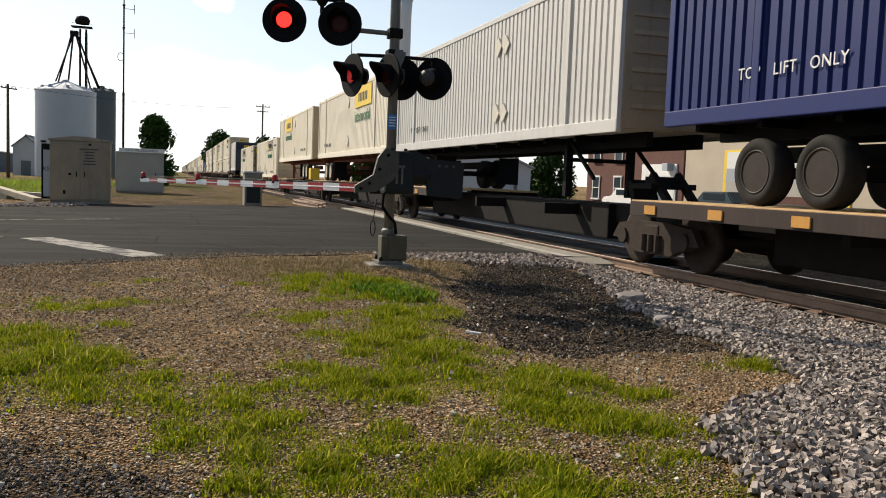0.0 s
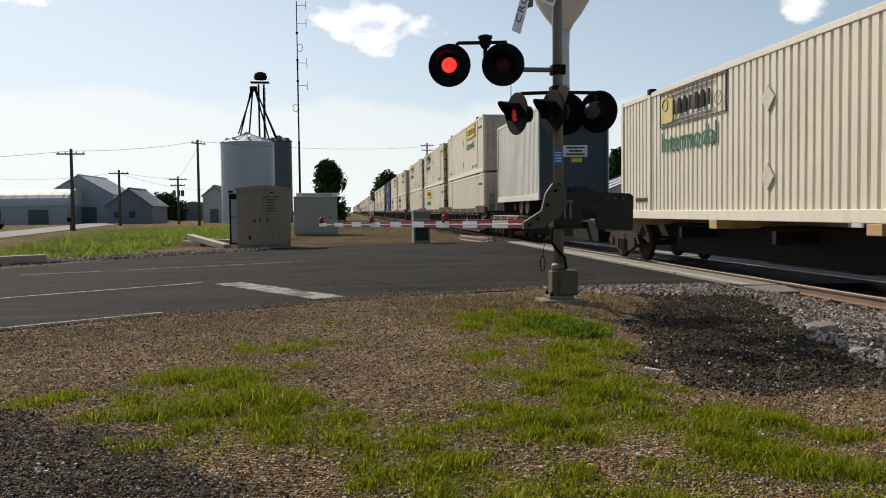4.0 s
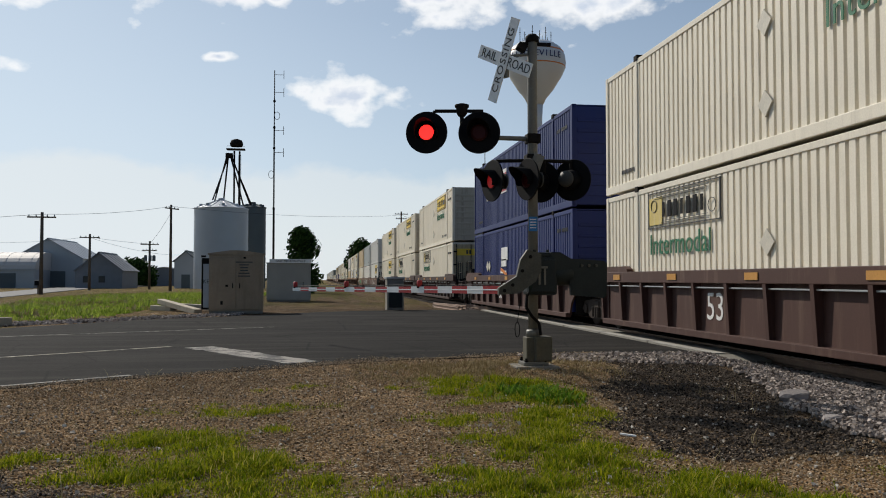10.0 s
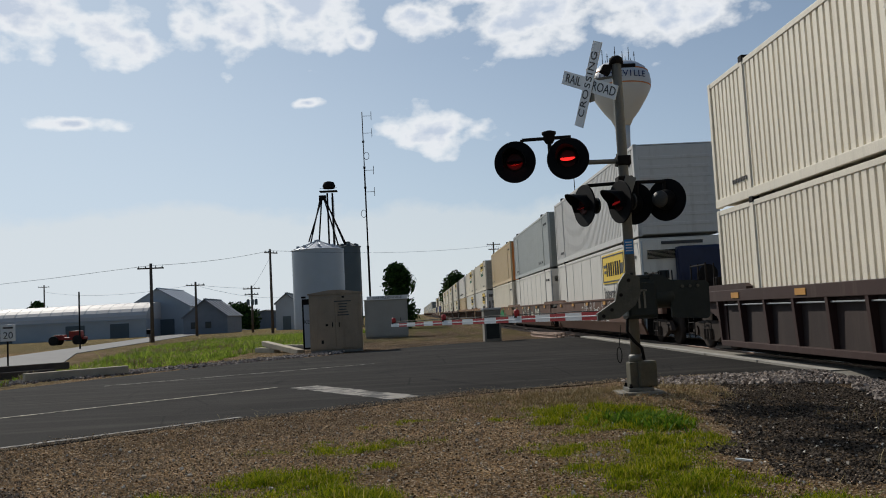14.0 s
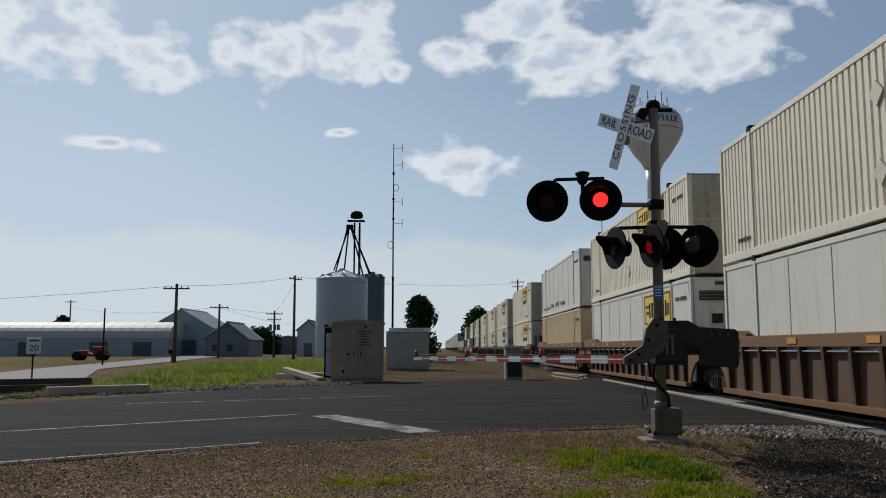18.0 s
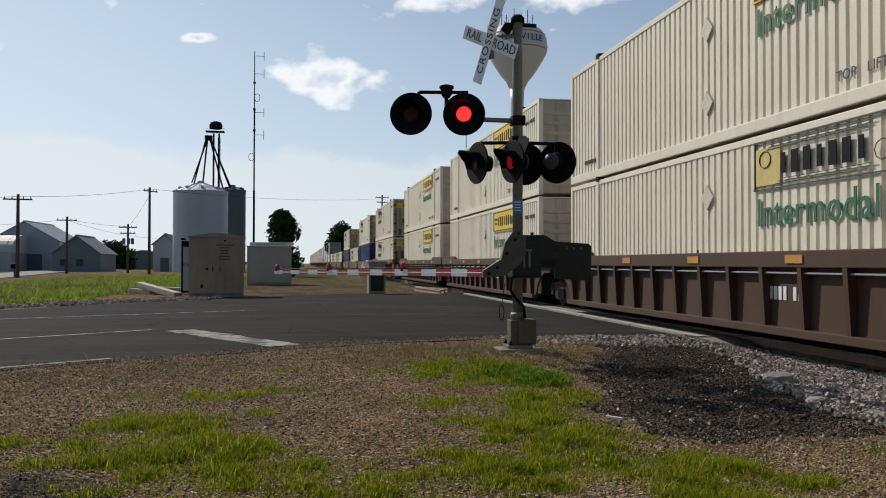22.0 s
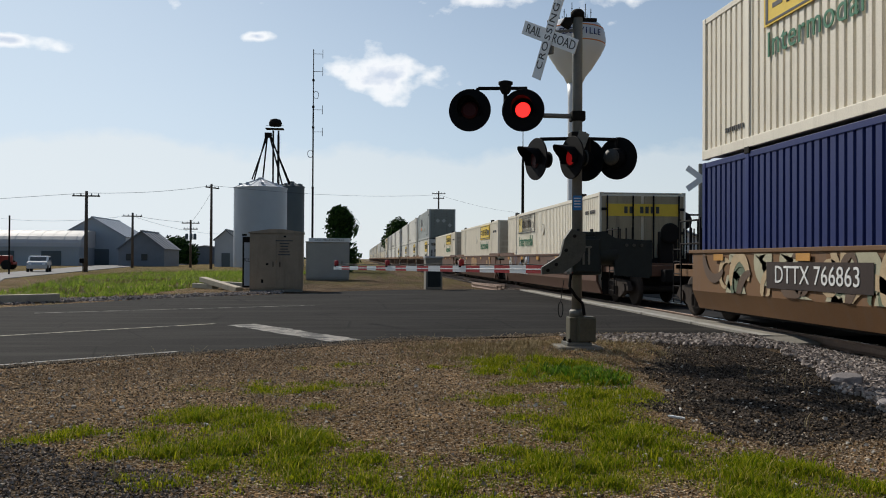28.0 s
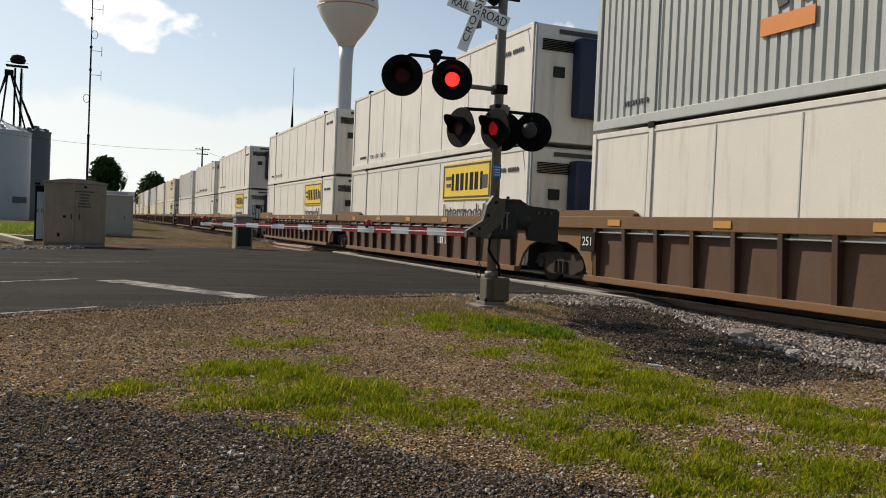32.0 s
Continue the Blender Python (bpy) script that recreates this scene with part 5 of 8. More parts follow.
for pa, pb in (((-10.2, 28.0, 0.26), (-7.9, 23.3, -0.06)), ((-9.7, 26.9, 0.10), (-7.6, 25.0, 0.06)), ((-10.6, 28.4, -0.04), (-9.4, 26.6, -0.04))):
    va, vb = Vector(pa), Vector(pb)
    dv = vb - va
    thing("timber", "pale weathered squared timber lying in the grass", "timber", Matrix.Translation((va + vb) / 2) @ dv.to_track_quat("X", "Z").to_matrix().to_4x4(), group="timbers by the cabinet", bm=box((0, 0, 0, dv.length, 0.32, 0.22), bevel=0.02), material=M_PLANK)
for k, (x, y, a, ln) in enumerate(((-13.1, 13.4, 38, 2.9), (-15.6, 14.0, 35, 3.0), (-15.2, 14.6, 35, 2.6), (-17.4, 13.0, 35, 3.4))):
    thing("timber", "dark grey old tie lying at the roadside", "timber", pose(x, y, height(x, y) + (0.14 if k != 2 else 0.32), 0, 0, a), group="old ties at the roadside", bm=box((0, 0, 0, ln, 0.26, 0.22), bevel=0.02), material=M_TIE if k else M_PLANK)
sg = thing("speed_sign", "white speed limit sign on a thin post", "road sign", pose(-17.7, 18.9, height(-17.7, 18.9), 0, 0, 40))
part("post", rods(((0, 0, 0), (0, 0, 1.75), 0.03), n=8), M_DARKSTEEL, sg)
part("plate", box((0, -0.04, 1.5, 0.5, 0.02, 0.6), bevel=0.01), M_SIGN, sg)
part("lettering", text_mesh("20", 0.34, M_TEXT, 0.003), None, sg, "black numerals", at=pose(0, -0.054, 1.40))
part("text_bar", box((0, -0.052, 1.68, 0.34, 0.004, 0.06)), M_TEXT, sg)
part("post_base", box((0, 0, 0.1, 0.3, 0.3, 0.22), bevel=0.02), M_CONCRETE, sg)
pm = thing("field_post", "bare slender steel post", "post", pose(-31.2, 60, -0.3), bm=rods(((0, 0, 0), (0, 0, 4.9), 0.07), n=8), material=M_DARKSTEEL)


# ---- distance: grain bins, tower, barns, poles, trees ----
def grain_bin(x, y, r, h, peak, material, label):
    b = thing("grain_bin", label, "grain bin", Matrix.Translation((x, y, -0.3)))
    prof = []
    k = 0
    while k * 0.22 < h:
        prof += [(r + 0.03, k * 0.22), (r - 0.03, k * 0.22 + 0.11)]
        k += 1
    part("wall", lathe(prof, 56), material, b, "corrugated ring wall")
    part("roof", lathe([(r + 0.12, h), (r + 0.12, h + 0.06), (0.5, peak), (0.5, peak + 0.3), (0.1, peak + 0.4)], 40, False), material, b, "conical sheet roof")
    for i in range(20):
        a = i * 6.2832 / 20
        part("roof_rib", rods(((math.cos(a) * (r + 0.1), math.sin(a) * (r + 0.1), h + 0.08), (math.cos(a) * 0.5, math.sin(a) * 0.5, peak + 0.05), 0.05), n=5), material, b)
    for i in range(8):
        a = i * 6.2832 / 8 + 0.2
        part("roof_vent", box((math.cos(a) * r * 0.75, math.sin(a) * r * 0.75, h + (peak - h) * 0.28 + 0.2, 0.5, 0.5, 0.4), bevel=0.05), material, b)
    return b


b1 = grain_bin(-19.0, 130, 4.3, 13.0, 14.5, M_SILO, "large corrugated galvanised grain bin with a conical roof")
part("patch", box((2.9, -3.4, 3.0, 2.4, 0.5, 0.9), bevel=0.02), M_SILODARK, b1, "dark patch panel")
b2 = grain_bin(-14.8, 141, 2.25, 14.2, 14.9, M_SILODARK, "dark narrow grain bin behind the large one")
lg = thing("grain_elevator", "dark steel grain elevator leg on splayed supports", "grain elevator", Matrix.Translation((-17.9, 138, 0)))
for dx, dy in ((-3.1, -2), (-2.0, 2), (1.9, -2), (2.9, 2)):
    part("support", rods(((dx, dy, 13.8), (-0.75 + dx * 0.10, dy * 0.2, 22.8), 0.14), n=6), M_DARKSTEEL, lg)
part("trunk", box((0.10, 0, 11.7, 0.26, 0.6, 23.6), (1.0, 0, 11.7, 0.26, 0.6, 23.6)), M_DARKSTEEL, lg, "pair of vertical leg casings")
part("head", lathe([(0.2, 0), (1.0, 0.1), (1.15, 0.6), (0.9, 1.2), (0.3, 1.4)], 16), M_DARKSTEEL, lg, at=Matrix.Translation((0.45, 0, 24.2)))
part("platform", box((0.35, 0, 23.8, 3.1, 1.8, 0.14), (0.35, 0, 24.4, 3.1, 0.05, 0.05), (-0.75, 0, 22.7, 1.2, 1.0, 0.8)), M_DARKSTEEL, lg)
part("spout", rods(((-0.75, 0, 23.0), (-3.0, -4.0, 14.6), 0.12), ((-0.6, 0, 23.0), (2.9, 2, 14.4), 0.12), n=8), M_DARKSTEEL, lg)
for k in range(12):
    part("ladder_rung", box((1.05, -0.3, 14.5 + 0.75 * k, 0.5, 0.04, 0.04)), M_DARKSTEEL, lg)
part("ladder_rail", box((0.85, -0.3, 18.2, 0.05, 0.05, 9), (1.25, -0.3, 18.2, 0.05, 0.05, 9)), M_DARKSTEEL, lg)

wt = thing("water_tower", "pale water tower with a bulb tank, orange band and town name", "water tower", Matrix.Translation((40.3, 155, -0.3)))
part("stem", lathe([(2.6, 0), (1.9, 2.5), (1.45, 5), (1.35, 34), (1.5, 37)], 32), M_TOWER, wt, "tapered steel stem")
part("tank", lathe([(1.5, 37.0), (2.2, 38.4), (3.5, 40.0), (5.1, 42.5), (5.9, 44.0), (6.2, 45.4), (6.0, 47.0), (5.2, 48.5), (3.9, 49.5), (1.8, 49.9), (0.3, 50.0)], 48), M_TOWER, wt, "rounded tank")
for zz, rr in ((44.55, 6.06), (47.55, 5.72)):
    part("band", lathe([(rr, 0), (rr + 0.03, 0.0), (rr + 0.03, 0.22), (rr, 0.22)], 48), M_ORANGE, wt, "orange painted band", at=Matrix.Translation((0, 0, zz)))
word = "MILLEDGEVILLE"
for start in (-1.05, 2.1):
    for k, ch in enumerate(word):
        ang = -math.pi / 2 - 0.375 + (start + 1.05) + (k - 6) * 0.163
        part("letter", text_mesh(ch, 1.75, M_NAVY, 0.05), None, wt, "navy letter", at=Matrix.Translation((6.20 * math.cos(ang), 6.20 * math.sin(ang), 46.2)) @ pose(0, 0, 0, 0, 0, math.degrees(ang) + 90))
part("roof_rail", rods(*[((2.6 * math.cos(a), 2.6 * math.sin(a), 49.4), (2.6 * math.cos(a), 2.6 * math.sin(a), 50.7), 0.05) for a in [i * 0.6283 for i in range(10)]], n=5), M_DARKSTEEL, wt)
for k, (dx, hh) in enumerate(((-3.2, 2.6), (-2.2, 1.8), (-0.6, 3.2), (0.9, 2.2), (2.2, 3.0), (3.3, 2.0))):
    part("aerial", rods(((dx, 0, 48.8), (dx, 0, 50.3 + hh), 0.07), ((dx - 0.2, 0, 50.6 + hh * 0.5), (dx + 0.2, 0, 50.6 + hh * 0.5), 0.05), n=6), M_DARKSTEEL, wt)


def gabled(name, label, x, y, w, d, eave, peak, wall, roof, category, rz=0):
    h = thing(name, label, category, pose(x, y, -0.4, 0, 0, rz))
    part("wall", extrude([(-w / 2, 0), (w / 2, 0), (w / 2, eave), (0, peak - 0.05), (-w / 2, eave)], d, "y"), wall, h, "sheet steel walls")
    L = math.hypot(w / 2, peak - eave) + 0.5
    a = math.degrees(math.atan2(peak - eave, w / 2))
    for sgn in (-1, 1):
        part("roof", box((sgn * (w / 4 + 0.05), 0, (eave + peak) / 2 + 0.02, L, d + 0.8, 0.14, (0, sgn * a, 0))), roof, h, "ribbed metal roof")
        for k in range(int(d / 2.5)):
            part("roof_rib", box((sgn * (w / 4 + 0.05), -d / 2 + 1.2 + 2.5 * k, (eave + peak) / 2 + 0.1, L, 0.08, 0.12, (0, sgn * a, 0))), roof, h)
    return h


def quonset():
    q = thing("quonset_barn", "long low round-roofed steel barn", "barn", pose(-69.2, 152, -0.6))
    w, hgt, d = 33.5, 3.6, 14
    out = [(-w / 2, 0), (w / 2, 0), (w / 2, hgt), (-w / 2, hgt)]
    part("wall", extrude(out, d, "y"), M_BARN, q, "grey steel front wall")
    arc = [(d / 2 * math.cos(math.pi * k / 14), hgt + 3.2 * math.sin(math.pi * k / 14)) for k in range(15)]
    part("roof", shifted(extrude(arc, w + 0.3, "x"), pose(0, 0, 0)), M_BARNROOF, q, "pale curved metal roof")
    for k in range(16):
        part("roof_rib", shifted(extrude([(u * 1.005, hgt + (v - hgt) * 1.012) for u, v in arc], 0.15, "x"), Matrix.Translation((-w / 2 + 1.1 + 2.1 * k, 0, 0))), M_BARNROOF, q)
    for x in (-9, 4, 12):
        part("door", box((x, -d / 2 - 0.05, 1.5, 3.4, 0.12, 2.9), bevel=0.03), M_SILODARK, q, "dark sliding door")
    part("eave_trim", box((0, -d / 2 - 0.1, hgt, w + 0.4, 0.25, 0.25)), M_BARN, q)


quonset()
bn = gabled("gabled_barn", "grey gabled steel barn", -52.9, 163, 12.2, 18, 5.6, 9.2, M_BARN, M_BARN, "barn")
part("door", box((1.5, -9.06, 1.6, 3.2, 0.12, 3.2), bevel=0.03), M_SILODARK, bn, "dark sliding door")
for x in (-3.6, -1.6):
    w_ = part("window", box((x, -9.06, 1.7, 1.0, 0.1, 1.1), bevel=0.02), M_GLASS, bn, "dark window")
    part("frame", box((x, -9.1, 2.3, 1.2, 0.1, 0.12), (x, -9.1, 1.1, 1.2, 0.1, 0.12)), M_HOUSE, w_)
sh = gabled("shed", "dark gabled wooden shed", -39.7, 143, 7.6, 12, 3.2, 6.1, M_SHED, M_SHED, "shed")
for x in (-2, 0.5):
    part("window", box((x, -6.1, 1.7, 1.0, 0.12, 1.1), bevel=0.03), M_GLASS, sh, "dark window")
lo = gabled("long_shed", "long low shed with a pale metal roof", -40.5, 206, 20, 10, 3.2, 4.6, M_SHED, M_BARNROOF, "shed")
hs = gabled("elevator_shed", "grey steel shed beside the grain bins", -25.6, 141, 3.8, 8, 4.8, 6.4, M_BARN, M_SILODARK, "shed")
part("door", box((0, -4.06, 1.3, 1.4, 0.12, 2.4), bevel=0.03), M_SILODARK, hs)
mc = thing("farm_machine", "small red farm machine parked by the street", "farm machine", pose(-45, 92, -0.3))
part("chassis", box((0, 0, 0.8, 4.0, 1.4, 0.3), (0.9, 0, 1.3, 1.3, 1.2, 0.8), (-1.0, 0, 1.1, 1.2, 1.0, 0.4), bevel=0.06), M_REDM, mc)
for dx in (-1.5, 1.3):
    for dy in (-0.8, 0.8):
        part("wheel", lathe([(0.2, -0.15), (0.55, -0.15), (0.6, 0), (0.55, 0.15), (0.2, 0.15)], 16), M_TYRE, mc, at=pose(dx, dy, 0.6, 90, 0, 0))
mb = thing("mailbox", "dark roadside post box", "mailbox", pose(-31.0, 78, -0.3))
part("post", box((0, 0, 0.5, 0.1, 0.1, 1.0)), M_WOODPOLE, mb)
part("box", box((0, 0, 1.2, 0.5, 0.9, 0.5), bevel=0.12), M_BLACK, mb)


def utility_pole(x, y, h, arms, label, lean=0.0, rz=0.0, transformer=False):
    p = thing("utility_pole", label, "utility pole", pose(x, y, -0.4, 0, lean, rz), group="utility poles")
    part("pole", lathe([(0.20, 0), (0.14, h)], 12), M_WOODPOLE, p)
    for k in range(arms):
        z = h - 0.5 - 0.9 * k
        ar = part("crossarm", box((0, -0.15, z, 2.6 - 0.5 * k, 0.12, 0.14), bevel=0.01), M_WOODPOLE, p)
        for dx in (-1.15, -0.5, 0.5, 1.15):
            part("insulator", lathe([(0.04, 0), (0.07, 0.05), (0.05, 0.12), (0.03, 0.2)], 8), M_GALV, ar, at=Matrix.Translation((dx * (1 - 0.2 * k), -0.15, z + 0.07)))
    if transformer:
        for dx in (-0.55, 0.1, 0.65):
            part("transformer", lathe([(0.22, 0), (0.24, 0.1), (0.24, 0.75), (0.15, 0.9)], 12), M_SILODARK, p, at=Matrix.Translation((dx, -0.3, h - 3.0)))
    return p


utility_pole(-21.9, 100, 11.2, 1, "weathered wooden utility pole with a short crossarm", rz=60)
utility_pole(-29.8, 75, 8.2, 1, "weathered wooden utility pole with a crossarm", rz=5)
utility_pole(-34.3, 110, 7.9, 1, "weathered wooden utility pole with a crossarm", rz=5)
utility_pole(-28.3, 120, 7.4, 2, "weathered wooden utility pole with transformers", rz=5, transformer=True)
utility_pole(12.4, 150, 14.7, 2, "tall wooden utility pole beyond the train", rz=3)
utility_pole(-31.0, 175, 7.2, 1, "distant wooden utility pole", rz=0)
utility_pole(-90.0, 190, 13.0, 1, "distant thin wooden pole", rz=0)
rm = thing("tall_mast", "tall thin dark steel mast beyond the town", "radio mast", pose(28.8, 150, -0.4))
part("mast_tube", lathe([(0.32, 0), (0.26, 20), (0.08, 24), (0.05, 31)], 10), M_DARKSTEEL, rm)
part("mast_foot", box((0, 0, 0.4, 1.2, 1.2, 0.8), bevel=0.05), M_CONCRETE, rm)


def wire(points, r=0.02):
    bm = bmesh.new()
    for a, b in zip(points, points[1:]):
        a, b = Vector(a), Vector(b)
        prev = a
        for k in range(1, 9):
            f = k / 8
            q = a.lerp(b, f) - Vector((0, 0, 4 * f * (1 - f) * (b - a).length * 0.012))
            rod(bm, prev, q, r, n=4, caps=False)
            prev = q
    thing("overhead_wire", "thin dark overhead wire between poles", "wire", bm=bm, material=M_BLACK)


wire([(-130, 120, 8.5), (-29.8, 75, 7.6), (-21.9, 100, 10.6), (12.4, 150, 13.6), (40, 200, 13)], 0.018)
wire([(-90, 190, 11), (-34.3, 110, 7.1), (-28.3, 120, 6.6), (-21.9, 100, 9.8)], 0.018)
wire([(-31, 175, 6.5), (-34.3, 110, 7.0)], 0.018)


# ---- trees ----
def leaf_mesh(rnd, clumps, leaves, size):
    verts, faces = [], []
    for cx, cy, cz, cr in clumps:
        for _ in range(leaves):
            u = Vector((rnd.gauss(0, 1), rnd.gauss(0, 1), rnd.gauss(0, 1))).normalized() * cr * rnd.uniform(0.35, 1.05)
            c = Vector((cx, cy, cz)) + u
            n = Vector((rnd.gauss(0, 1), rnd.gauss(0, 1), rnd.gauss(0, 1))).normalized()
            t = n.orthogonal().normalized()
            s = n.cross(t)
            z = size * rnd.uniform(0.6, 1.4)
            o = len(verts)
            verts += [tuple(c - t * z), tuple(c + s * z * 0.5), tuple(c + t * z), tuple(c - s * z * 0.5)]
            faces.append((o, o + 1, o + 2, o + 3))
    me = bpy.data.meshes.new("crown")
    me.from_pydata(verts, [], faces)
    me.materials.append(M_LEAFCARD)
    return me


M_LEAFCARD = island_material("leaf_green", (0.012, 0.035, 0.010), (0.075, 0.14, 0.03), 0.7)


def tree(x, y, h, w, seed, label, base=0.15, cone=0.3):
    rnd = random.Random(seed)
    t = thing("tree", label, "tree", Matrix.Translation((x, y, -0.4)))
    bm = lathe([(w * 0.06, 0), (w * 0.045, h * 0.3), (w * 0.02, h * 0.75)], 8)
    for k in range(7):
        a = rnd.uniform(0, 6.28)
        z = h * rnd.uniform(0.25, 0.6)
        rod(bm, (0, 0, z), (math.cos(a) * w * 0.35, math.sin(a) * w * 0.35, z + h * 0.16), w * 0.018, w * 0.006, n=5)
    part("trunk", bm, M_BARK, t)
    cl = []
    for k in range(34):
        f = rnd.random()
        z = h * (base + (0.97 - base) * f)
        r = w * 0.5 * (math.sin(math.pi * min(1, 0.18 + f * 0.82)) ** 0.7) * (1 - cone * f)
        a = rnd.uniform(0, 6.28)
        q = r * rnd.uniform(0.2, 0.85)
        cl.append((math.cos(a) * q, math.sin(a) * q, z, w * rnd.uniform(0.13, 0.24)))
    part("crown", leaf_mesh(rnd, cl, 210, max(0.14, w * 0.045)), None, t, "dense uneven dark green foliage")


tree(-4.9, 72, 6.2, 4.9, 21, "small dense dark green tree behind the bungalow", 0.06, 0.25)
tree(7.6, 205, 10.6, 10.5, 22, "broad dark tree beyond the end of the train", 0.1, 0.1)
tree(16.5, 190, 9.0, 9.0, 24, "broad tree behind the train", 0.2, 0.1)
tree(9.0, 240, 7.0, 9.0, 26, "low distant tree at the end of the line", 0.1, 0.1)
for k, (x, y, h, w) in enumerate(((-44, 190, 5, 9), (-96, 200, 9, 10), (-100, 150, 7, 8), (24, 70, 7, 6), (28, 82, 6, 6), (32, 64, 5, 5), (21, 95, 7, 7), (-60, 260, 6, 14), (-30, 280, 6, 16), (-14, 260, 5, 10))):
    tree(x, y, h, w, 40 + k, "distant bushy green tree", 0.1, 0.1)


# ---- beyond the train ----
def storefront(x, y, w, d, h, label, wall, rows=2, cols=4, rz=0, skip=()):
    s = thing("building", label, "building", pose(x, y, -0.4, 0, 0, rz))
    part("wall", box((0, 0, h / 2, w, d, h)), wall, s, "brick walls")
    part("parapet", box((0, 0, h + 0.15, w + 0.2, d + 0.2, 0.3), bevel=0.03), wall, s)
    for r in range(rows):
        for c in range(cols):
            for face in (0, 1):
                if face == 1 and c in skip:
                    continue
                z = 1.6 + r * (h - 2.4) / max(1, rows - 0.4)
                if face == 0:
                    at = pose(-w / 2 + (c + 0.5) * w / cols, -d / 2, z)
                else:
                    at = pose(-w / 2, d / 2 - (c + 0.5) * d / cols, z, 0, 0, -90)
                wn = part("window", box((0, -0.01, 0, 0.95, 0.08, 1.5), bevel=0.01), M_GLASS, s, "tall sash window", at=at)
                part("window_frame", box((0, -0.06, 0.80, 1.15, 0.1, 0.12), (0, -0.08, -0.8, 1.2, 0.16, 0.1), (0, -0.06, 0, 0.95, 0.06, 0.06), (-0.5, -0.06, 0, 0.08, 0.06, 1.5), (0.5, -0.06, 0, 0.08, 0.06, 1.5)), M_HOUSE, wn)
    return s


bk = storefront(32, 38.5, 12, 12.4, 6.6, "red brick building with a pale garage door beyond the railway", M_BRICK, 2, 4, 0, (2, 3))
gd = part("garage_door", box((-6.04, -3.6, 1.75, 0.10, 4.0, 2.9), bevel=0.01), M_HOUSE, bk, "pale garage door")
for k in range(4):
    part("door_panel", box((-6.10, -3.6, 0.68 + 0.70 * k, 0.03, 3.8, 0.62), bevel=0.008), M_HOUSE, gd)
part("wall_unit", box((-6.3, -5.0, 3.0, 0.5, 0.6, 0.45), bevel=0.02), M_BARN, bk, "air conditioner on the wall")
be = storefront(32, 21.6, 12, 21.0, 6.2, "beige plastered building with a painted mural beyond the railway", M_PLASTER, 0, 1, 0)
mu = part("mural_border", box((-6.03, 2.0, 2.3, 0.05, 9.4, 3.2), bevel=0.01), M_YELLOW, be, "yellow border of the mural")
for name, z, h, m in (("mural_sky", 3.35, 0.9, M_HOUSE), ("mural_hills", 2.55, 0.7, M_BARN), ("mural_field", 1.85, 0.7, M_BUNG), ("mural_road", 1.2, 0.6, M_BRICK)):
    part(name, box((-6.07, 2.0, z, 0.03, 8.8, h)), m, mu, "painted band of the mural")
gabled("house", "white house with a grey roof beyond the railway", 24, 66, 9, 10, 3.2, 5.0, M_HOUSE, M_BARN, "house")
gabled("house", "white low house beyond the railway", 27, 4, 9, 12, 2.8, 4.2, M_HOUSE, M_BARN, "house")
farsig = thing("far_signal", "crossing mast with crossbuck on the far side of the track", "crossing signal", pose(8.2, 15.2, -0.15))
part("mast", rods(((0, 0, 0), (0, 0, 4.6), 0.07)), M_MAST, farsig)
part("crossbuck", box((0, -0.1, 4.1, 1.24, 0.015, 0.2, (0, 35, 0)), (0, -0.12, 4.1, 1.24, 0.015, 0.2, (0, -35, 0))), M_SIGN, farsig, "back of the crossbuck")
part("lamp_arm", rods(((-0.6, 0, 2.9), (0.6, 0, 2.9), 0.03)), M_DARKSTEEL, farsig)
for dx in (-0.6, 0.6):
    part("lamp", lathe([(0.30, -0.02), (0.30, 0.02), (0.14, 0.1), (0.1, 0.2)], 20), M_BLACK, farsig, at=pose(dx, 0, 2.7, 90, 0, 0))


# ---- the train ----
L53, CW, CH = 15.16, 2.59, 2.90
GRIPS = []


def corrugated(length, h0, h1, depth, pitch, side_x):
    """A ribbed side sheet along y, at side_x, from z h0 to h1; ribs stand out to -x."""
    bm = bmesh.new()
    n = int(length / pitch)
    pitch = length / n
    ys = []
    for k in range(n):
        o = -k * pitch
        ys += [(o, depth), (o - pitch * 0.17, depth), (o - pitch * 0.27, 0.0), (o - pitch * 0.90, 0.0)]
    ys.append((-length, depth))
    lo = [bm.verts.new((side_x + d, y, h0)) for y, d in ys]
    hi = [bm.verts.new((side_x + d, y, h1)) for y, d in ys]
    for i in range(len(ys) - 1):
        bm.faces.new((lo[i], lo[i + 1], hi[i + 1], hi[i]))
    bmesh.ops.recalc_face_normals(bm, faces=bm.faces[:])
    return bm


def ribbed_body(length, h):
    bm = corrugated(length - 0.3, 0.16, h - 0.11, 0.05, 0.222, -CW / 2 + 0.012)
    shifted(bm, Matrix.Translation((0, -0.15, 0)))
    g = corrugated(length - 0.3, 0.16, h - 0.11, -0.05, 0.222, CW / 2 - 0.012)
    shifted(g, Matrix.Translation((0, -0.15, 0)))
    tmp = bpy.data.meshes.new("tmp"); g.to_mesh(tmp); g.free(); bm.from_mesh(tmp); bpy.data.meshes.remove(tmp)
    return bm


SHARED = {}


def shared(key, make, material):
    if key not in SHARED:
        SHARED[key] = mesh_of(key.split("|")[0], make(), material)
    return SHARED[key]


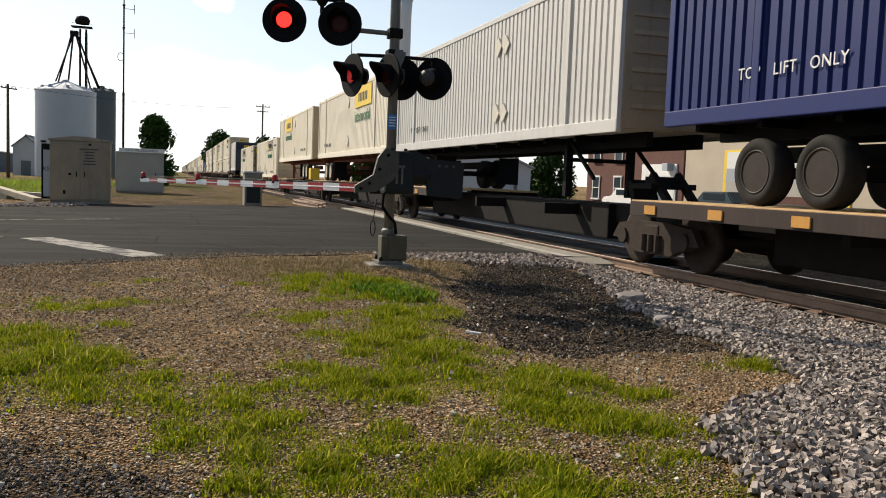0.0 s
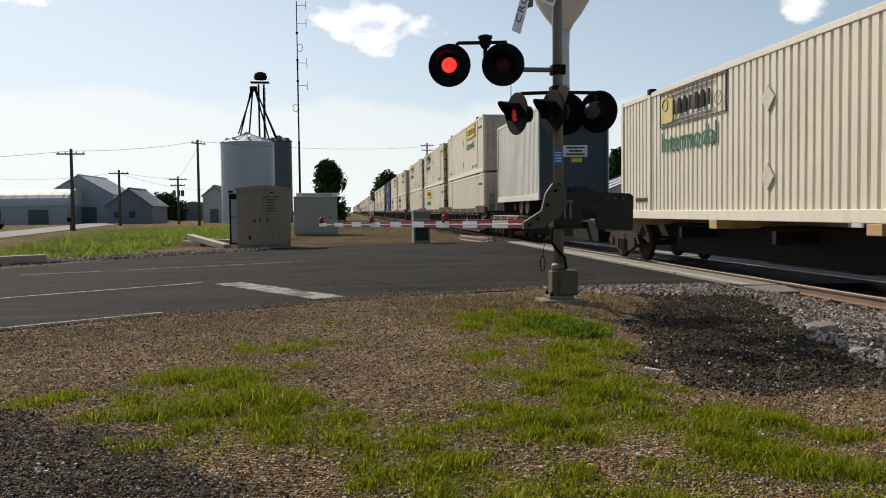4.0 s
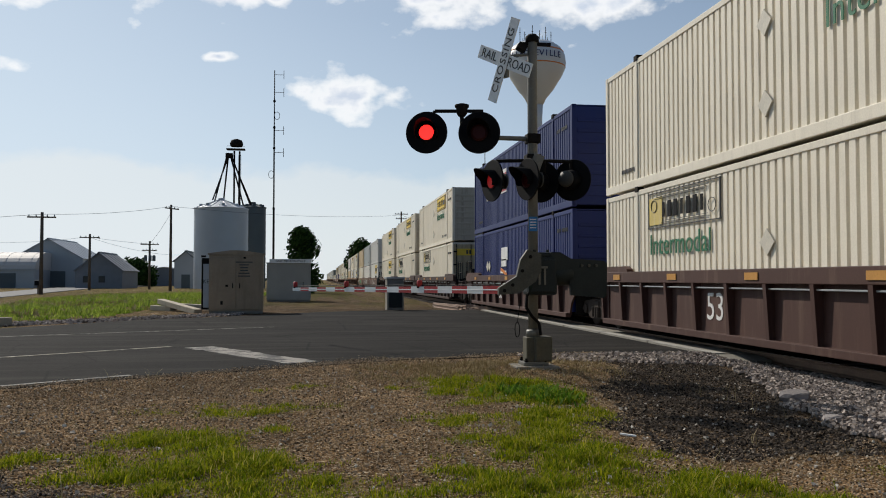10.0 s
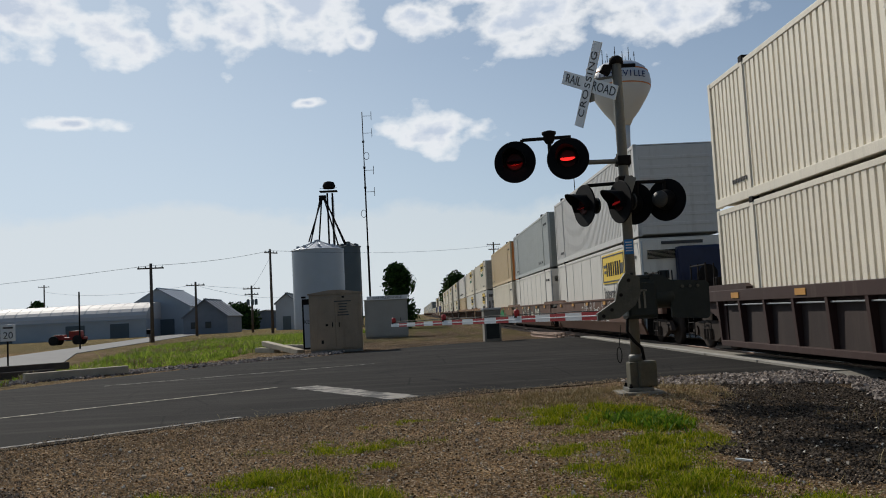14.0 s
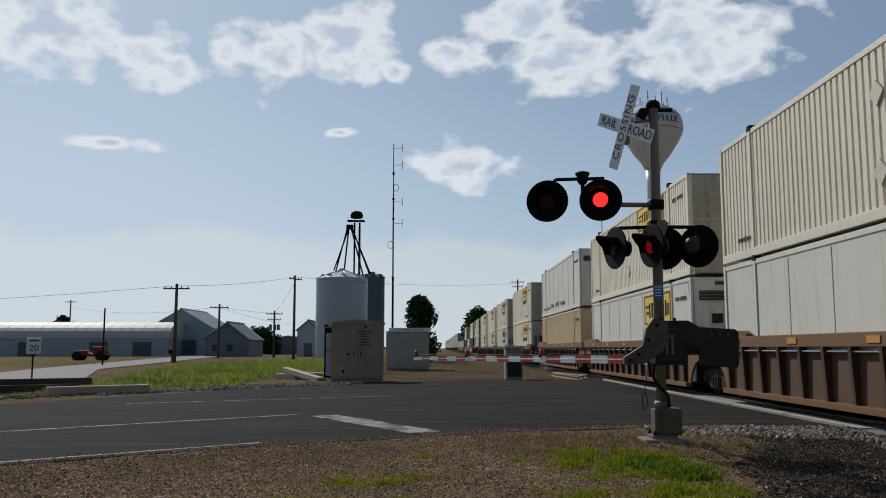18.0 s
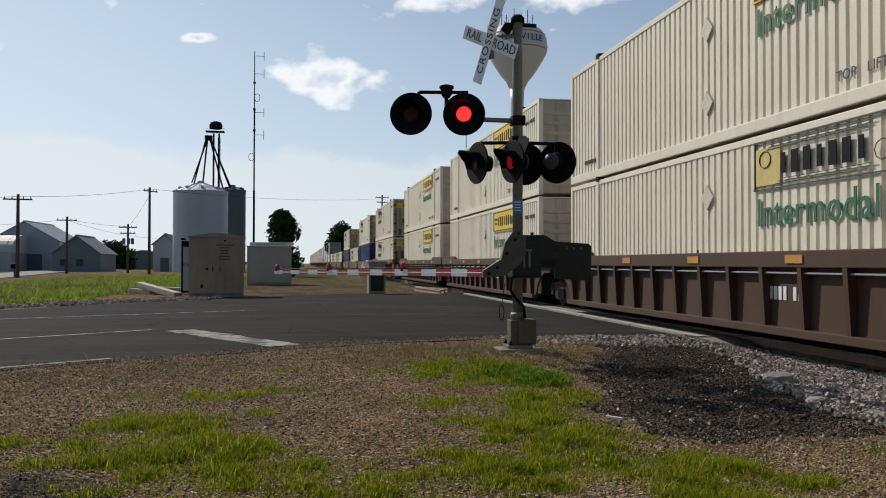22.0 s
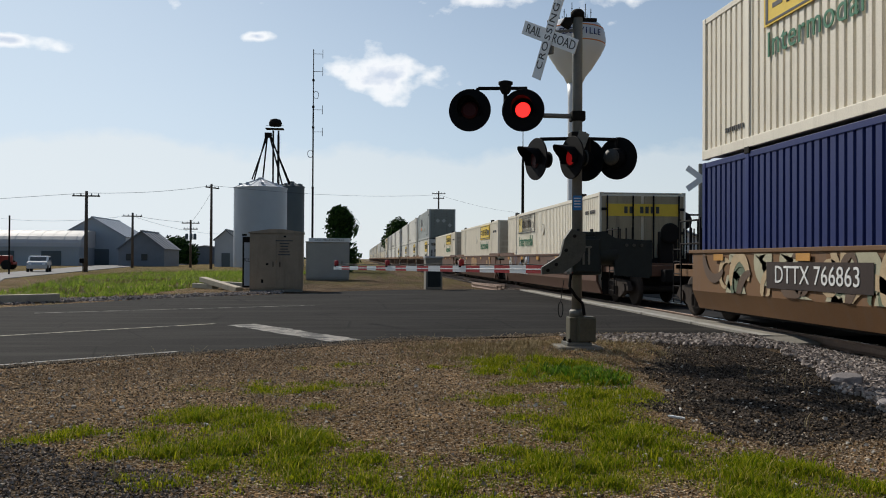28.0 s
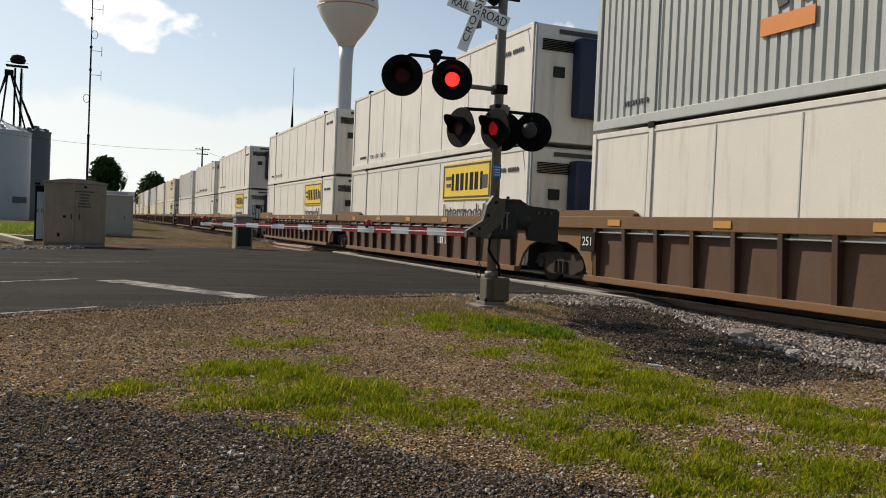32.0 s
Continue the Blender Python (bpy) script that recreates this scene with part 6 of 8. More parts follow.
def logo(c, y, z, w, h, style):
    """A company panel drawn as plain coloured shapes, with the word Intermodal beneath."""
    x = -CW / 2 - 0.012
    if style in ("yellow", "smallyellow"):
        p = part("logo_panel", shared("logo_panel|%g|%g" % (w, h), lambda: box((0, 0, 0, 0.02, w, h)), M_YELLOW), None, c, "yellow company panel", at=Matrix.Translation((x, y, z)))
        part("logo_border", shared("logo_border|%g|%g" % (w, h), lambda: box((-0.012, 0, h * 0.43, 0.01, w * 0.96, h * 0.05), (-0.012, 0, -h * 0.43, 0.01, w * 0.96, h * 0.05), (-0.012, w * 0.47, 0, 0.01, w * 0.025, h * 0.9), (-0.012, -w * 0.47, 0, 0.01, w * 0.025, h * 0.9)), M_TEXT), None, p)
        part("company_name", shared("logo_bars|%g|%g" % (w, h), lambda: box(*[(-0.012, w * (0.27 - 0.098 * k), -0.02, 0.01, w * (0.066 if k % 3 else 0.045), h * 0.46) for k in range(7)]), M_BLACK), None, p, "dark bars for the company name")
        part("logo_scroll", shared("logo_scroll|%g|%g" % (w, h), lambda: box((-0.012, w * 0.36, 0.1 * h, 0.01, w * 0.14, h * 0.10), (-0.012, w * 0.36, -0.1 * h, 0.01, w * 0.10, h * 0.10), (-0.012, -w * 0.37, -0.05 * h, 0.01, w * 0.13, h * 0.34)), M_TEXT), None, p)
    elif style == "outline":
        fr = lambda: box((0, 0, h * 0.48, 0.02, w, h * 0.025), (0, 0, -h * 0.48, 0.02, w, h * 0.025), (0, w * 0.49, 0, 0.02, w * 0.010, h), (0, -w * 0.49, 0, 0.02, w * 0.010, h))
        p = part("logo_outline", shared("logo_outline|%g|%g" % (w, h), fr, M_TEXT), None, c, "thin dark frame of the company panel", at=Matrix.Translation((x, y, z)))
        lines = lambda: box(*[(-0.006, 0.02 * w * k, h * (0.40 - 0.045 * k), 0.012, w * 0.70, h * 0.009) for k in range(3)], *[(-0.006, -0.02 * w * k, -h * (0.40 - 0.045 * k), 0.012, w * 0.62, h * 0.009) for k in range(3)])
        part("scroll_linework", shared("logo_lines|%g|%g" % (w, h), lines, M_TEXT), None, p, "fine scroll lines")
        part("company_name", shared("logo_bars|%g|%g" % (w, h), lambda: box(*[(-0.012, w * (0.25 - 0.088 * k), -0.01, 0.01, w * (0.052 if k % 3 else 0.032), h * (0.44 if k % 3 else 0.40)) for k in range(7)]), M_BLACK), None, p, "dark bars for the company name")
        part("logo_scroll", shared("logo_scroll|o%g|%g" % (w, h), lambda: rods(*[((-0.01, w * 0.40 * q + 0.16 * math.cos(a), q * h * 0.12 + 0.13 * math.sin(a)), (-0.01, w * 0.40 * q + 0.16 * math.cos(a + 0.7), q * h * 0.12 + 0.13 * math.sin(a + 0.7)), 0.008) for q in (-1, 1) for a in [i * 0.7 for i in range(9)]], n=4), M_TEXT), None, p, "curled scroll ends")
        part("logo_patch", shared("logo_patch|%g" % w, lambda: box((0.004, w * 0.38, -0.02, 0.012, w * 0.20, h * 0.75)), M_YWORN), None, p, "worn yellow patch")
    if style != "none":
        t = text_mesh("Intermodal", 0.62, M_GREEN if style != "smallyellow" else M_TEXT, 0.006, 1.05)
        part("lettering", t, None, c, "green word Intermodal" if style != "smallyellow" else "dark word Intermodal", at=Matrix.Translation((x - 0.004, y + 0.15, z - h * 0.5 - 0.36)) @ pose(0, 0, 0, 0, 0, -90))


def diamonds(c, ys, zs):
    me = shared("placard|", lambda: box((0, 0, 0, 0.03, 0.31, 0.31, (45, 0, 0))), M_PLACARD)
    for y in ys:
        for z in zs:
            part("placard_holder", me, None, c, "pale diamond placard holder", at=Matrix.Translation((-CW / 2 - 0.01, y, z)))


def container(kind, style, variant=0):
    """A 53-foot box, its far end at y = 0 and its near end at -L53; ribbed or smooth sides, door or plain nose end."""
    paint = {"cream": M_CREAM, "white": M_WHITE, "blue": M_BLUE, "grey": M_GREYC, "tan": M_TAN, "reefer": M_WHITE, "silver": M_SILVER, "orange": M_CARORANGE}[kind]
    name = {"reefer": "refrigerated_container"}.get(kind, "shipping_container")
    lab = {"cream": "cream ribbed 53-foot container with worn paint", "white": "white ribbed 53-foot container", "blue": "deep blue ribbed 53-foot container", "grey": "grey ribbed 53-foot container",
           "tan": "tan ribbed container with faded paint", "reefer": "white smooth-sided refrigerated container with dark cooling unit", "silver": "pale grey ribbed container", "orange": "container with a faded orange end"}[kind]
    c = thing(name, lab, "container", group="containers on the train")
    smooth_side = kind == "reefer"
    if smooth_side:
        part("body", shared("body|smooth", lambda: box((0, -L53 / 2, CH / 2, CW - 0.03, L53 - 0.1, CH - 0.1), bevel=0.02), M_WHITE), None, c, "smooth white side walls")
        for k in range(1, 8):
            part("seam", shared("seam|", lambda: box((-CW / 2 + 0.012, 0, CH / 2, 0.012, 0.03, CH - 0.3)), M_GREYC), None, c, at=Matrix.Translation((0, -k * L53 / 8, 0)))
    else:
        part("body", shared("body|" + paint.name, lambda: ribbed_body(L53, CH), paint), None, c, "vertically ribbed side walls")
        part("inner_shell", shared("inner_shell|" + paint.name, lambda: box((0, -L53 / 2, CH / 2, CW - 0.16, L53 - 0.12, CH - 0.1)), paint), None, c)
    for sx in (-1, 1):
        part("top_rail", shared("top_rail|" + paint.name, lambda: box((0, -L53 / 2, CH - 0.06, 0.07, L53, 0.11), bevel=0.01), paint), None, c, at=Matrix.Translation((sx * (CW / 2 - 0.03), 0, 0)))
        part("bottom_rail", shared("bottom_rail|" + paint.name, lambda: box((0, -L53 / 2, 0.10, 0.09, L53, 0.19), bevel=0.012), paint), None, c, "deep bottom rail", at=Matrix.Translation((sx * (CW / 2 - 0.025), 0, 0)))
    part("roof", shared("roof|" + paint.name, lambda: box((0, -L53 / 2, CH - 0.02, CW - 0.1, L53 - 0.1, 0.03)), paint), None, c)
    for sx in (-1, 1):
        for y in (-0.07, -L53 + 0.07):
            part("corner_post", shared("corner_post|" + paint.name, lambda: box((0, 0, CH / 2, 0.13, 0.14, CH), bevel=0.012), paint), None, c, at=Matrix.Translation((sx * (CW / 2 - 0.05), y, 0)))
        for y in (-2.02, -L53 + 2.02):
            part("lifting_post", shared("lifting_post|" + paint.name, lambda: box((0, 0, CH / 2, 0.075, 0.13, CH), bevel=0.01), paint), None, c, "flat lifting post", at=Matrix.Translation((sx * (CW / 2 - 0.02), y, 0)))
            if sx < 0:
                part("casting", shared("casting|", lambda: box((0, 0, CH + 0.02, 0.16, 0.20, 0.13), bevel=0.02), M_DARKSTEEL), None, c, "dark corner casting", at=Matrix.Translation((sx * (CW / 2 - 0.05), y, 0)))
    # near end: doors with lock rods, or a plain ribbed nose, or the cooling unit
    y = -L53
    if smooth_side:
        part("nose", shared("nose|reefer", lambda: box((0, 0, CH / 2, CW - 0.06, 0.10, CH - 0.1), bevel=0.02), M_WHITE), None, c, at=Matrix.Translation((0, y - 0.02, 0)))
        u = part("cooling_unit", shared("cooling_unit|", lambda: box((0.45, -0.25, CH * 0.56, 1.4, 0.42, CH * 0.66), bevel=0.10), M_NAVYUNIT), None, c, "dark blue cooling unit", at=Matrix.Translation((0, y, 0)))
        part("grille", shared("grille|", lambda: box(*[(-0.65, -0.10, CH * 0.86 - 0.04 * k, 0.9, 0.05, 0.02) for k in range(7)]), M_BLACK), None, u)
        part("gauge_box", shared("gauge_box|", lambda: box((-0.62, -0.10, CH * 0.60, 0.30, 0.05, 0.26), bevel=0.01), M_MECH), None, u)
        part("corner_bracing", shared("corner_bracing|", lambda: rods(((-CW / 2 + 0.02, -0.10, 0.1), (-CW / 2 + 0.02, -0.10, CH - 0.1), 0.03), ((-CW / 2 + 0.02, 0.35, 0.1), (-CW / 2 + 0.02, -0.1, CH * 0.5), 0.02), ((-CW / 2 + 0.02, 0.35, CH - 0.1), (-CW / 2 + 0.02, -0.1, CH * 0.5), 0.02), n=6), M_GALV), None, c, at=Matrix.Translation((0, y, 0)))
        part("name_bar", shared("name_bar|", lambda: box((0.0, -0.10, CH - 0.18, 1.3, 0.03, 0.10)), M_TEXT), None, u)
    elif variant == 1:
        for sgn in (-1, 1):
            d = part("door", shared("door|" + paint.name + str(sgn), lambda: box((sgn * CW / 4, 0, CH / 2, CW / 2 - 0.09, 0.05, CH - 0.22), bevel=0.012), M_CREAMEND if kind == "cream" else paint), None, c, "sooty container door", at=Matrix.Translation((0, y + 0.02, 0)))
            for q in (0.12, 0.42):
                part("lock_rod", shared("lock_rod|%g" % (sgn * q), lambda: rods(((sgn * CW * q, -0.07, 0.1), (sgn * CW * q, -0.07, CH - 0.1), 0.024), n=6), M_DARKSTEEL), None, d)
            for q, zz, hh in ((0.30, 0.35, 0.5), (0.20, 1.2, 0.35)):
                part("rust_stain", shared("rust_stain|%g%d" % (q, sgn), lambda: box((sgn * CW * q, -0.027, zz, 0.16, 0.004, hh)), M_RUSTMARK), None, d, "rusty stain")
            for hz in (0.35, 1.0, 1.7, 2.4):
                part("hinge", shared("hinge|%d%g" % (sgn, hz), lambda: box((sgn * (CW / 2 - 0.12), -0.04, hz, 0.16, 0.05, 0.08), bevel=0.008), M_DARKSTEEL), None, d)
            part("lock_handle", shared("lock_handle|%d" % sgn, lambda: box((sgn * CW * 0.20, -0.085, 0.95, 0.44, 0.03, 0.05), bevel=0.006), M_DARKSTEEL), None, d)
        part("door_panel", shared("door_panel|", lambda: box((0, -0.032, CH * 0.82, CW - 0.36, 0.012, 0.36)), M_YELLOW), None, c, "faded yellow company strip", at=Matrix.Translation((0, y + 0.02, 0)))
        part("company_name", shared("door_name|", lambda: box(*[(-0.52 + 0.16 * k, -0.042, CH * 0.82, 0.10, 0.01, 0.2) for k in range(7) if k != 2]), M_TEXT), None, c, "dark bars for the company name", at=Matrix.Translation((0, y + 0.02, 0)))
    else:
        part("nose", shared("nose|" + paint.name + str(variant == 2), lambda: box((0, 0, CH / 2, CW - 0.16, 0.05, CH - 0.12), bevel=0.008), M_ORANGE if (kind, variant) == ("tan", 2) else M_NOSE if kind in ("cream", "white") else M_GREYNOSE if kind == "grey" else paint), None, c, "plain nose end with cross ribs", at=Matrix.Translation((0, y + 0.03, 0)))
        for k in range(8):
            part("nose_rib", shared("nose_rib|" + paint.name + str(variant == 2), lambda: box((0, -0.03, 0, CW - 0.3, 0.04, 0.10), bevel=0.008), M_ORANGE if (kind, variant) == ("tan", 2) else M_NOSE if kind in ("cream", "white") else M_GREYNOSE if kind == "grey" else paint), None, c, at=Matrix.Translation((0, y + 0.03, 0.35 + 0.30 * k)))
        if kind == "grey":
            for px in (-0.45, 0.15, 0.75):
                part("placard_holder", shared("nose_placard|", lambda: box((0, 0, 0, 0.30, 0.03, 0.30, (0, 45, 0))), M_GREYC), None, c, "diamond placard holder", at=Matrix.Translation((px, y - 0.03, 1.75 if px < 0.5 else 1.3)))
        elif style not in ("none", "flag", "blue"):
            part("nose_panel", shared("nose_panel|", lambda: box((0.45, -0.045, CH * 0.86, 0.95, 0.03, 0.30)), M_YELLOW), None, c, "small yellow company panel", at=Matrix.Translation((0, y, 0)))
            part("nose_bars", shared("nose_bars|", lambda: box(*[(0.18 + 0.14 * k, -0.066, CH * 0.86, 0.09, 0.012, 0.16) for k in range(5)], *[(0.18 + 0.12 * k, -0.03, CH * 0.72, 0.08, 0.012, 0.10) for k in range(6)]), M_TEXT), None, c, at=Matrix.Translation((0, y, 0)))
    if style in ("yellow", "outline"):
        logo(c, -10.8 if variant != 1 else -4.36, 2.40, 3.35, 0.76, style)
        diamonds(c, (-7.58,), (2.05, 0.75) if kind == "cream" else ())
    elif style == "low":
        logo(c, -4.36, 2.36, 3.35, 0.76, "outline" if kind == "cream" else "yellow")
        diamonds(c, (-7.58,), (1.5,))
    elif style == "smallyellow":
        logo(c, -11.49, 2.17, 3.34, 1.05, "smallyellow")
    elif style == "blue":
        diamonds(c, (-3.0, -3.42), (1.45,))
        part("mark", shared("mark|b", lambda: box((0, 0, 0.0, 0.02, 0.9, 0.28), (0, -0.1, 0.34, 0.02, 1.1, 0.5), (0, 0.1, -0.35, 0.02, 1.0, 0.1)), M_WTEXT), None, c, "white company mark", at=Matrix.Translation((-CW / 2 - 0.01, -6.2, 1.55)))
        part("mark_stroke", shared("mark_stroke|b", lambda: box((0, 0, -0.25, 0.02, 1.1, 0.12, (12, 0, 0))), M_ORANGE), None, c, "orange stroke", at=Matrix.Translation((-CW / 2 - 0.016, -6.2, 1.45)))
    elif style == "flag":
        diamonds(c, (-3.0, -3.42), (1.45,))
        part("flag", shared("flag|", lambda: box((0, 0, 0, 0.02, 1.0, 0.9)), M_WTEXT), None, c, "pale painted flag", at=Matrix.Translation((-CW / 2 - 0.01, -6.2, 1.75)))
        part("flag_stripe", shared("flag_stripe|", lambda: box(*[(-0.012, 0, -0.35 + 0.2 * k, 0.01, 1.0, 0.09) for k in range(4)]), M_REDSTRIPE), None, c, at=Matrix.Translation((-CW / 2 - 0.012, -6.2, 1.75)))
    elif style == "abf":
        part("mark", shared("mark|a", lambda: box((0, 0.2, 0.2, 0.02, 1.6, 0.16, (8, 0, 0)), (0, 0.5, -0.05, 0.02, 0.2, 0.8, (-15, 0, 0)), (0, 0.0, -0.05, 0.02, 0.2, 0.8, (-15, 0, 0)), (0, -0.5, 0.0, 0.02, 0.2, 0.8, (-15, 0, 0))), M_TEXT), None, c, "dark company mark", at=Matrix.Translation((-CW / 2 - 0.01, -5.6, 1.9)))
        part("mark_stroke", shared("mark_stroke|a", lambda: box((0, 0, 0, 0.02, 1.1, 0.28)), M_ORANGE), None, c, "orange stroke", at=Matrix.Translation((-CW / 2 - 0.016, -5.3, 1.2)))
        diamonds(c, (-8.6, -9.15), (1.0,))
    if style == "outline" and variant == 0:
        def chips():
            rnd = random.Random(31)
            bm = bmesh.new()
            for k in range(34):
                yy = -L53 * 0.06 - rnd.random() * L53 * 0.52
                zz = 0.30 + abs(rnd.gauss(0, 0.22)) * rnd.choice((0.4, 1.0, 2.0))
                boxes(bm, (0, round((yy + 0.02) / 0.222) * 0.222 - 0.06, zz, 0.006, rnd.uniform(0.05, 0.13), rnd.uniform(0.08, 0.34)))
            return bm
        cp = part("rust_chips", shared("rust_chips|", chips, M_CHIP), None, c, "patches where the paint has flaked to dark rust", at=Matrix.Translation((-CW / 2 + 0.010, 0, 0)))
        cp["kind"] = "stuff"
    if kind in ("cream", "white", "grey", "reefer"):
        for word, off in (("TOP", 0.0), ("LIFT", -0.62), ("ONLY", -1.30)):
            if "word" + word not in SHARED:
                SHARED["word" + word] = text_mesh(word, 0.20, M_TEXT, 0.003, 1.1)
            part("lettering", SHARED["word" + word], None, c, "stencilled word", at=Matrix.Translation((-CW / 2 - 0.006, (-L53 + 3.75 if kind != "reefer" else -2.55) + off, 0.42)) @ pose(0, 0, 0, 0, 0, -90))
    if (kind, variant) == ("reefer", 1):
        for word, off in (("30 Pallets", 0.0), ('(48"X40")', -1.95), ("Refrigerated", -4.1)):
            part("lettering", text_mesh(word, 0.36, M_TEXT, 0.003), None, c, "dark stencilled words", at=Matrix.Translation((-CW / 2 - 0.006, -5.2 + off, 0.50)) @ pose(0, 0, 0, 0, 0, -90))
    # small stencilled codes as plain bars
    tagged(part("stencil_code", shared("stencil_code|", lambda: box(*[(0, -11.0 - 0.10 * k, 0, 0.012, 0.05, 0.11) for k in range(11) if k != 4], *[(0, 1.5 - 0.09 * k, -1.9, 0.012, 0.05, 0.09) for k in range(9)]), M_TEXT), None, c, "dark stencilled code bars", at=Matrix.Translation((-CW / 2 - 0.004, -2.6, 2.35))), kind="stuff")
    return c


M_RUSTMARK = mat("rust_stain", (0.15, 0.075, 0.04), 0.8, var=0.4, scale=5)
M_PATCH = mat("tan_repaint", (0.33, 0.20, 0.095), 0.65, var=0.15, scale=2)
M_YWORN = mat("worn_yellow_paint", (0.62, 0.48, 0.16), 0.55, var=0.2, scale=3, streak=(0.66, 0.60, 0.46), streak_amount=0.8)
M_CHIP = mat("flaked_rust", (0.03, 0.018, 0.012), 0.8, var=0.3)
M_NAVYUNIT = mat("dark_blue_unit_paint", (0.018, 0.025, 0.06), 0.5, var=0.2)


def wheelset(parent, y):
    bm = bmesh.new()
    for sx in (-0.755, 0.755):
        prof = lathe([(0.10, -0.06), (0.40, -0.06), (0.455, -0.05), (0.455, 0.06), (0.38, 0.06), (0.34, 0.02), (0.16, 0.02), (0.10, 0.09)], 24)
        shifted(prof, pose(sx, 0, 0, 0, 90, 0))
        tmp = bpy.data.meshes.new("tmp"); prof.to_mesh(tmp); prof.free(); bm.from_mesh(tmp); bpy.data.meshes.remove(tmp)
    rod(bm, (-0.9, 0, 0), (0.9, 0, 0), 0.08)
    return bm


def truck(parent, y):
    """A two-axle freight truck under the body, centred at y."""
    t = part("truck", shared("truck|", lambda: box((0, 0, 0.55, 2.2, 0.36, 0.26), (0, 0, 0.74, 0.8, 0.5, 0.14), bevel=0.03), M_TRUCK), None, parent, "cast iron truck", at=Matrix.Translation((0, y, 0)))
    frame_out = [(-1.25, 0.42), (-1.05, 0.66), (-0.45, 0.72), (0.45, 0.72), (1.05, 0.66), (1.25, 0.42), (0.95, 0.40), (0.5, 0.22), (-0.5, 0.22), (-0.95, 0.40)]
    for sx in (-1.02, 1.02):
        f = part("side_frame", shared("side_frame|", lambda: extrude(frame_out, 0.12, "x"), M_TRUCK), None, t, at=Matrix.Translation((sx, 0, 0)))
        part("spring_pack", shared("spring_pack|", lambda: rods(*[((0.0, dy, 0.26), (0.0, dy, 0.52), 0.07) for dy in (-0.2, 0, 0.2)], n=10), M_TRUCK), None, f, "coil springs", at=Matrix.Translation((0.07 * (1 if sx > 0 else -1), 0, 0)))
        for dy in (-0.88, 0.88):
            part("bearing_cap", shared("bearing_cap|", lambda: rods(((-0.10, 0, 0.46), (0.10, 0, 0.46), 0.13), n=12), M_TRUCK), None, f, at=Matrix.Translation((0, dy, 0)))
    for dy in (-0.88, 0.88):
        part("wheelset", shared("wheelset|", lambda: wheelset(None, 0), M_TRUCK), None, t, at=Matrix.Translation((0, dy, 0.456)))
    return t


def coupler_end(u, y, sgn, paint):
    """Platform, end sill, brake gear, ladders and coupler at an outer end; sgn points outwards along y."""
    part("end_platform", shared("end_platform|" + paint.name, lambda: box((0, 0, 1.10, 2.5, 1.6, 0.12), (0, 0, 0.95, 1.0, 2.6, 0.30), (-1.18, 0, 1.02, 0.14, 1.9, 0.26), (1.18, 0, 1.02, 0.14, 1.9, 0.26), bevel=0.01), paint), None, u, "end platform", at=Matrix.Translation((0, y + sgn * 0.8, 0)))
    part("coupler", shared("coupler|", lambda: box((0, 0, 0.82, 0.28, 1.4, 0.26), (0, 0.62, 0.82, 0.42, 0.34, 0.34), bevel=0.03), M_DARKSTEEL), None, u, at=Matrix.Translation((0, y + sgn * 1.6, 0)) @ pose(0, 0, 0, 0, 0, 0 if sgn > 0 else 180))
    tagged(part("railing", shared("railing|", lambda: rods(*[((sx, dy, 1.1), (sx, dy, 2.15), 0.02) for sx in (-1.2, -0.8, 0.9, 1.2) for dy in (-0.55, 0.0, 0.55)], ((-1.2, -0.55, 2.1), (-1.2, 0.55, 2.1), 0.02), ((-1.2, -0.55, 1.6), (-1.2, 0.55, 1.6), 0.02), n=6), M_DARKSTEEL), None, u, "dark steel railing", at=Matrix.Translation((0, y + sgn * 0.9, 0))), kind="stuff")
    part("brake_stand", shared("brake_stand|", lambda: box((0.3, 0, 1.6, 0.5, 0.25, 0.9), (-0.4, 0.1, 1.5, 0.5, 0.3, 0.6), bevel=0.03), M_DARKSTEEL), None, u, "brake gear on the platform", at=Matrix.Translation((0, y + sgn * 1.2, 0)))
    part("brake_wheel", shared("brake_wheel|", lambda: lathe([(0.22, -0.02), (0.28, -0.02), (0.28, 0.02), (0.22, 0.02)], 20), M_DARKSTEEL), None, u, at=pose(0.3, y + sgn * 1.4, 2.0, 90, 0, 0))
    part("ladder", shared("ladder|", lambda: rods(*[((-1.33, -0.22, 0.4 + 0.27 * k), (-1.33, 0.22, 0.4 + 0.27 * k), 0.014) for k in range(5)], ((-1.33, -0.22, 0.3), (-1.33, -0.22, 1.6), 0.016), ((-1.33, 0.22, 0.3), (-1.33, 0.22, 1.6), 0.016), n=6), M_DARKSTEEL), None, u, at=Matrix.Translation((0, y + sgn * 1.3, 0)))
    truck(u, y + sgn * 0.75)


SILL = 1.40


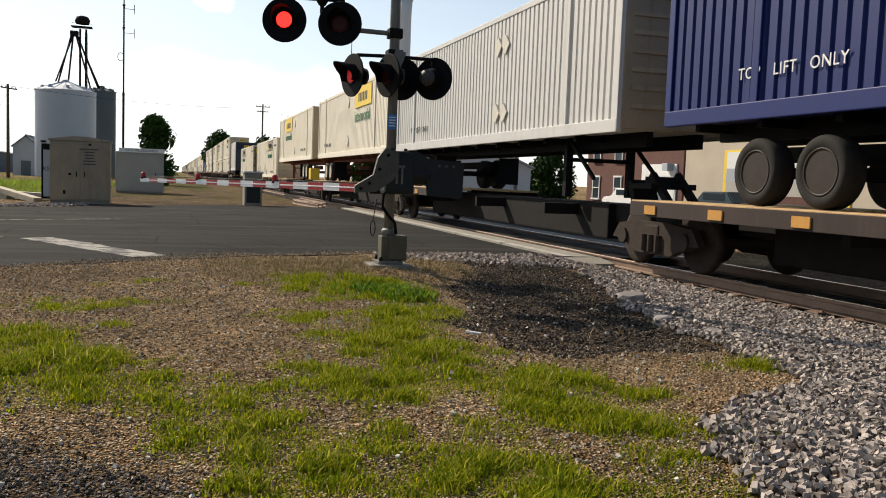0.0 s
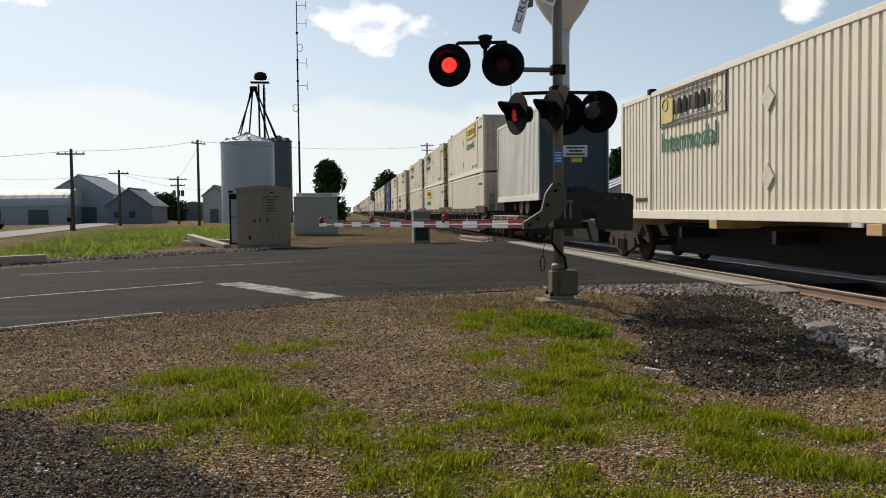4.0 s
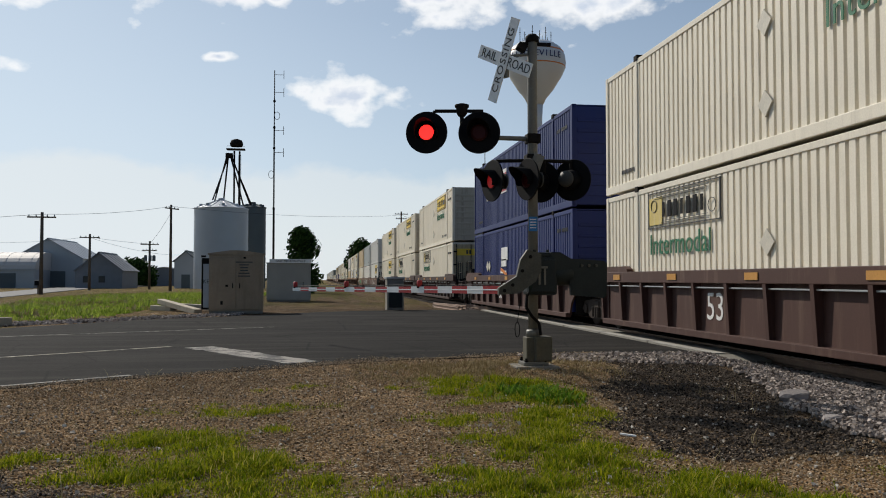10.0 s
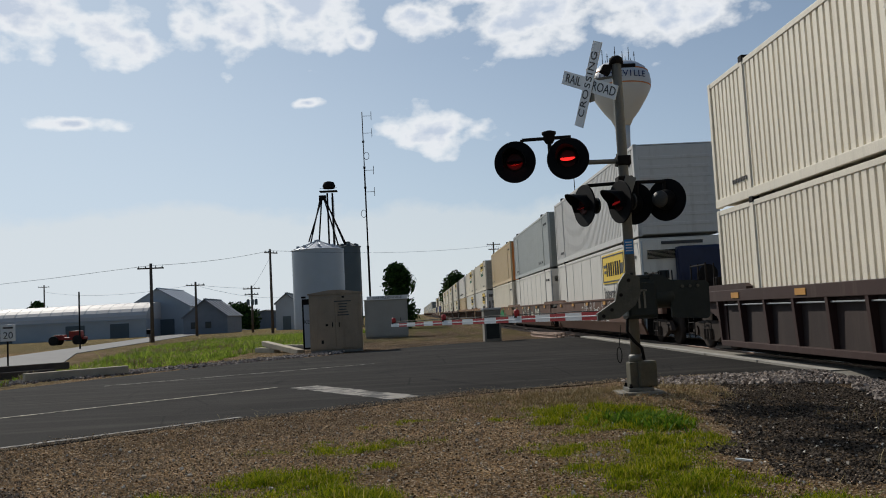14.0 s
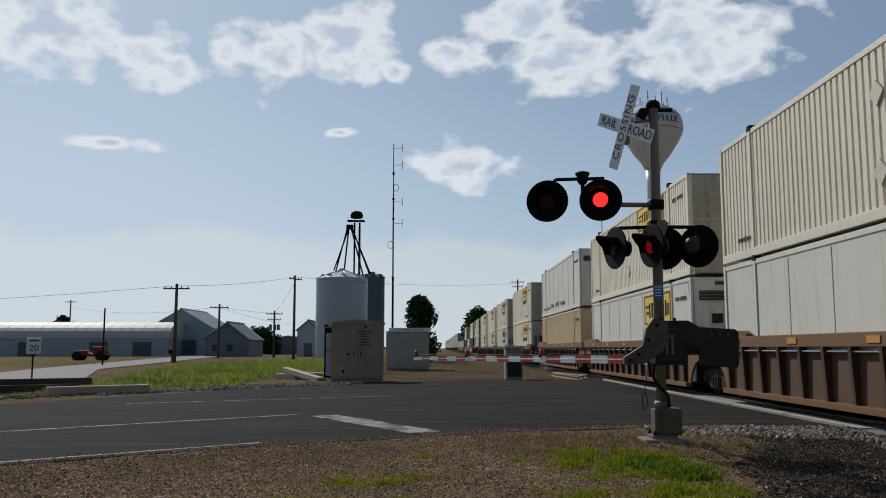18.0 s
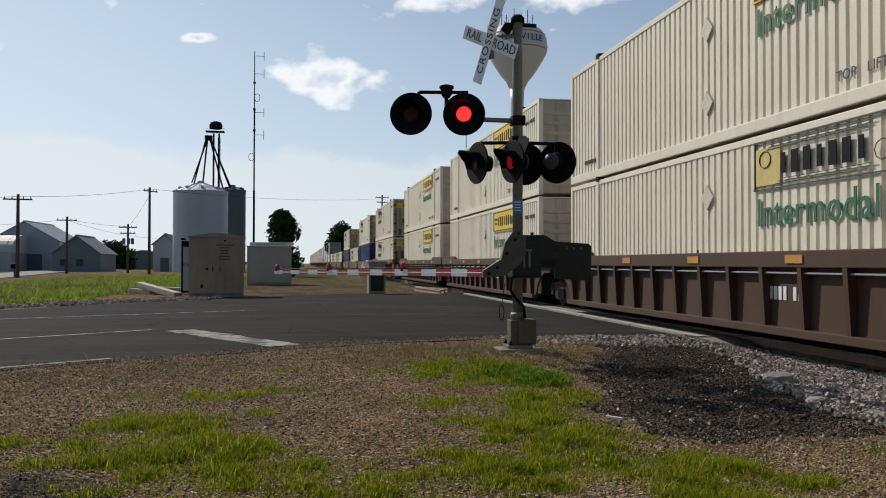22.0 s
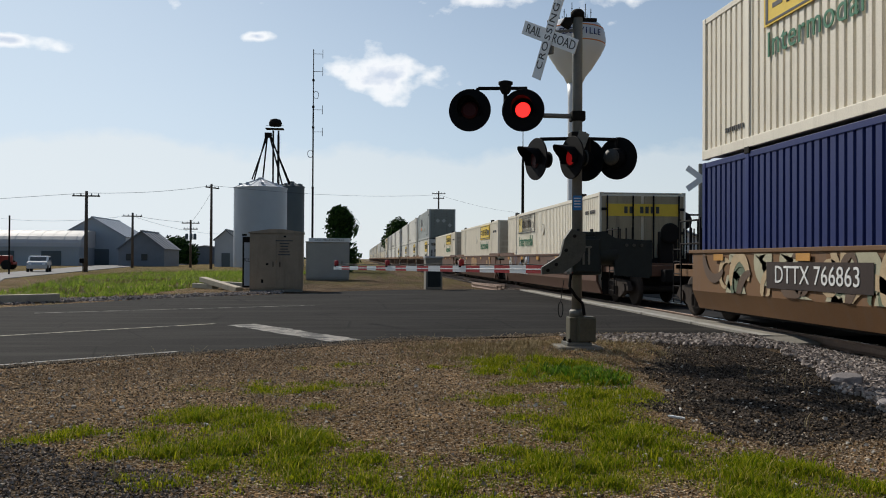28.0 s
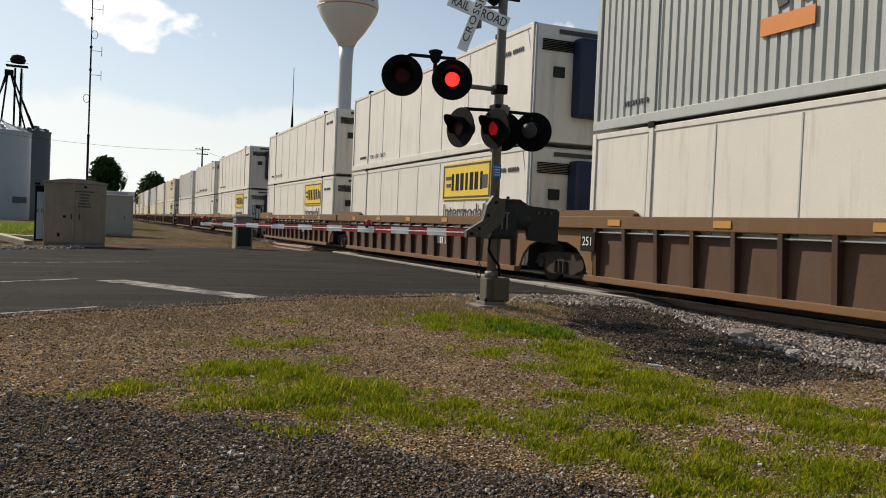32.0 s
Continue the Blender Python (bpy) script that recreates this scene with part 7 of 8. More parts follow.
def well_unit(style, far_end, near_end, marks):
    """One well of a stack car. y = 0 is the far end of its container; it reaches to -L53."""
    paint = {"brown": M_CARBROWN, "orange": M_CARORANGE, "solid": M_CARRED, "solidtan": M_CARORANGE, "rust": M_CARRUST, "dark": M_CARDARK}[style]
    solid = style.startswith("solid")
    sill = SILL + (0.10 if style == "orange" else 0.0)
    lab = {"brown": "dark brown ribbed well car", "orange": "faded orange-brown ribbed well car with grimy sides", "solid": "red-brown smooth-sided well car with painted scrawls", "solidtan": "faded tan smooth-sided well car with painted scrawls", "dark": "blackish brown ribbed well car with grimy sides", "rust": "rust-brown ribbed well car with grimy sides"}[style]
    u = thing("well_car", lab, "rail car", group="well cars of the train")
    # the side sills run on past the load, over the trucks
    ef = 0.3 if solid and far_end else 1.3
    en = 0.3 if solid and near_end else 1.3
    Ln = L53 + ef + en
    yc = -L53 / 2
    ys = yc + (ef - en) / 2
    tag_ = "%s|%g|%g" % (paint.name, ef, en)
    for sx in (-1, 1):
        x = sx * 1.40
        if solid:
            part("side", shared("side|solid%d" % sx + tag_, lambda: shifted(extrude([(0.0, sill), (-0.05, sill), (-0.05, 0.62), (0.10, 0.26), (0.16, 0.26), (0.02, 0.62)], L53 + 0.3, "y"), pose(0, 0, 0) if sx < 0 else Matrix.Diagonal((-1, 1, 1, 1))), paint), None, u, "smooth side with a canted lower edge", at=Matrix.Translation((x, yc, 0)))
            part("top_chord", shared("top_chord|s" + tag_, lambda: box((0, 0, sill + 0.02, 0.16, Ln, 0.07), bevel=0.01), paint), None, u, at=Matrix.Translation((x, ys, 0)))
        else:
            part("top_chord", shared("top_chord|" + tag_, lambda: box((0, 0, sill - 0.10, 0.17, Ln, 0.24), bevel=0.012), paint), None, u, "deep top chord", at=Matrix.Translation((x, ys, 0)))
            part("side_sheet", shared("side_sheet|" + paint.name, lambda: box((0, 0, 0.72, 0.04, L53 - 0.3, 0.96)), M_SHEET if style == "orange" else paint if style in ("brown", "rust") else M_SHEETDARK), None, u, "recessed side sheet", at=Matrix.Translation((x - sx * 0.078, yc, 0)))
            part("bottom_chord", shared("bottom_chord|" + paint.name, lambda: box((0, 0, 0.25, 0.16, L53 - 0.3, 0.12), bevel=0.01), paint), None, u, at=Matrix.Translation((x, yc, 0)))
            part("grab_pipe", shared("grab_pipe|%g" % sill, lambda: rods(((0, -L53 / 2 + 0.4, sill - 0.30), (0, L53 / 2 - 0.4, sill - 0.30), 0.016), n=6), M_GALV), None, u, "pale pipe under the chord", at=Matrix.Translation((x + sx * 0.03, yc, 0)))
            # orange cars get darker ribs, colouring in the shade on the rib sides
            rib = shared("rib|" + paint.name + str(sx), lambda: shifted(extrude([(sx * 0.09, sill - 0.22), (-sx * 0.07, sill - 0.22), (-sx * 0.07, 0.2), (sx * 0.03, 0.2)], 0.10, "y"), pose(0, 0, 0)), {"orange": M_CARRUST}.get(style, paint))
            nr = 15 if style in ("orange", "rust") else 12
            for k in range(nr):
                part("rib", rib, None, u, at=Matrix.Translation((x, -0.5 - k * (L53 - 1.0) / (nr - 1) if nr == 15 else -0.07 - 1.285 * k, 0)))
        # arched end plates above the trucks
        for sy, e_ in ((1, ef), (-1, en)):
            if e_ < 1:
                continue
            arch = [(-0.3, sill - 0.2), (e_, sill - 0.2), (e_, 0.98), (0.75, 0.96), (0.35, 0.84), (0.05, 0.62), (-0.16, 0.26), (-0.3, 0.26)]
            part("end_plate", shared("end_plate|%d%s%s" % (sy, paint.name, solid), lambda: extrude([(q * sy, z) for q, z in arch], 0.06, "x"), paint), None, u, "arched end plate over the truck", at=Matrix.Translation((x * (0.99 if solid else 0.955), 0.15 * 0 if sy > 0 else -L53, 0)))
    part("floor", shared("floor|", lambda: box((0, 0, 0.26, 2.5, L53 - 0.9, 0.08), (0, L53 / 2 + 0.1, 0.78, 2.5, 0.08, 1.0), (0, -L53 / 2 - 0.1, 0.78, 2.5, 0.08, 1.0)), M_DARKSTEEL), None, u, at=Matrix.Translation((0, yc, 0)))
    wedge = [(-1.5, 0.0), (1.5, 0.0), (1.5, 0.05), (1.2, 0.13), (-1.3, 0.13), (-1.5, 0.06)]
    for sy, y in ((1, -0.3), (-1, -L53 + 0.3)):
        if (ef if sy > 0 else en) < 1:
            continue
        for gx in (-1.40, 1.40):
            part("end_guide", shared("end_guide|%d" % sy + paint.name, lambda: extrude([(q * sy, sill + 0.02 + z) for q, z in wedge], 0.14, "x"), paint), None, u, "tapered container guide on the sill", at=Matrix.Translation((gx, y, 0)))
    for k in range(5):
        part("reflector", shared("reflector|%g%d" % (sill, solid), lambda: box((-1.495 if not solid else -1.49, 0, sill - 0.10, 0.012, 0.42, 0.12)), M_REFLECT), None, u, "faded amber reflector", at=Matrix.Translation((0, -1.2 - 3.1 * k, 0)))
    if far_end:
        coupler_end(u, ef - 0.3, 1, paint)
    else:
        truck(u, 1.45)
        part("joint", shared("joint|", lambda: box((0, 0, 0.85, 1.0, 1.7, 0.3), (0, 0, 1.12, 2.4, 0.7, 0.08), bevel=0.02), M_DARKSTEEL), None, u, "articulated joint", at=Matrix.Translation((0, 1.45, 0)))
    if near_end:
        coupler_end(u, -L53 - en + 0.3, -1, paint)
    x = -1.497 if not solid else -1.46
    if marks.get("num"):
        part("code_panel", shared("code_panel|", lambda: box((0, 0, 0, 0.006, 3.0, 0.44)), M_SHEETDARK), None, u, "dark painted panel", at=Matrix.Translation((x - 0.018, marks.get("num_y", -3.6), 1.0)))
        part("car_code", text_mesh(marks["num"], 0.41, M_WTEXT, 0.004), None, u, "white stencilled car lettering", at=Matrix.Translation((x - 0.026, marks.get("num_y", -3.6), 1.0)) @ pose(0, 0, 0, 0, 0, -90))
    if marks.get("big"):
        part("length_mark", text_mesh(marks["big"], 0.70, M_WTEXT, 0.004), None, u, "large white figures", at=Matrix.Translation((x if solid else -1.347, -5.85, 0.74)) @ pose(0, 0, 0, 0, 0, -90))
        if marks.get("code"):
            part("car_code", text_mesh("SFLC", 0.30, M_WTEXT, 0.004), None, u, "white stencilled letters", at=Matrix.Translation((-1.347, -8.42, 0.66)) @ pose(0, 0, 0, 0, 0, -90))
            part("car_code", text_mesh("9218", 0.30, M_WTEXT, 0.004), None, u, "white stencilled figures", at=Matrix.Translation((-1.347, -9.71, 0.62)) @ pose(0, 0, 0, 0, 0, -90))
    if marks.get("bars"):
        tagged(part("stencil_code", shared("stencil_code_w|", lambda: box(*[(0, -0.125 * k, 0, 0.01, 0.08, 0.20) for k in range(8) if k != 4]), M_WTEXT), None, u, "white code bars", at=Matrix.Translation((x if solid else -1.347, -9.2 if solid or style not in ("orange", "rust") else -9.67, 0.80))), kind="stuff")
    for y_, z_, w_, h_ in marks.get("patches", ()):
        patch(u, y_, z_, w_, h_, x, M_PATCH)
    if marks.get("letters"):
        bold_letters(u, *marks["letters"], x)
    if marks.get("scrawl"):
        scrawl(u, marks["scrawl"], x)
    if marks.get("plate"):
        part("code_plate", shared("code_plate|", lambda: box((0, 0, 0, 0.03, 0.55, 0.4), bevel=0.01), M_DARKSTEEL), None, u, "small plate with white figures", at=Matrix.Translation((-1.50, -0.3, 1.0)))
        part("plate_text", text_mesh(marks["plate"], 0.26, M_WTEXT, 0.003), None, u, "white figures", at=Matrix.Translation((-1.52, -0.3, 1.0)) @ pose(0, 0, 0, 0, 0, -90))
    return u


PAINTS = {}


def scrawl(u, spec, x):
    """Loose sprayed bands on the car's side; spec is (seed, colours, start, length). The first colour is laid widest."""
    seed, cols, y0, ln = spec
    rnd = random.Random(seed)
    for layer, col in enumerate(cols):
        key = tuple(col)
        if key not in PAINTS:
            PAINTS[key] = mat("spray_paint", key, 0.6, var=0.18, scale=3)
        bm = bmesh.new()
        first = layer == 0 and len(cols) > 1
        tag = len(cols) == 1
        n = int(ln * (4.5 if tag else 1.5 if first else 1.15))
        for k in range(n):
            a = rnd.uniform(0, 6.28)
            p = Vector((0, y0 - ln * (k + rnd.random()) / n, 0.84 + rnd.uniform(-0.3, 0.3)))
            turn = rnd.choice((-1, 1)) * (rnd.uniform(0.15, 0.9) if tag else rnd.uniform(0.12, 0.5))
            wide = rnd.uniform(0.012, 0.024) if tag else rnd.uniform(0.14, 0.26) if first else rnd.uniform(0.04, 0.13)
            steps = rnd.randint(10, 20)
            prev = None
            for j in range(steps):
                d = Vector((0, math.cos(a), math.sin(a)))
                w = wide * math.sin(math.pi * (j + 0.7) / (steps + 0.4)) ** 0.5
                o = Vector((0, -d.z, d.y)) * w
                pair = []
                for q in (p + o, p - o):
                    q.z = max(0.64, min(SILL - 0.04, q.z))
                    pair.append(bm.verts.new(q))
                if prev:
                    bm.faces.new((prev[0], prev[1], pair[1], pair[0]))
                prev = pair
                p = p + d * 0.09
                a += turn
                if not 0.66 < p.z < SILL - 0.08:
                    a += turn * 2
        part("painted_scrawl", bm, PAINTS[key], u, "loose spray-painted bands", at=Matrix.Translation((x - 0.004 - 0.003 * layer, 0, 0)))


def patch(u, y, z, w, h, x, material):
    """A rectangle where the side was painted over."""
    part("repaint_patch", box((x - 0.006, y, z, 0.008, w, h)), material, u, "repainted rectangle on the side")


def bold_letters(u, word, y0, pitch, size, colours, x):
    """Fat sprayed letters with a pale outline, side by side along the car."""
    for k, ch in enumerate(word):
        for fat, key, off in ((0.095, (0.62, 0.60, 0.52), 0.0), (0.072, colours[k], 0.004)):
            if key not in PAINTS:
                PAINTS[key] = mat("spray_paint", key, 0.6, var=0.18, scale=3)
            cu = bpy.data.curves.new("letter", "FONT")
            cu.body, cu.size, cu.offset, cu.extrude = ch, size, fat * size, 0.002
            cu.align_x, cu.align_y, cu.resolution_u = "CENTER", "CENTER", 4
            ob = bpy.data.objects.new("letter", cu)
            me = bpy.data.meshes.new_from_object(ob)
            bpy.data.objects.remove(ob)
            me.materials.clear()
            me.materials.append(PAINTS[key])
            part("sprayed_letter", me, None, u, "fat sprayed letter with a pale outline", at=Matrix.Translation((x - 0.012 - off, y0 - pitch * k, 0.80)) @ pose(0, 0, 0, 90, 0, -90))


def semitrailer(kind, back, chassis_paint):
    """A road trailer box on its wheels, far end at y = 0; stands with its tyres at z = 0."""
    paint = {"cream": M_CREAM, "blue": M_BLUE, "silver": M_SILVER, "white": M_WHITE}[kind]
    ln, floor, h = (8.4 if kind == "white" else 14.6), (0.72 if kind == "white" else 1.22), (3.40 if kind == "white" else 2.80)
    c = thing("semitrailer", {"cream": "cream ribbed trailer box on a red chassis", "blue": "deep blue ribbed trailer box", "silver": "silver-white ribbed trailer box on a dark chassis", "white": "white trailer with a dark rear end"}[kind], "trailer", group="trailers on flat cars")
    bm = corrugated(ln - 0.2, floor + 0.16, floor + h - 0.1, 0.04, 0.222, -CW / 2 + 0.012)
    part("body", shifted(bm, Matrix.Translation((0, -0.1, 0))), paint, c, "vertically ribbed side")
    part("inner_shell", box((0, -ln / 2, floor + h / 2, CW - 0.13, ln - 0.1, h - 0.05)), paint, c)
    part("top_rail", box((-CW / 2 + 0.03, -ln / 2, floor + h - 0.06, 0.07, ln, 0.12), (CW / 2 - 0.03, -ln / 2, floor + h - 0.06, 0.07, ln, 0.12), bevel=0.01), paint, c)
    part("bottom_rail", box((-CW / 2 + 0.02, -ln / 2, floor + 0.08, 0.10, ln, 0.22), (CW / 2 - 0.02, -ln / 2, floor + 0.08, 0.10, ln, 0.22), bevel=0.012), paint, c)
    for y in (-0.06, -2.0, -ln + 2.0, -ln + 0.06) if kind != "white" else (-0.06, -ln + 0.06):
        for sx in (-1, 1):
            part("post", box((sx * (CW / 2 - 0.02), y, floor + h / 2, 0.09, 0.14, h), bevel=0.012), paint, c)
    # silver and cream ends wear the paint that has shade in it
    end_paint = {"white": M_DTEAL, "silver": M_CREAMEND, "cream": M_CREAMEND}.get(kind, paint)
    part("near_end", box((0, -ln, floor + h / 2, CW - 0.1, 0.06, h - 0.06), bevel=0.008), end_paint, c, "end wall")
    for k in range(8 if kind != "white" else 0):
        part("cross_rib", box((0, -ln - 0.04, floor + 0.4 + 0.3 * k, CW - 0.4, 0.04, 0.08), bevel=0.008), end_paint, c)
    part("chassis", box((-0.5, -ln / 2, floor - 0.10, 0.12, ln - 0.6, 0.26), (0.5, -ln / 2, floor - 0.10, 0.12, ln - 0.6, 0.26)), chassis_paint, c, "steel chassis rails")
    for k in range(int(ln / 1.35)):
        part("cross_member", box((0, -0.6 - 1.35 * k, floor - 0.06, 2.3, 0.10, 0.12)), chassis_paint, c)
    wb = -ln + 5.55 if back or kind == "white" else 0.0
    ly = -3.0 if back else -ln + 3.0
    part("landing_leg", box((-0.7, ly, 0.62, 0.14, 0.14, 1.1), (0.7, ly, 0.62, 0.14, 0.14, 1.1), (0, ly, 0.8, 1.4, 0.08, 0.08), (-0.7, ly - 0.6, 0.8, 0.06, 1.3, 0.06, (35, 0, 0)), (0.7, ly - 0.6, 0.8, 0.06, 1.3, 0.06, (35, 0, 0))), chassis_paint, c)
    for sx in (-0.95, 0.95):
        part("mud_flap", box((sx, (-4.3 if not back and kind != "white" else -ln + 4.6), 0.62, 0.6, 0.03, 0.75)), M_BLACK, c)
    part("bogie", box((-0.5, wb - 2.8, 0.78, 0.12, 2.6, 0.2), (0.5, wb - 2.8, 0.78, 0.12, 2.6, 0.2), (0, wb - 2.0, 0.535, 2.0, 0.14, 0.14), (0, wb - 3.15, 0.535, 2.0, 0.14, 0.14)), chassis_paint, c)
    for y in (-2.0 + wb, -3.15 + wb):
        for sx in (-1, 1):
            w = part("wheel", lathe([(0.27, -0.13), (0.30, -0.15), (0.385, -0.155), (0.425, -0.11), (0.43, -0.04), (0.43, 0.04), (0.425, 0.11), (0.385, 0.155), (0.30, 0.15), (0.27, 0.13)], 36), M_TYRE, c, "black tyre", at=pose(sx * 1.08, y, 0.535, 0, 90, 0))
            part("rim", lathe([(0.285, -0.132), (0.275, -0.15), (0.255, -0.14), (0.235, 0.04), (0.13, 0.06), (0.11, -0.03), (0.03, -0.05)] if sx < 0 else [(0.285, 0.132), (0.275, 0.15), (0.255, 0.14), (0.235, -0.04), (0.13, -0.06), (0.11, 0.03), (0.03, 0.05)], 24), M_WHEELRIM if kind == "cream" else M_RIMBROWN, w, "wheel rim")
            part("lug_nuts", rods(*[((0.17 * math.cos(k * 0.785), 0.17 * math.sin(k * 0.785), sx * -0.06), (0.17 * math.cos(k * 0.785), 0.17 * math.sin(k * 0.785), sx * -0.02), 0.018) for k in range(8)], n=6), M_DARKSTEEL, w)
    if kind == "cream":
        x = -CW / 2 - 0.012
        p = part("logo_panel", box((0, 0, 0, 0.02, 3.0, 0.78)), M_YELLOW, c, "yellow company panel", at=Matrix.Translation((x, -4.8 if back else -10.5, floor + 2.25)))
        part("company_name", box(*[(-0.012, 0.72 - 0.285 * k, -0.02, 0.01, 0.17, 0.34) for k in range(6)]), M_TEXT, p, "dark bars for the company name")
        part("lettering", text_mesh("Intermodal", 0.62, M_GREEN, 0.006, 1.05), None, c, "green word Intermodal", at=Matrix.Translation((x - 0.004, -4.7 if back else -10.4, floor + 1.5)) @ pose(0, 0, 0, 0, 0, -90))
    if kind in ("cream", "silver", "blue"):
        for word, off in (("TOP", 0.72), ("LIFT", 0.06), ("ONLY", -0.66)):
            t = text_mesh(word, 0.21, M_TEXT if kind != "blue" else M_WTEXT, 0.004, 1.1)
            part("lettering", t, None, c, "stencilled word", at=Matrix.Translation((-CW / 2 - 0.012, (-ln + 3.4 if back else -2.6) + off, floor + 0.55)) @ pose(0, 0, 0, 0, 0, -90))
        for y, z in ((-7.6, 0.6), (-7.6, 2.2)) if kind == "cream" else ((-9.0, 0.62), (-9.45, 0.62), (-9.0, 2.1), (-9.45, 2.1)):
            part("placard_holder", box((0, 0, 0, 0.03, 0.31, 0.31, (45, 0, 0))), M_PLACARD, c, "pale diamond placard holder", at=Matrix.Translation((-CW / 2 - 0.01, y, floor + z)))
    if back:
        part("tool_box", box((-0.95, wb - 4.25, 0.42, 0.5, 0.7, 0.62), bevel=0.03), M_YELLOW, c, "scuffed yellow box behind the wheels")
    if kind == "white":
        part("rear_band", box((0, -ln - 0.04, floor + h - 0.55, CW - 0.3, 0.02, 0.75), bevel=0.008), M_NAVYUNIT, c, "dark blue band on the rear door")
        part("rear_mark", box((-0.22, -ln - 0.055, floor + h - 0.5, 0.16, 0.02, 0.30, (0, 14, 0)), (0.0, -ln - 0.055, floor + h - 0.5, 0.16, 0.02, 0.30, (0, 14, 0)), (0.22, -ln - 0.055, floor + h - 0.5, 0.14, 0.02, 0.30, (0, 14, 0))), M_YELLOW, c, "yellow company mark")
        part("rear_notice", box((0.05, -ln - 0.045, floor + 1.75, 0.9, 0.02, 0.42), bevel=0.004), M_WTEXT, c, "white notice plate")
        part("text_bar", box(*[(0.05, -ln - 0.06, floor + 1.87 - 0.12 * k, 0.7 - 0.2 * (k % 2), 0.012, 0.06) for k in range(3)]), M_TEXT, c)
        part("number_plate", box((0.1, -ln - 0.045, floor + 1.42, 0.4, 0.02, 0.16)), M_YELLOW, c, "small yellow plate")
        part("rear_bumper", box((0, -ln - 0.03, floor - 0.15, 1.9, 0.10, 0.12), (-0.8, -ln - 0.0, floor + 0.0, 0.10, 0.10, 0.3), (0.8, -ln - 0.0, floor + 0.0, 0.10, 0.10, 0.3), bevel=0.01), M_DARKSTEEL, c)
        part("door_frame", box((-CW / 2 + 0.08, -ln - 0.03, floor + h / 2, 0.10, 0.06, h), (CW / 2 - 0.08, -ln - 0.03, floor + h / 2, 0.10, 0.06, h), (0, -ln - 0.03, floor + h - 0.05, CW - 0.1, 0.06, 0.10), bevel=0.01), M_DTEAL, c)
    return c


def flat_car(box_load):
    """A skeleton flat car unit; y = 0 is the far end of its load."""
    u = thing("flat_car", "low skeletal flat car with worn orange deck plates", "rail car", group="flat cars of the train")
    ln = 15.6
    # near-black steel on sill and belly stands in for shade beneath the load
    part("centre_sill", box((0, -ln / 2, 0.76, 0.6, ln + 2.0, 0.34), bevel=0.02), M_DARKSTEEL, u, "grimy centre sill")
    part("belly", box((0, -ln / 2 + 0.6, 0.60, 0.9, ln - 4.2, 0.66), bevel=0.03), M_DARKSTEEL, u, "deep dark fish-belly frame")
    if not box_load:
        for y0, l2 in ((-2.4, 6.0),):
            part("deck", box((-1.0, y0, 1.03, 0.9, l2, 0.06), (1.0, y0, 1.03, 0.9, l2, 0.06), bevel=0.008), M_DECK, u, "worn deck plates")
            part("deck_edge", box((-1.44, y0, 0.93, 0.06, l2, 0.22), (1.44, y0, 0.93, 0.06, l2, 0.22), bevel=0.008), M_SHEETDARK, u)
            for k in range(4):
                part("stake_pocket", box((-1.475, y0 + 2.4 - 1.6 * k, 0.92, 0.03, 0.30, 0.13)), M_REFLECT, u, "faded orange marker plate")
        part("hitch", box((0, -ln + 1.6, 1.35, 0.5, 0.4, 0.2), (-0.25, -ln + 1.1, 1.1, 0.12, 1.2, 0.12, (40, 0, 0)), (0.25, -ln + 1.1, 1.1, 0.12, 1.2, 0.12, (40, 0, 0)), (0, -ln + 2.2, 1.05, 0.5, 0.14, 0.7, (-25, 0, 0)), (0, -ln + 1.6, 2.0 - 0.72, 0.9, 0.7, 0.1), bevel=0.015), M_DARKSTEEL, u, "trailer hitch stand")
    else:
        for y in (-0.6, -5.5, -10.5, -15.4):
            part("load_bracket", box((0, y, 0.98, 2.66, 0.34, 0.16), bevel=0.01), M_DECK, u)
    for y in (-3.6, -7.6, -11.6):
        part("outrigger", box((0, y, 0.78, 2.4, 0.14, 0.22), bevel=0.01), M_DARKSTEEL, u)
    truck(u, 0.55)
    part("end_sill", box((0, 0.55, 0.98, 2.3, 0.5, 0.12), (-0.9, 0.55, 1.0, 0.3, 1.2, 0.10), bevel=0.015), M_DARKSTEEL, u)
    return u


def travelled(t):
    """How far the train has come since the start, in metres; it gathers speed a little."""
    return 18.9 * t + 0.0007 * t ** 3


RIDERS = []          # (object, far end's place along the track at the start, height)


def place(ob, y, z):
    ob.matrix_basis = Matrix.Translation((TRACK_X, y, z))
    RIDERS.append((ob, y, z))
    return ob


# trailers and boxes on flat cars at the head
for d, kind, paint, boxed in ((-0.85, "blue", M_BLACK, 0), (15.2, "silver", M_BLACK, 0), (31.2, "cream", M_RUSTRED, 0), (48.0, "cream", M_RUSTRED, 0), (65.2, None, None, 1), (84.7, None, None, 1), (102.45, "white", M_BLACK, 0)):
    place(flat_car(boxed), d, 0)
    if boxed:
        place(container("cream", "outline", 0 if d < 70 else 1), d, 1.06)
    else:
        place(semitrailer(kind, d == 48.0, paint), d, 0.96)

UNITS = {}
BOXES = {}


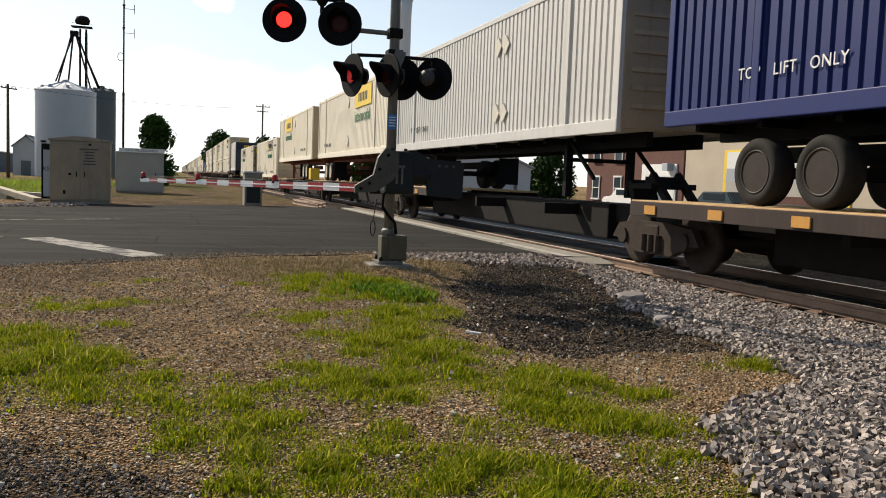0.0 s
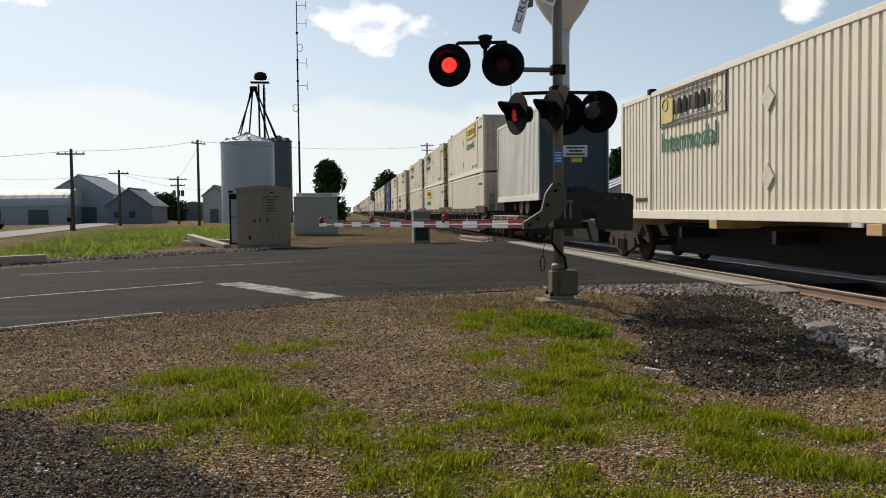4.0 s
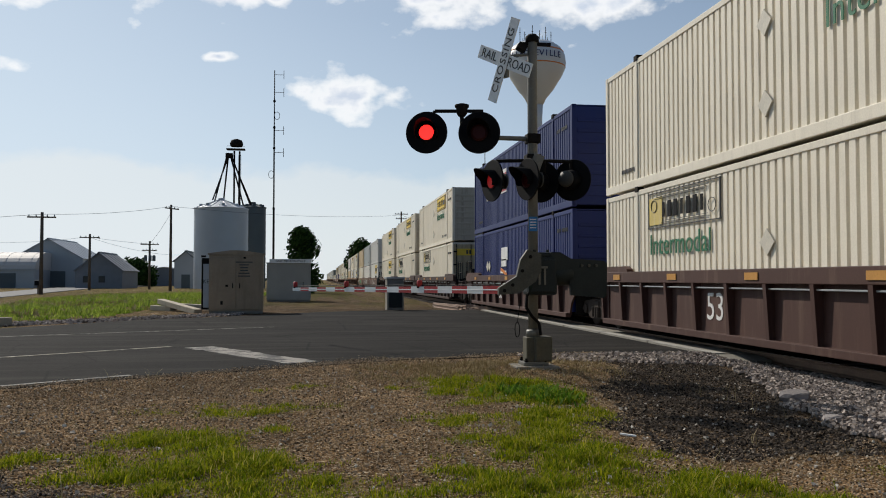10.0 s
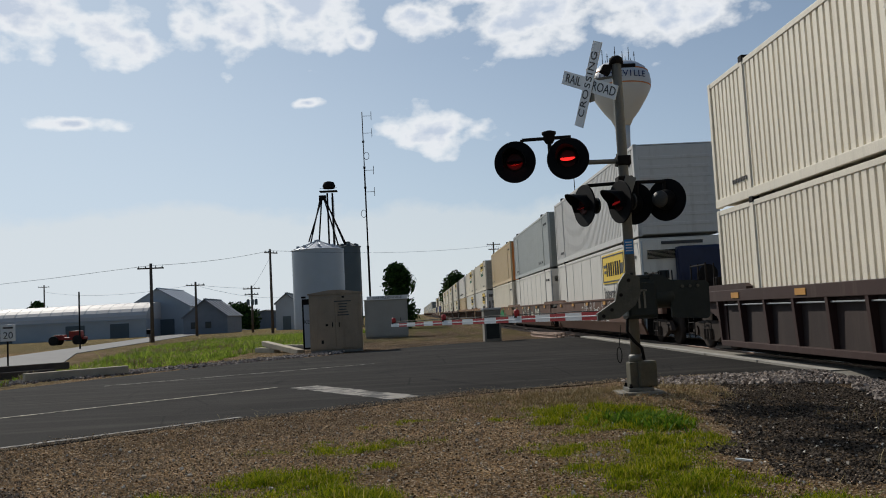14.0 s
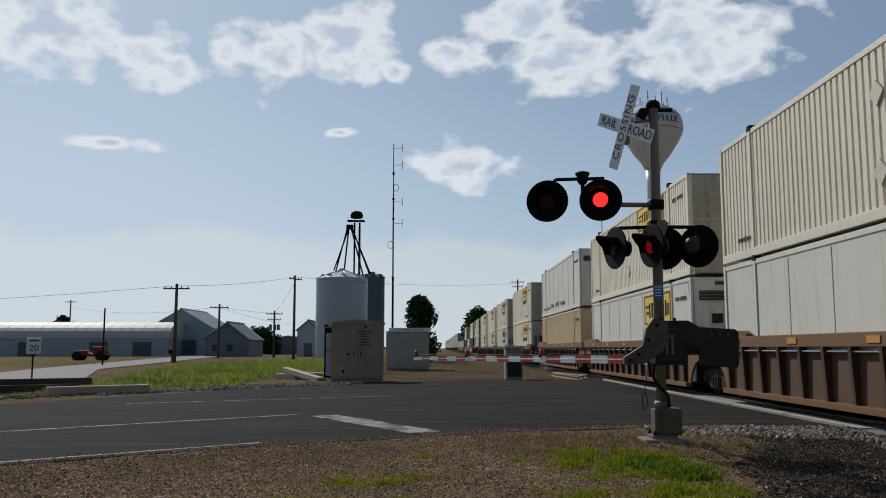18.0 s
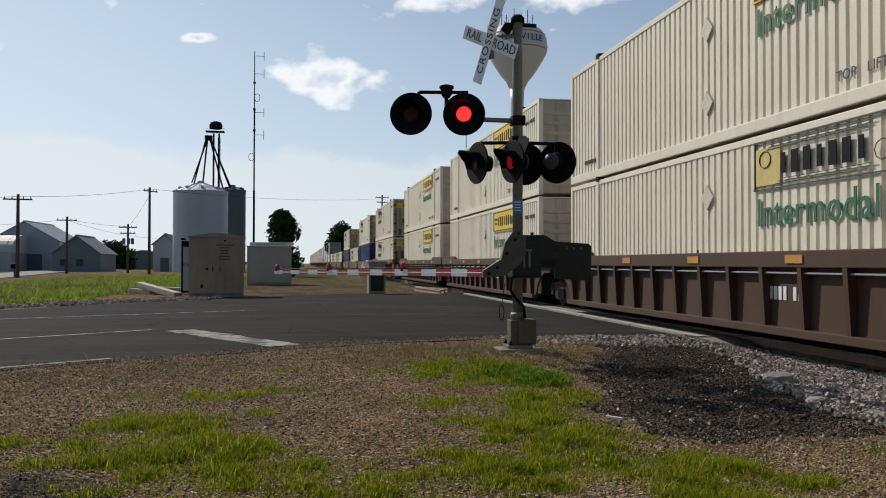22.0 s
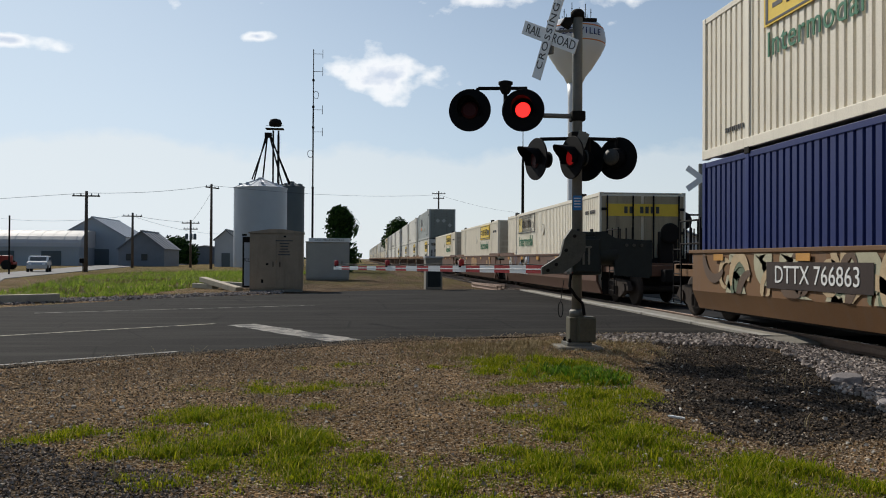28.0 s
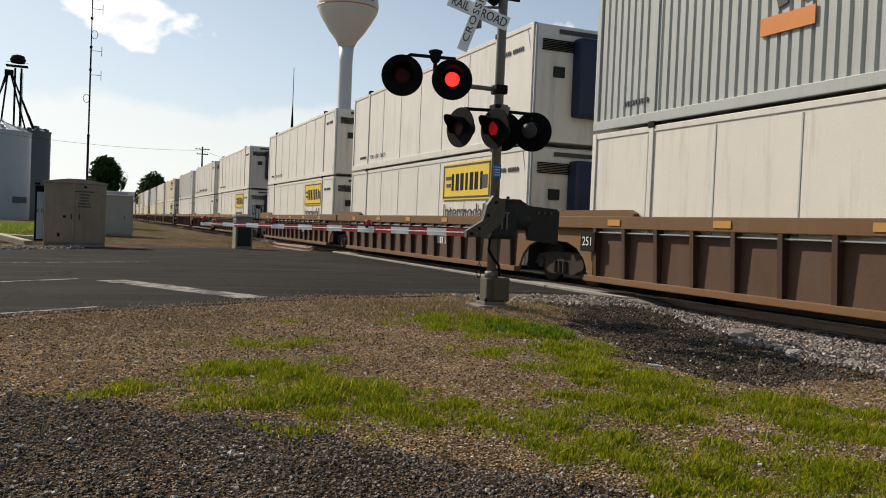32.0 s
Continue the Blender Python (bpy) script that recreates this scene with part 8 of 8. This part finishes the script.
def add_unit(d, car, top, bottom, far_end, near_end, marks):
    key = (car, far_end, near_end, repr(marks))
    if key not in UNITS:
        UNITS[key] = place(well_unit(car, far_end, near_end, marks), d, 0)
    else:
        place(copy_thing(UNITS[key], Matrix()), d, 0)
    for spec, z in ((bottom, 0.34), (top, 0.34 + CH + 0.06)):
        if not spec:
            continue
        if spec not in BOXES:
            BOXES[spec] = place(container(*spec), d, z)
        else:
            place(copy_thing(BOXES[spec], Matrix()), d, z)


CY, CO, CL, CN = ("cream", "yellow", 0), ("cream", "outline", 0), ("cream", "low", 0), ("cream", "none", 0)
CD, CYD = ("cream", "outline", 1), ("cream", "yellow", 1)
RF, RN = ("reefer", "smallyellow", 0), ("reefer", "none", 0)
BF, BB, BN = ("blue", "flag", 0), ("blue", "blue", 0), ("blue", "none", 0)
TO, GR, TN, SV = ("tan", "none", 2), ("grey", "abf", 0), ("tan", "none", 0), ("silver", "none", 0)
M53C, M53, MNUM, MNONE = {"big": "53", "code": 1}, {"big": "53"}, {"bars": 1}, {}
INKG = (0.028, 0.036, 0.032)
TAN, DARKG, PALE, GREENP, REDP, WHITEP = (0.45, 0.36, 0.24), (0.07, 0.08, 0.07), (0.62, 0.60, 0.50), (0.02, 0.30, 0.10), (0.35, 0.03, 0.05), (0.70, 0.68, 0.64)
TRAIN = [
    (121.8, "dark", CY, CN, 1, 1, MNUM),
    (139.85, "dark", CD, CYD, 0, 1, MNUM), (157.8, "dark", CYD, CN, 1, 0, MNUM),
    (179.65, "brown", CY, CD, 0, 1, M53C), (197.8, "brown", CY, CL, 0, 0, M53), (215.8, "brown", BF, BB, 1, 0, M53),
    (237.5, "dark", CY, CD, 0, 1, MNUM), (255.7, "dark", CY, CL, 0, 0, M53), (273.7, "dark", CY, CY, 1, 0, MNUM),
    (295.7, "solid", SV, RF, 0, 1, {"bars": 1, "scrawl": (5, (WHITEP,), -6, 5)}), (313.2, "solid", ("grey", "none", 0), RN, 0, 0, {"scrawl": (6, (DARKG, PALE), -4, 8)}),
    (330.8, "solidtan", TO, CN, 1, 0, {"num": "DTTX 727748", "scrawl": (7, (GREENP, (0.01, 0.12, 0.05)), -6.8, 4.5)}),
    (353.1, "orange", CY, RF, 0, 1, MNUM), (371.0, "orange", CY, RF, 0, 0, MNUM), (389.3, "orange", ("reefer", "none", 1), TN, 1, 0, MNUM),
    (411.2, "rust", CY, ("cream", "yellow", 0), 1, 1, MNUM),
    (432.8, "rust", CY, CO, 0, 1, {"bars": 1, "plate": "1251"}), (451.0, "rust", CY, CY, 0, 0, MNUM), (469.1, "rust", CY, CY, 1, 0, {"plate": "1251"}),
    (491.3, "orange", CD, CD, 1, 1, MNONE),
    (513.6, "solidtan", CD, BN, 0, 1, {"big": "53", "scrawl": (8, (PALE, DARKG), -7, 6)}), (531.5, "solidtan", None, CD, 0, 0, {"letters": ("HYDRO", -2.1, 1.12, 1.38, (INKG, INKG, INKG, REDP, INKG)), "scrawl": (9, (DARKG,), -7.4, 1.6)}),
    (549.5, "solidtan", CYD, BN, 1, 0, {"num": "DTTX 766863", "num_y": -4.6, "scrawl": (10, ((0.40, 0.37, 0.25), (0.13, 0.16, 0.10), (0.46, 0.34, 0.20), (0.11, 0.07, 0.045)), -1.2, 12)}),
    (572.1, "solid", None, CD, 0, 1, {"num": "DTTX 726774", "num_y": -10.5, "scrawl": (11, ((0.36, 0.31, 0.24), (0.55, 0.56, 0.58), (0.08, 0.13, 0.22)), -0.8, 5)}), (590.2, "solid", None, ("cream", "yellow", 0), 0, 0, {"plate": "1251", "patches": ((-7.61, 0.98, 2.2, 0.66), (-12.6, 0.95, 0.5, 0.5), (-13.6, 1.1, 0.4, 0.4)), "scrawl": (12, (PALE,), -2.09, 1.6)}),
    (609.0, "solid", None, ("cream", "yellow", 0), 1, 0, {"num": "DTTX 726774", "plate": "1251", "scrawl": (14, (WHITEP,), -1.0, 2.0)}),
    (631.3, "orange", GR, RF, 0, 1, {"bars": 1, "plate": "251"}), (649.3, "orange", RN, RF, 0, 0, MNUM), (667.3, "orange", RN, RF, 1, 0, MNUM),
    (689.4, "orange", RN, RF, 0, 1, MNUM), (707.4, "orange", ("reefer", "none", 1), RN, 0, 0, MNUM), (725.4, "orange", SV, RN, 1, 0, MNUM),
]
y = 747.5
for k in range(5):
    for j in range(3):
        TRAIN.append((y, "orange", (CY, RN, SV)[(k + j) % 3], (RF, CN, CN)[(k * 2 + j) % 3], 1 if j == 2 else 0, 1 if j == 0 else 0, MNUM))
        y += 18.05 if j < 2 else 22.05
for row in TRAIN:
    add_unit(*row)


# ---- a car on the side street ----
def road_car(label, M_CARPAINT):
    c = thing("car", label, "car")
    prof = [(-2.2, 0.35), (2.2, 0.35), (2.25, 0.75), (2.1, 0.95), (1.2, 1.05), (0.6, 1.52), (-1.6, 1.55), (-2.15, 1.0), (-2.25, 0.7)]
    bm = extrude(prof, 1.75, "y")
    bmesh.ops.bevel(bm, geom=bm.edges[:], offset=0.06, segments=2, affect="EDGES")
    part("body", bm, M_CARPAINT, c, "painted bodywork")
    for sy in (-1, 1):
        part("side_window", box((-0.45, sy * 0.88, 1.28, 1.9, 0.02, 0.34), bevel=0.008), M_GLASS, c)
    part("windscreen", box((0.95, 0, 1.28, 0.04, 1.4, 0.5, (0, -52, 0)), bevel=0.008), M_GLASS, c)
    for x in (-1.35, 1.4):
        for sy in (-0.82, 0.82):
            w = part("wheel", lathe([(0.2, -0.11), (0.32, -0.11), (0.34, 0), (0.32, 0.11), (0.2, 0.11)], 20), M_TYRE, c, at=pose(x, sy, 0.34, 90, 0, 0))
            part("rim", lathe([(0.02, -0.06), (0.2, -0.06), (0.2, 0.06), (0.02, 0.06)], 14), M_GALV, w)
    for sy in (-0.6, 0.6):
        part("headlight", box((2.2, sy, 0.78, 0.1, 0.3, 0.15), bevel=0.02), M_SIGN, c)
    return c


CAR = road_car("silver estate car on the side street", M_CARPAINT)
road_car("white estate car parked before the brick building", M_SIGN).matrix_basis = pose(24.0, 34.6, -0.32, 0, 0, 92)
road_car("dark car parked before the mural", M_DTEAL).matrix_basis = pose(23.8, 25.2, -0.32, 0, 0, 88)


# ---- motion ----
def motions():
    times = [0, 4, 8, 12, 16, 20, 24, 28, 32]
    for ob, y, z in RIDERS:
        walk(ob, [(t, Matrix.Translation((TRACK_X, y - travelled(t), z))) for t in times])
    # the silver car comes down the side street late in the shot
    walk(CAR, [(0, pose(-46, 230, -0.2, 0, 0, -82)), (20, pose(-45, 185, -0.2, 0, 0, -82)), (23, pose(-43.2, 150, -0.2, 0, 0, -82)), (28, pose(-33.5, 73, -0.2, 0, 0, -76)), (32, pose(-31, 20, -0.2, 0, 0, -76))])
    # the lamps flash in turn: each lens unit turns between its lit and its dark face
    def flash(n):
        return 0.10 + 0.9965 * n if n <= 12 else 13.0 if n == 13 else 13.95 + 0.9922 * (n - 14)

    turns = []
    for n in range(33):
        turns += [flash(n), (flash(n) + flash(n + 1)) / 2]
    for lens, side in FLASHERS:
        base = lens.matrix_basis.copy()
        rows = []
        start_on = side == 0
        rows.append((0.0, base @ pose(0, 0, 0, 0 if start_on else 180, 0, 0)))
        a = 0.0 if start_on else 180.0
        for t in turns:
            if t > 31.9:
                break
            a2 = a + 180.0
            rows.append((t - 0.034, base @ pose(0, 0, 0, a, 0, 0)))
            rows.append((t, base @ pose(0, 0, 0, a + 60, 0, 0)))
            rows.append((t + 0.034, base @ pose(0, 0, 0, a + 120, 0, 0)))
            rows.append((t + 0.068, base @ pose(0, 0, 0, a2, 0, 0)))
            a = a2
        rows.append((32.0, base @ pose(0, 0, 0, a, 0, 0)))
        walk(lens, rows)


motions()
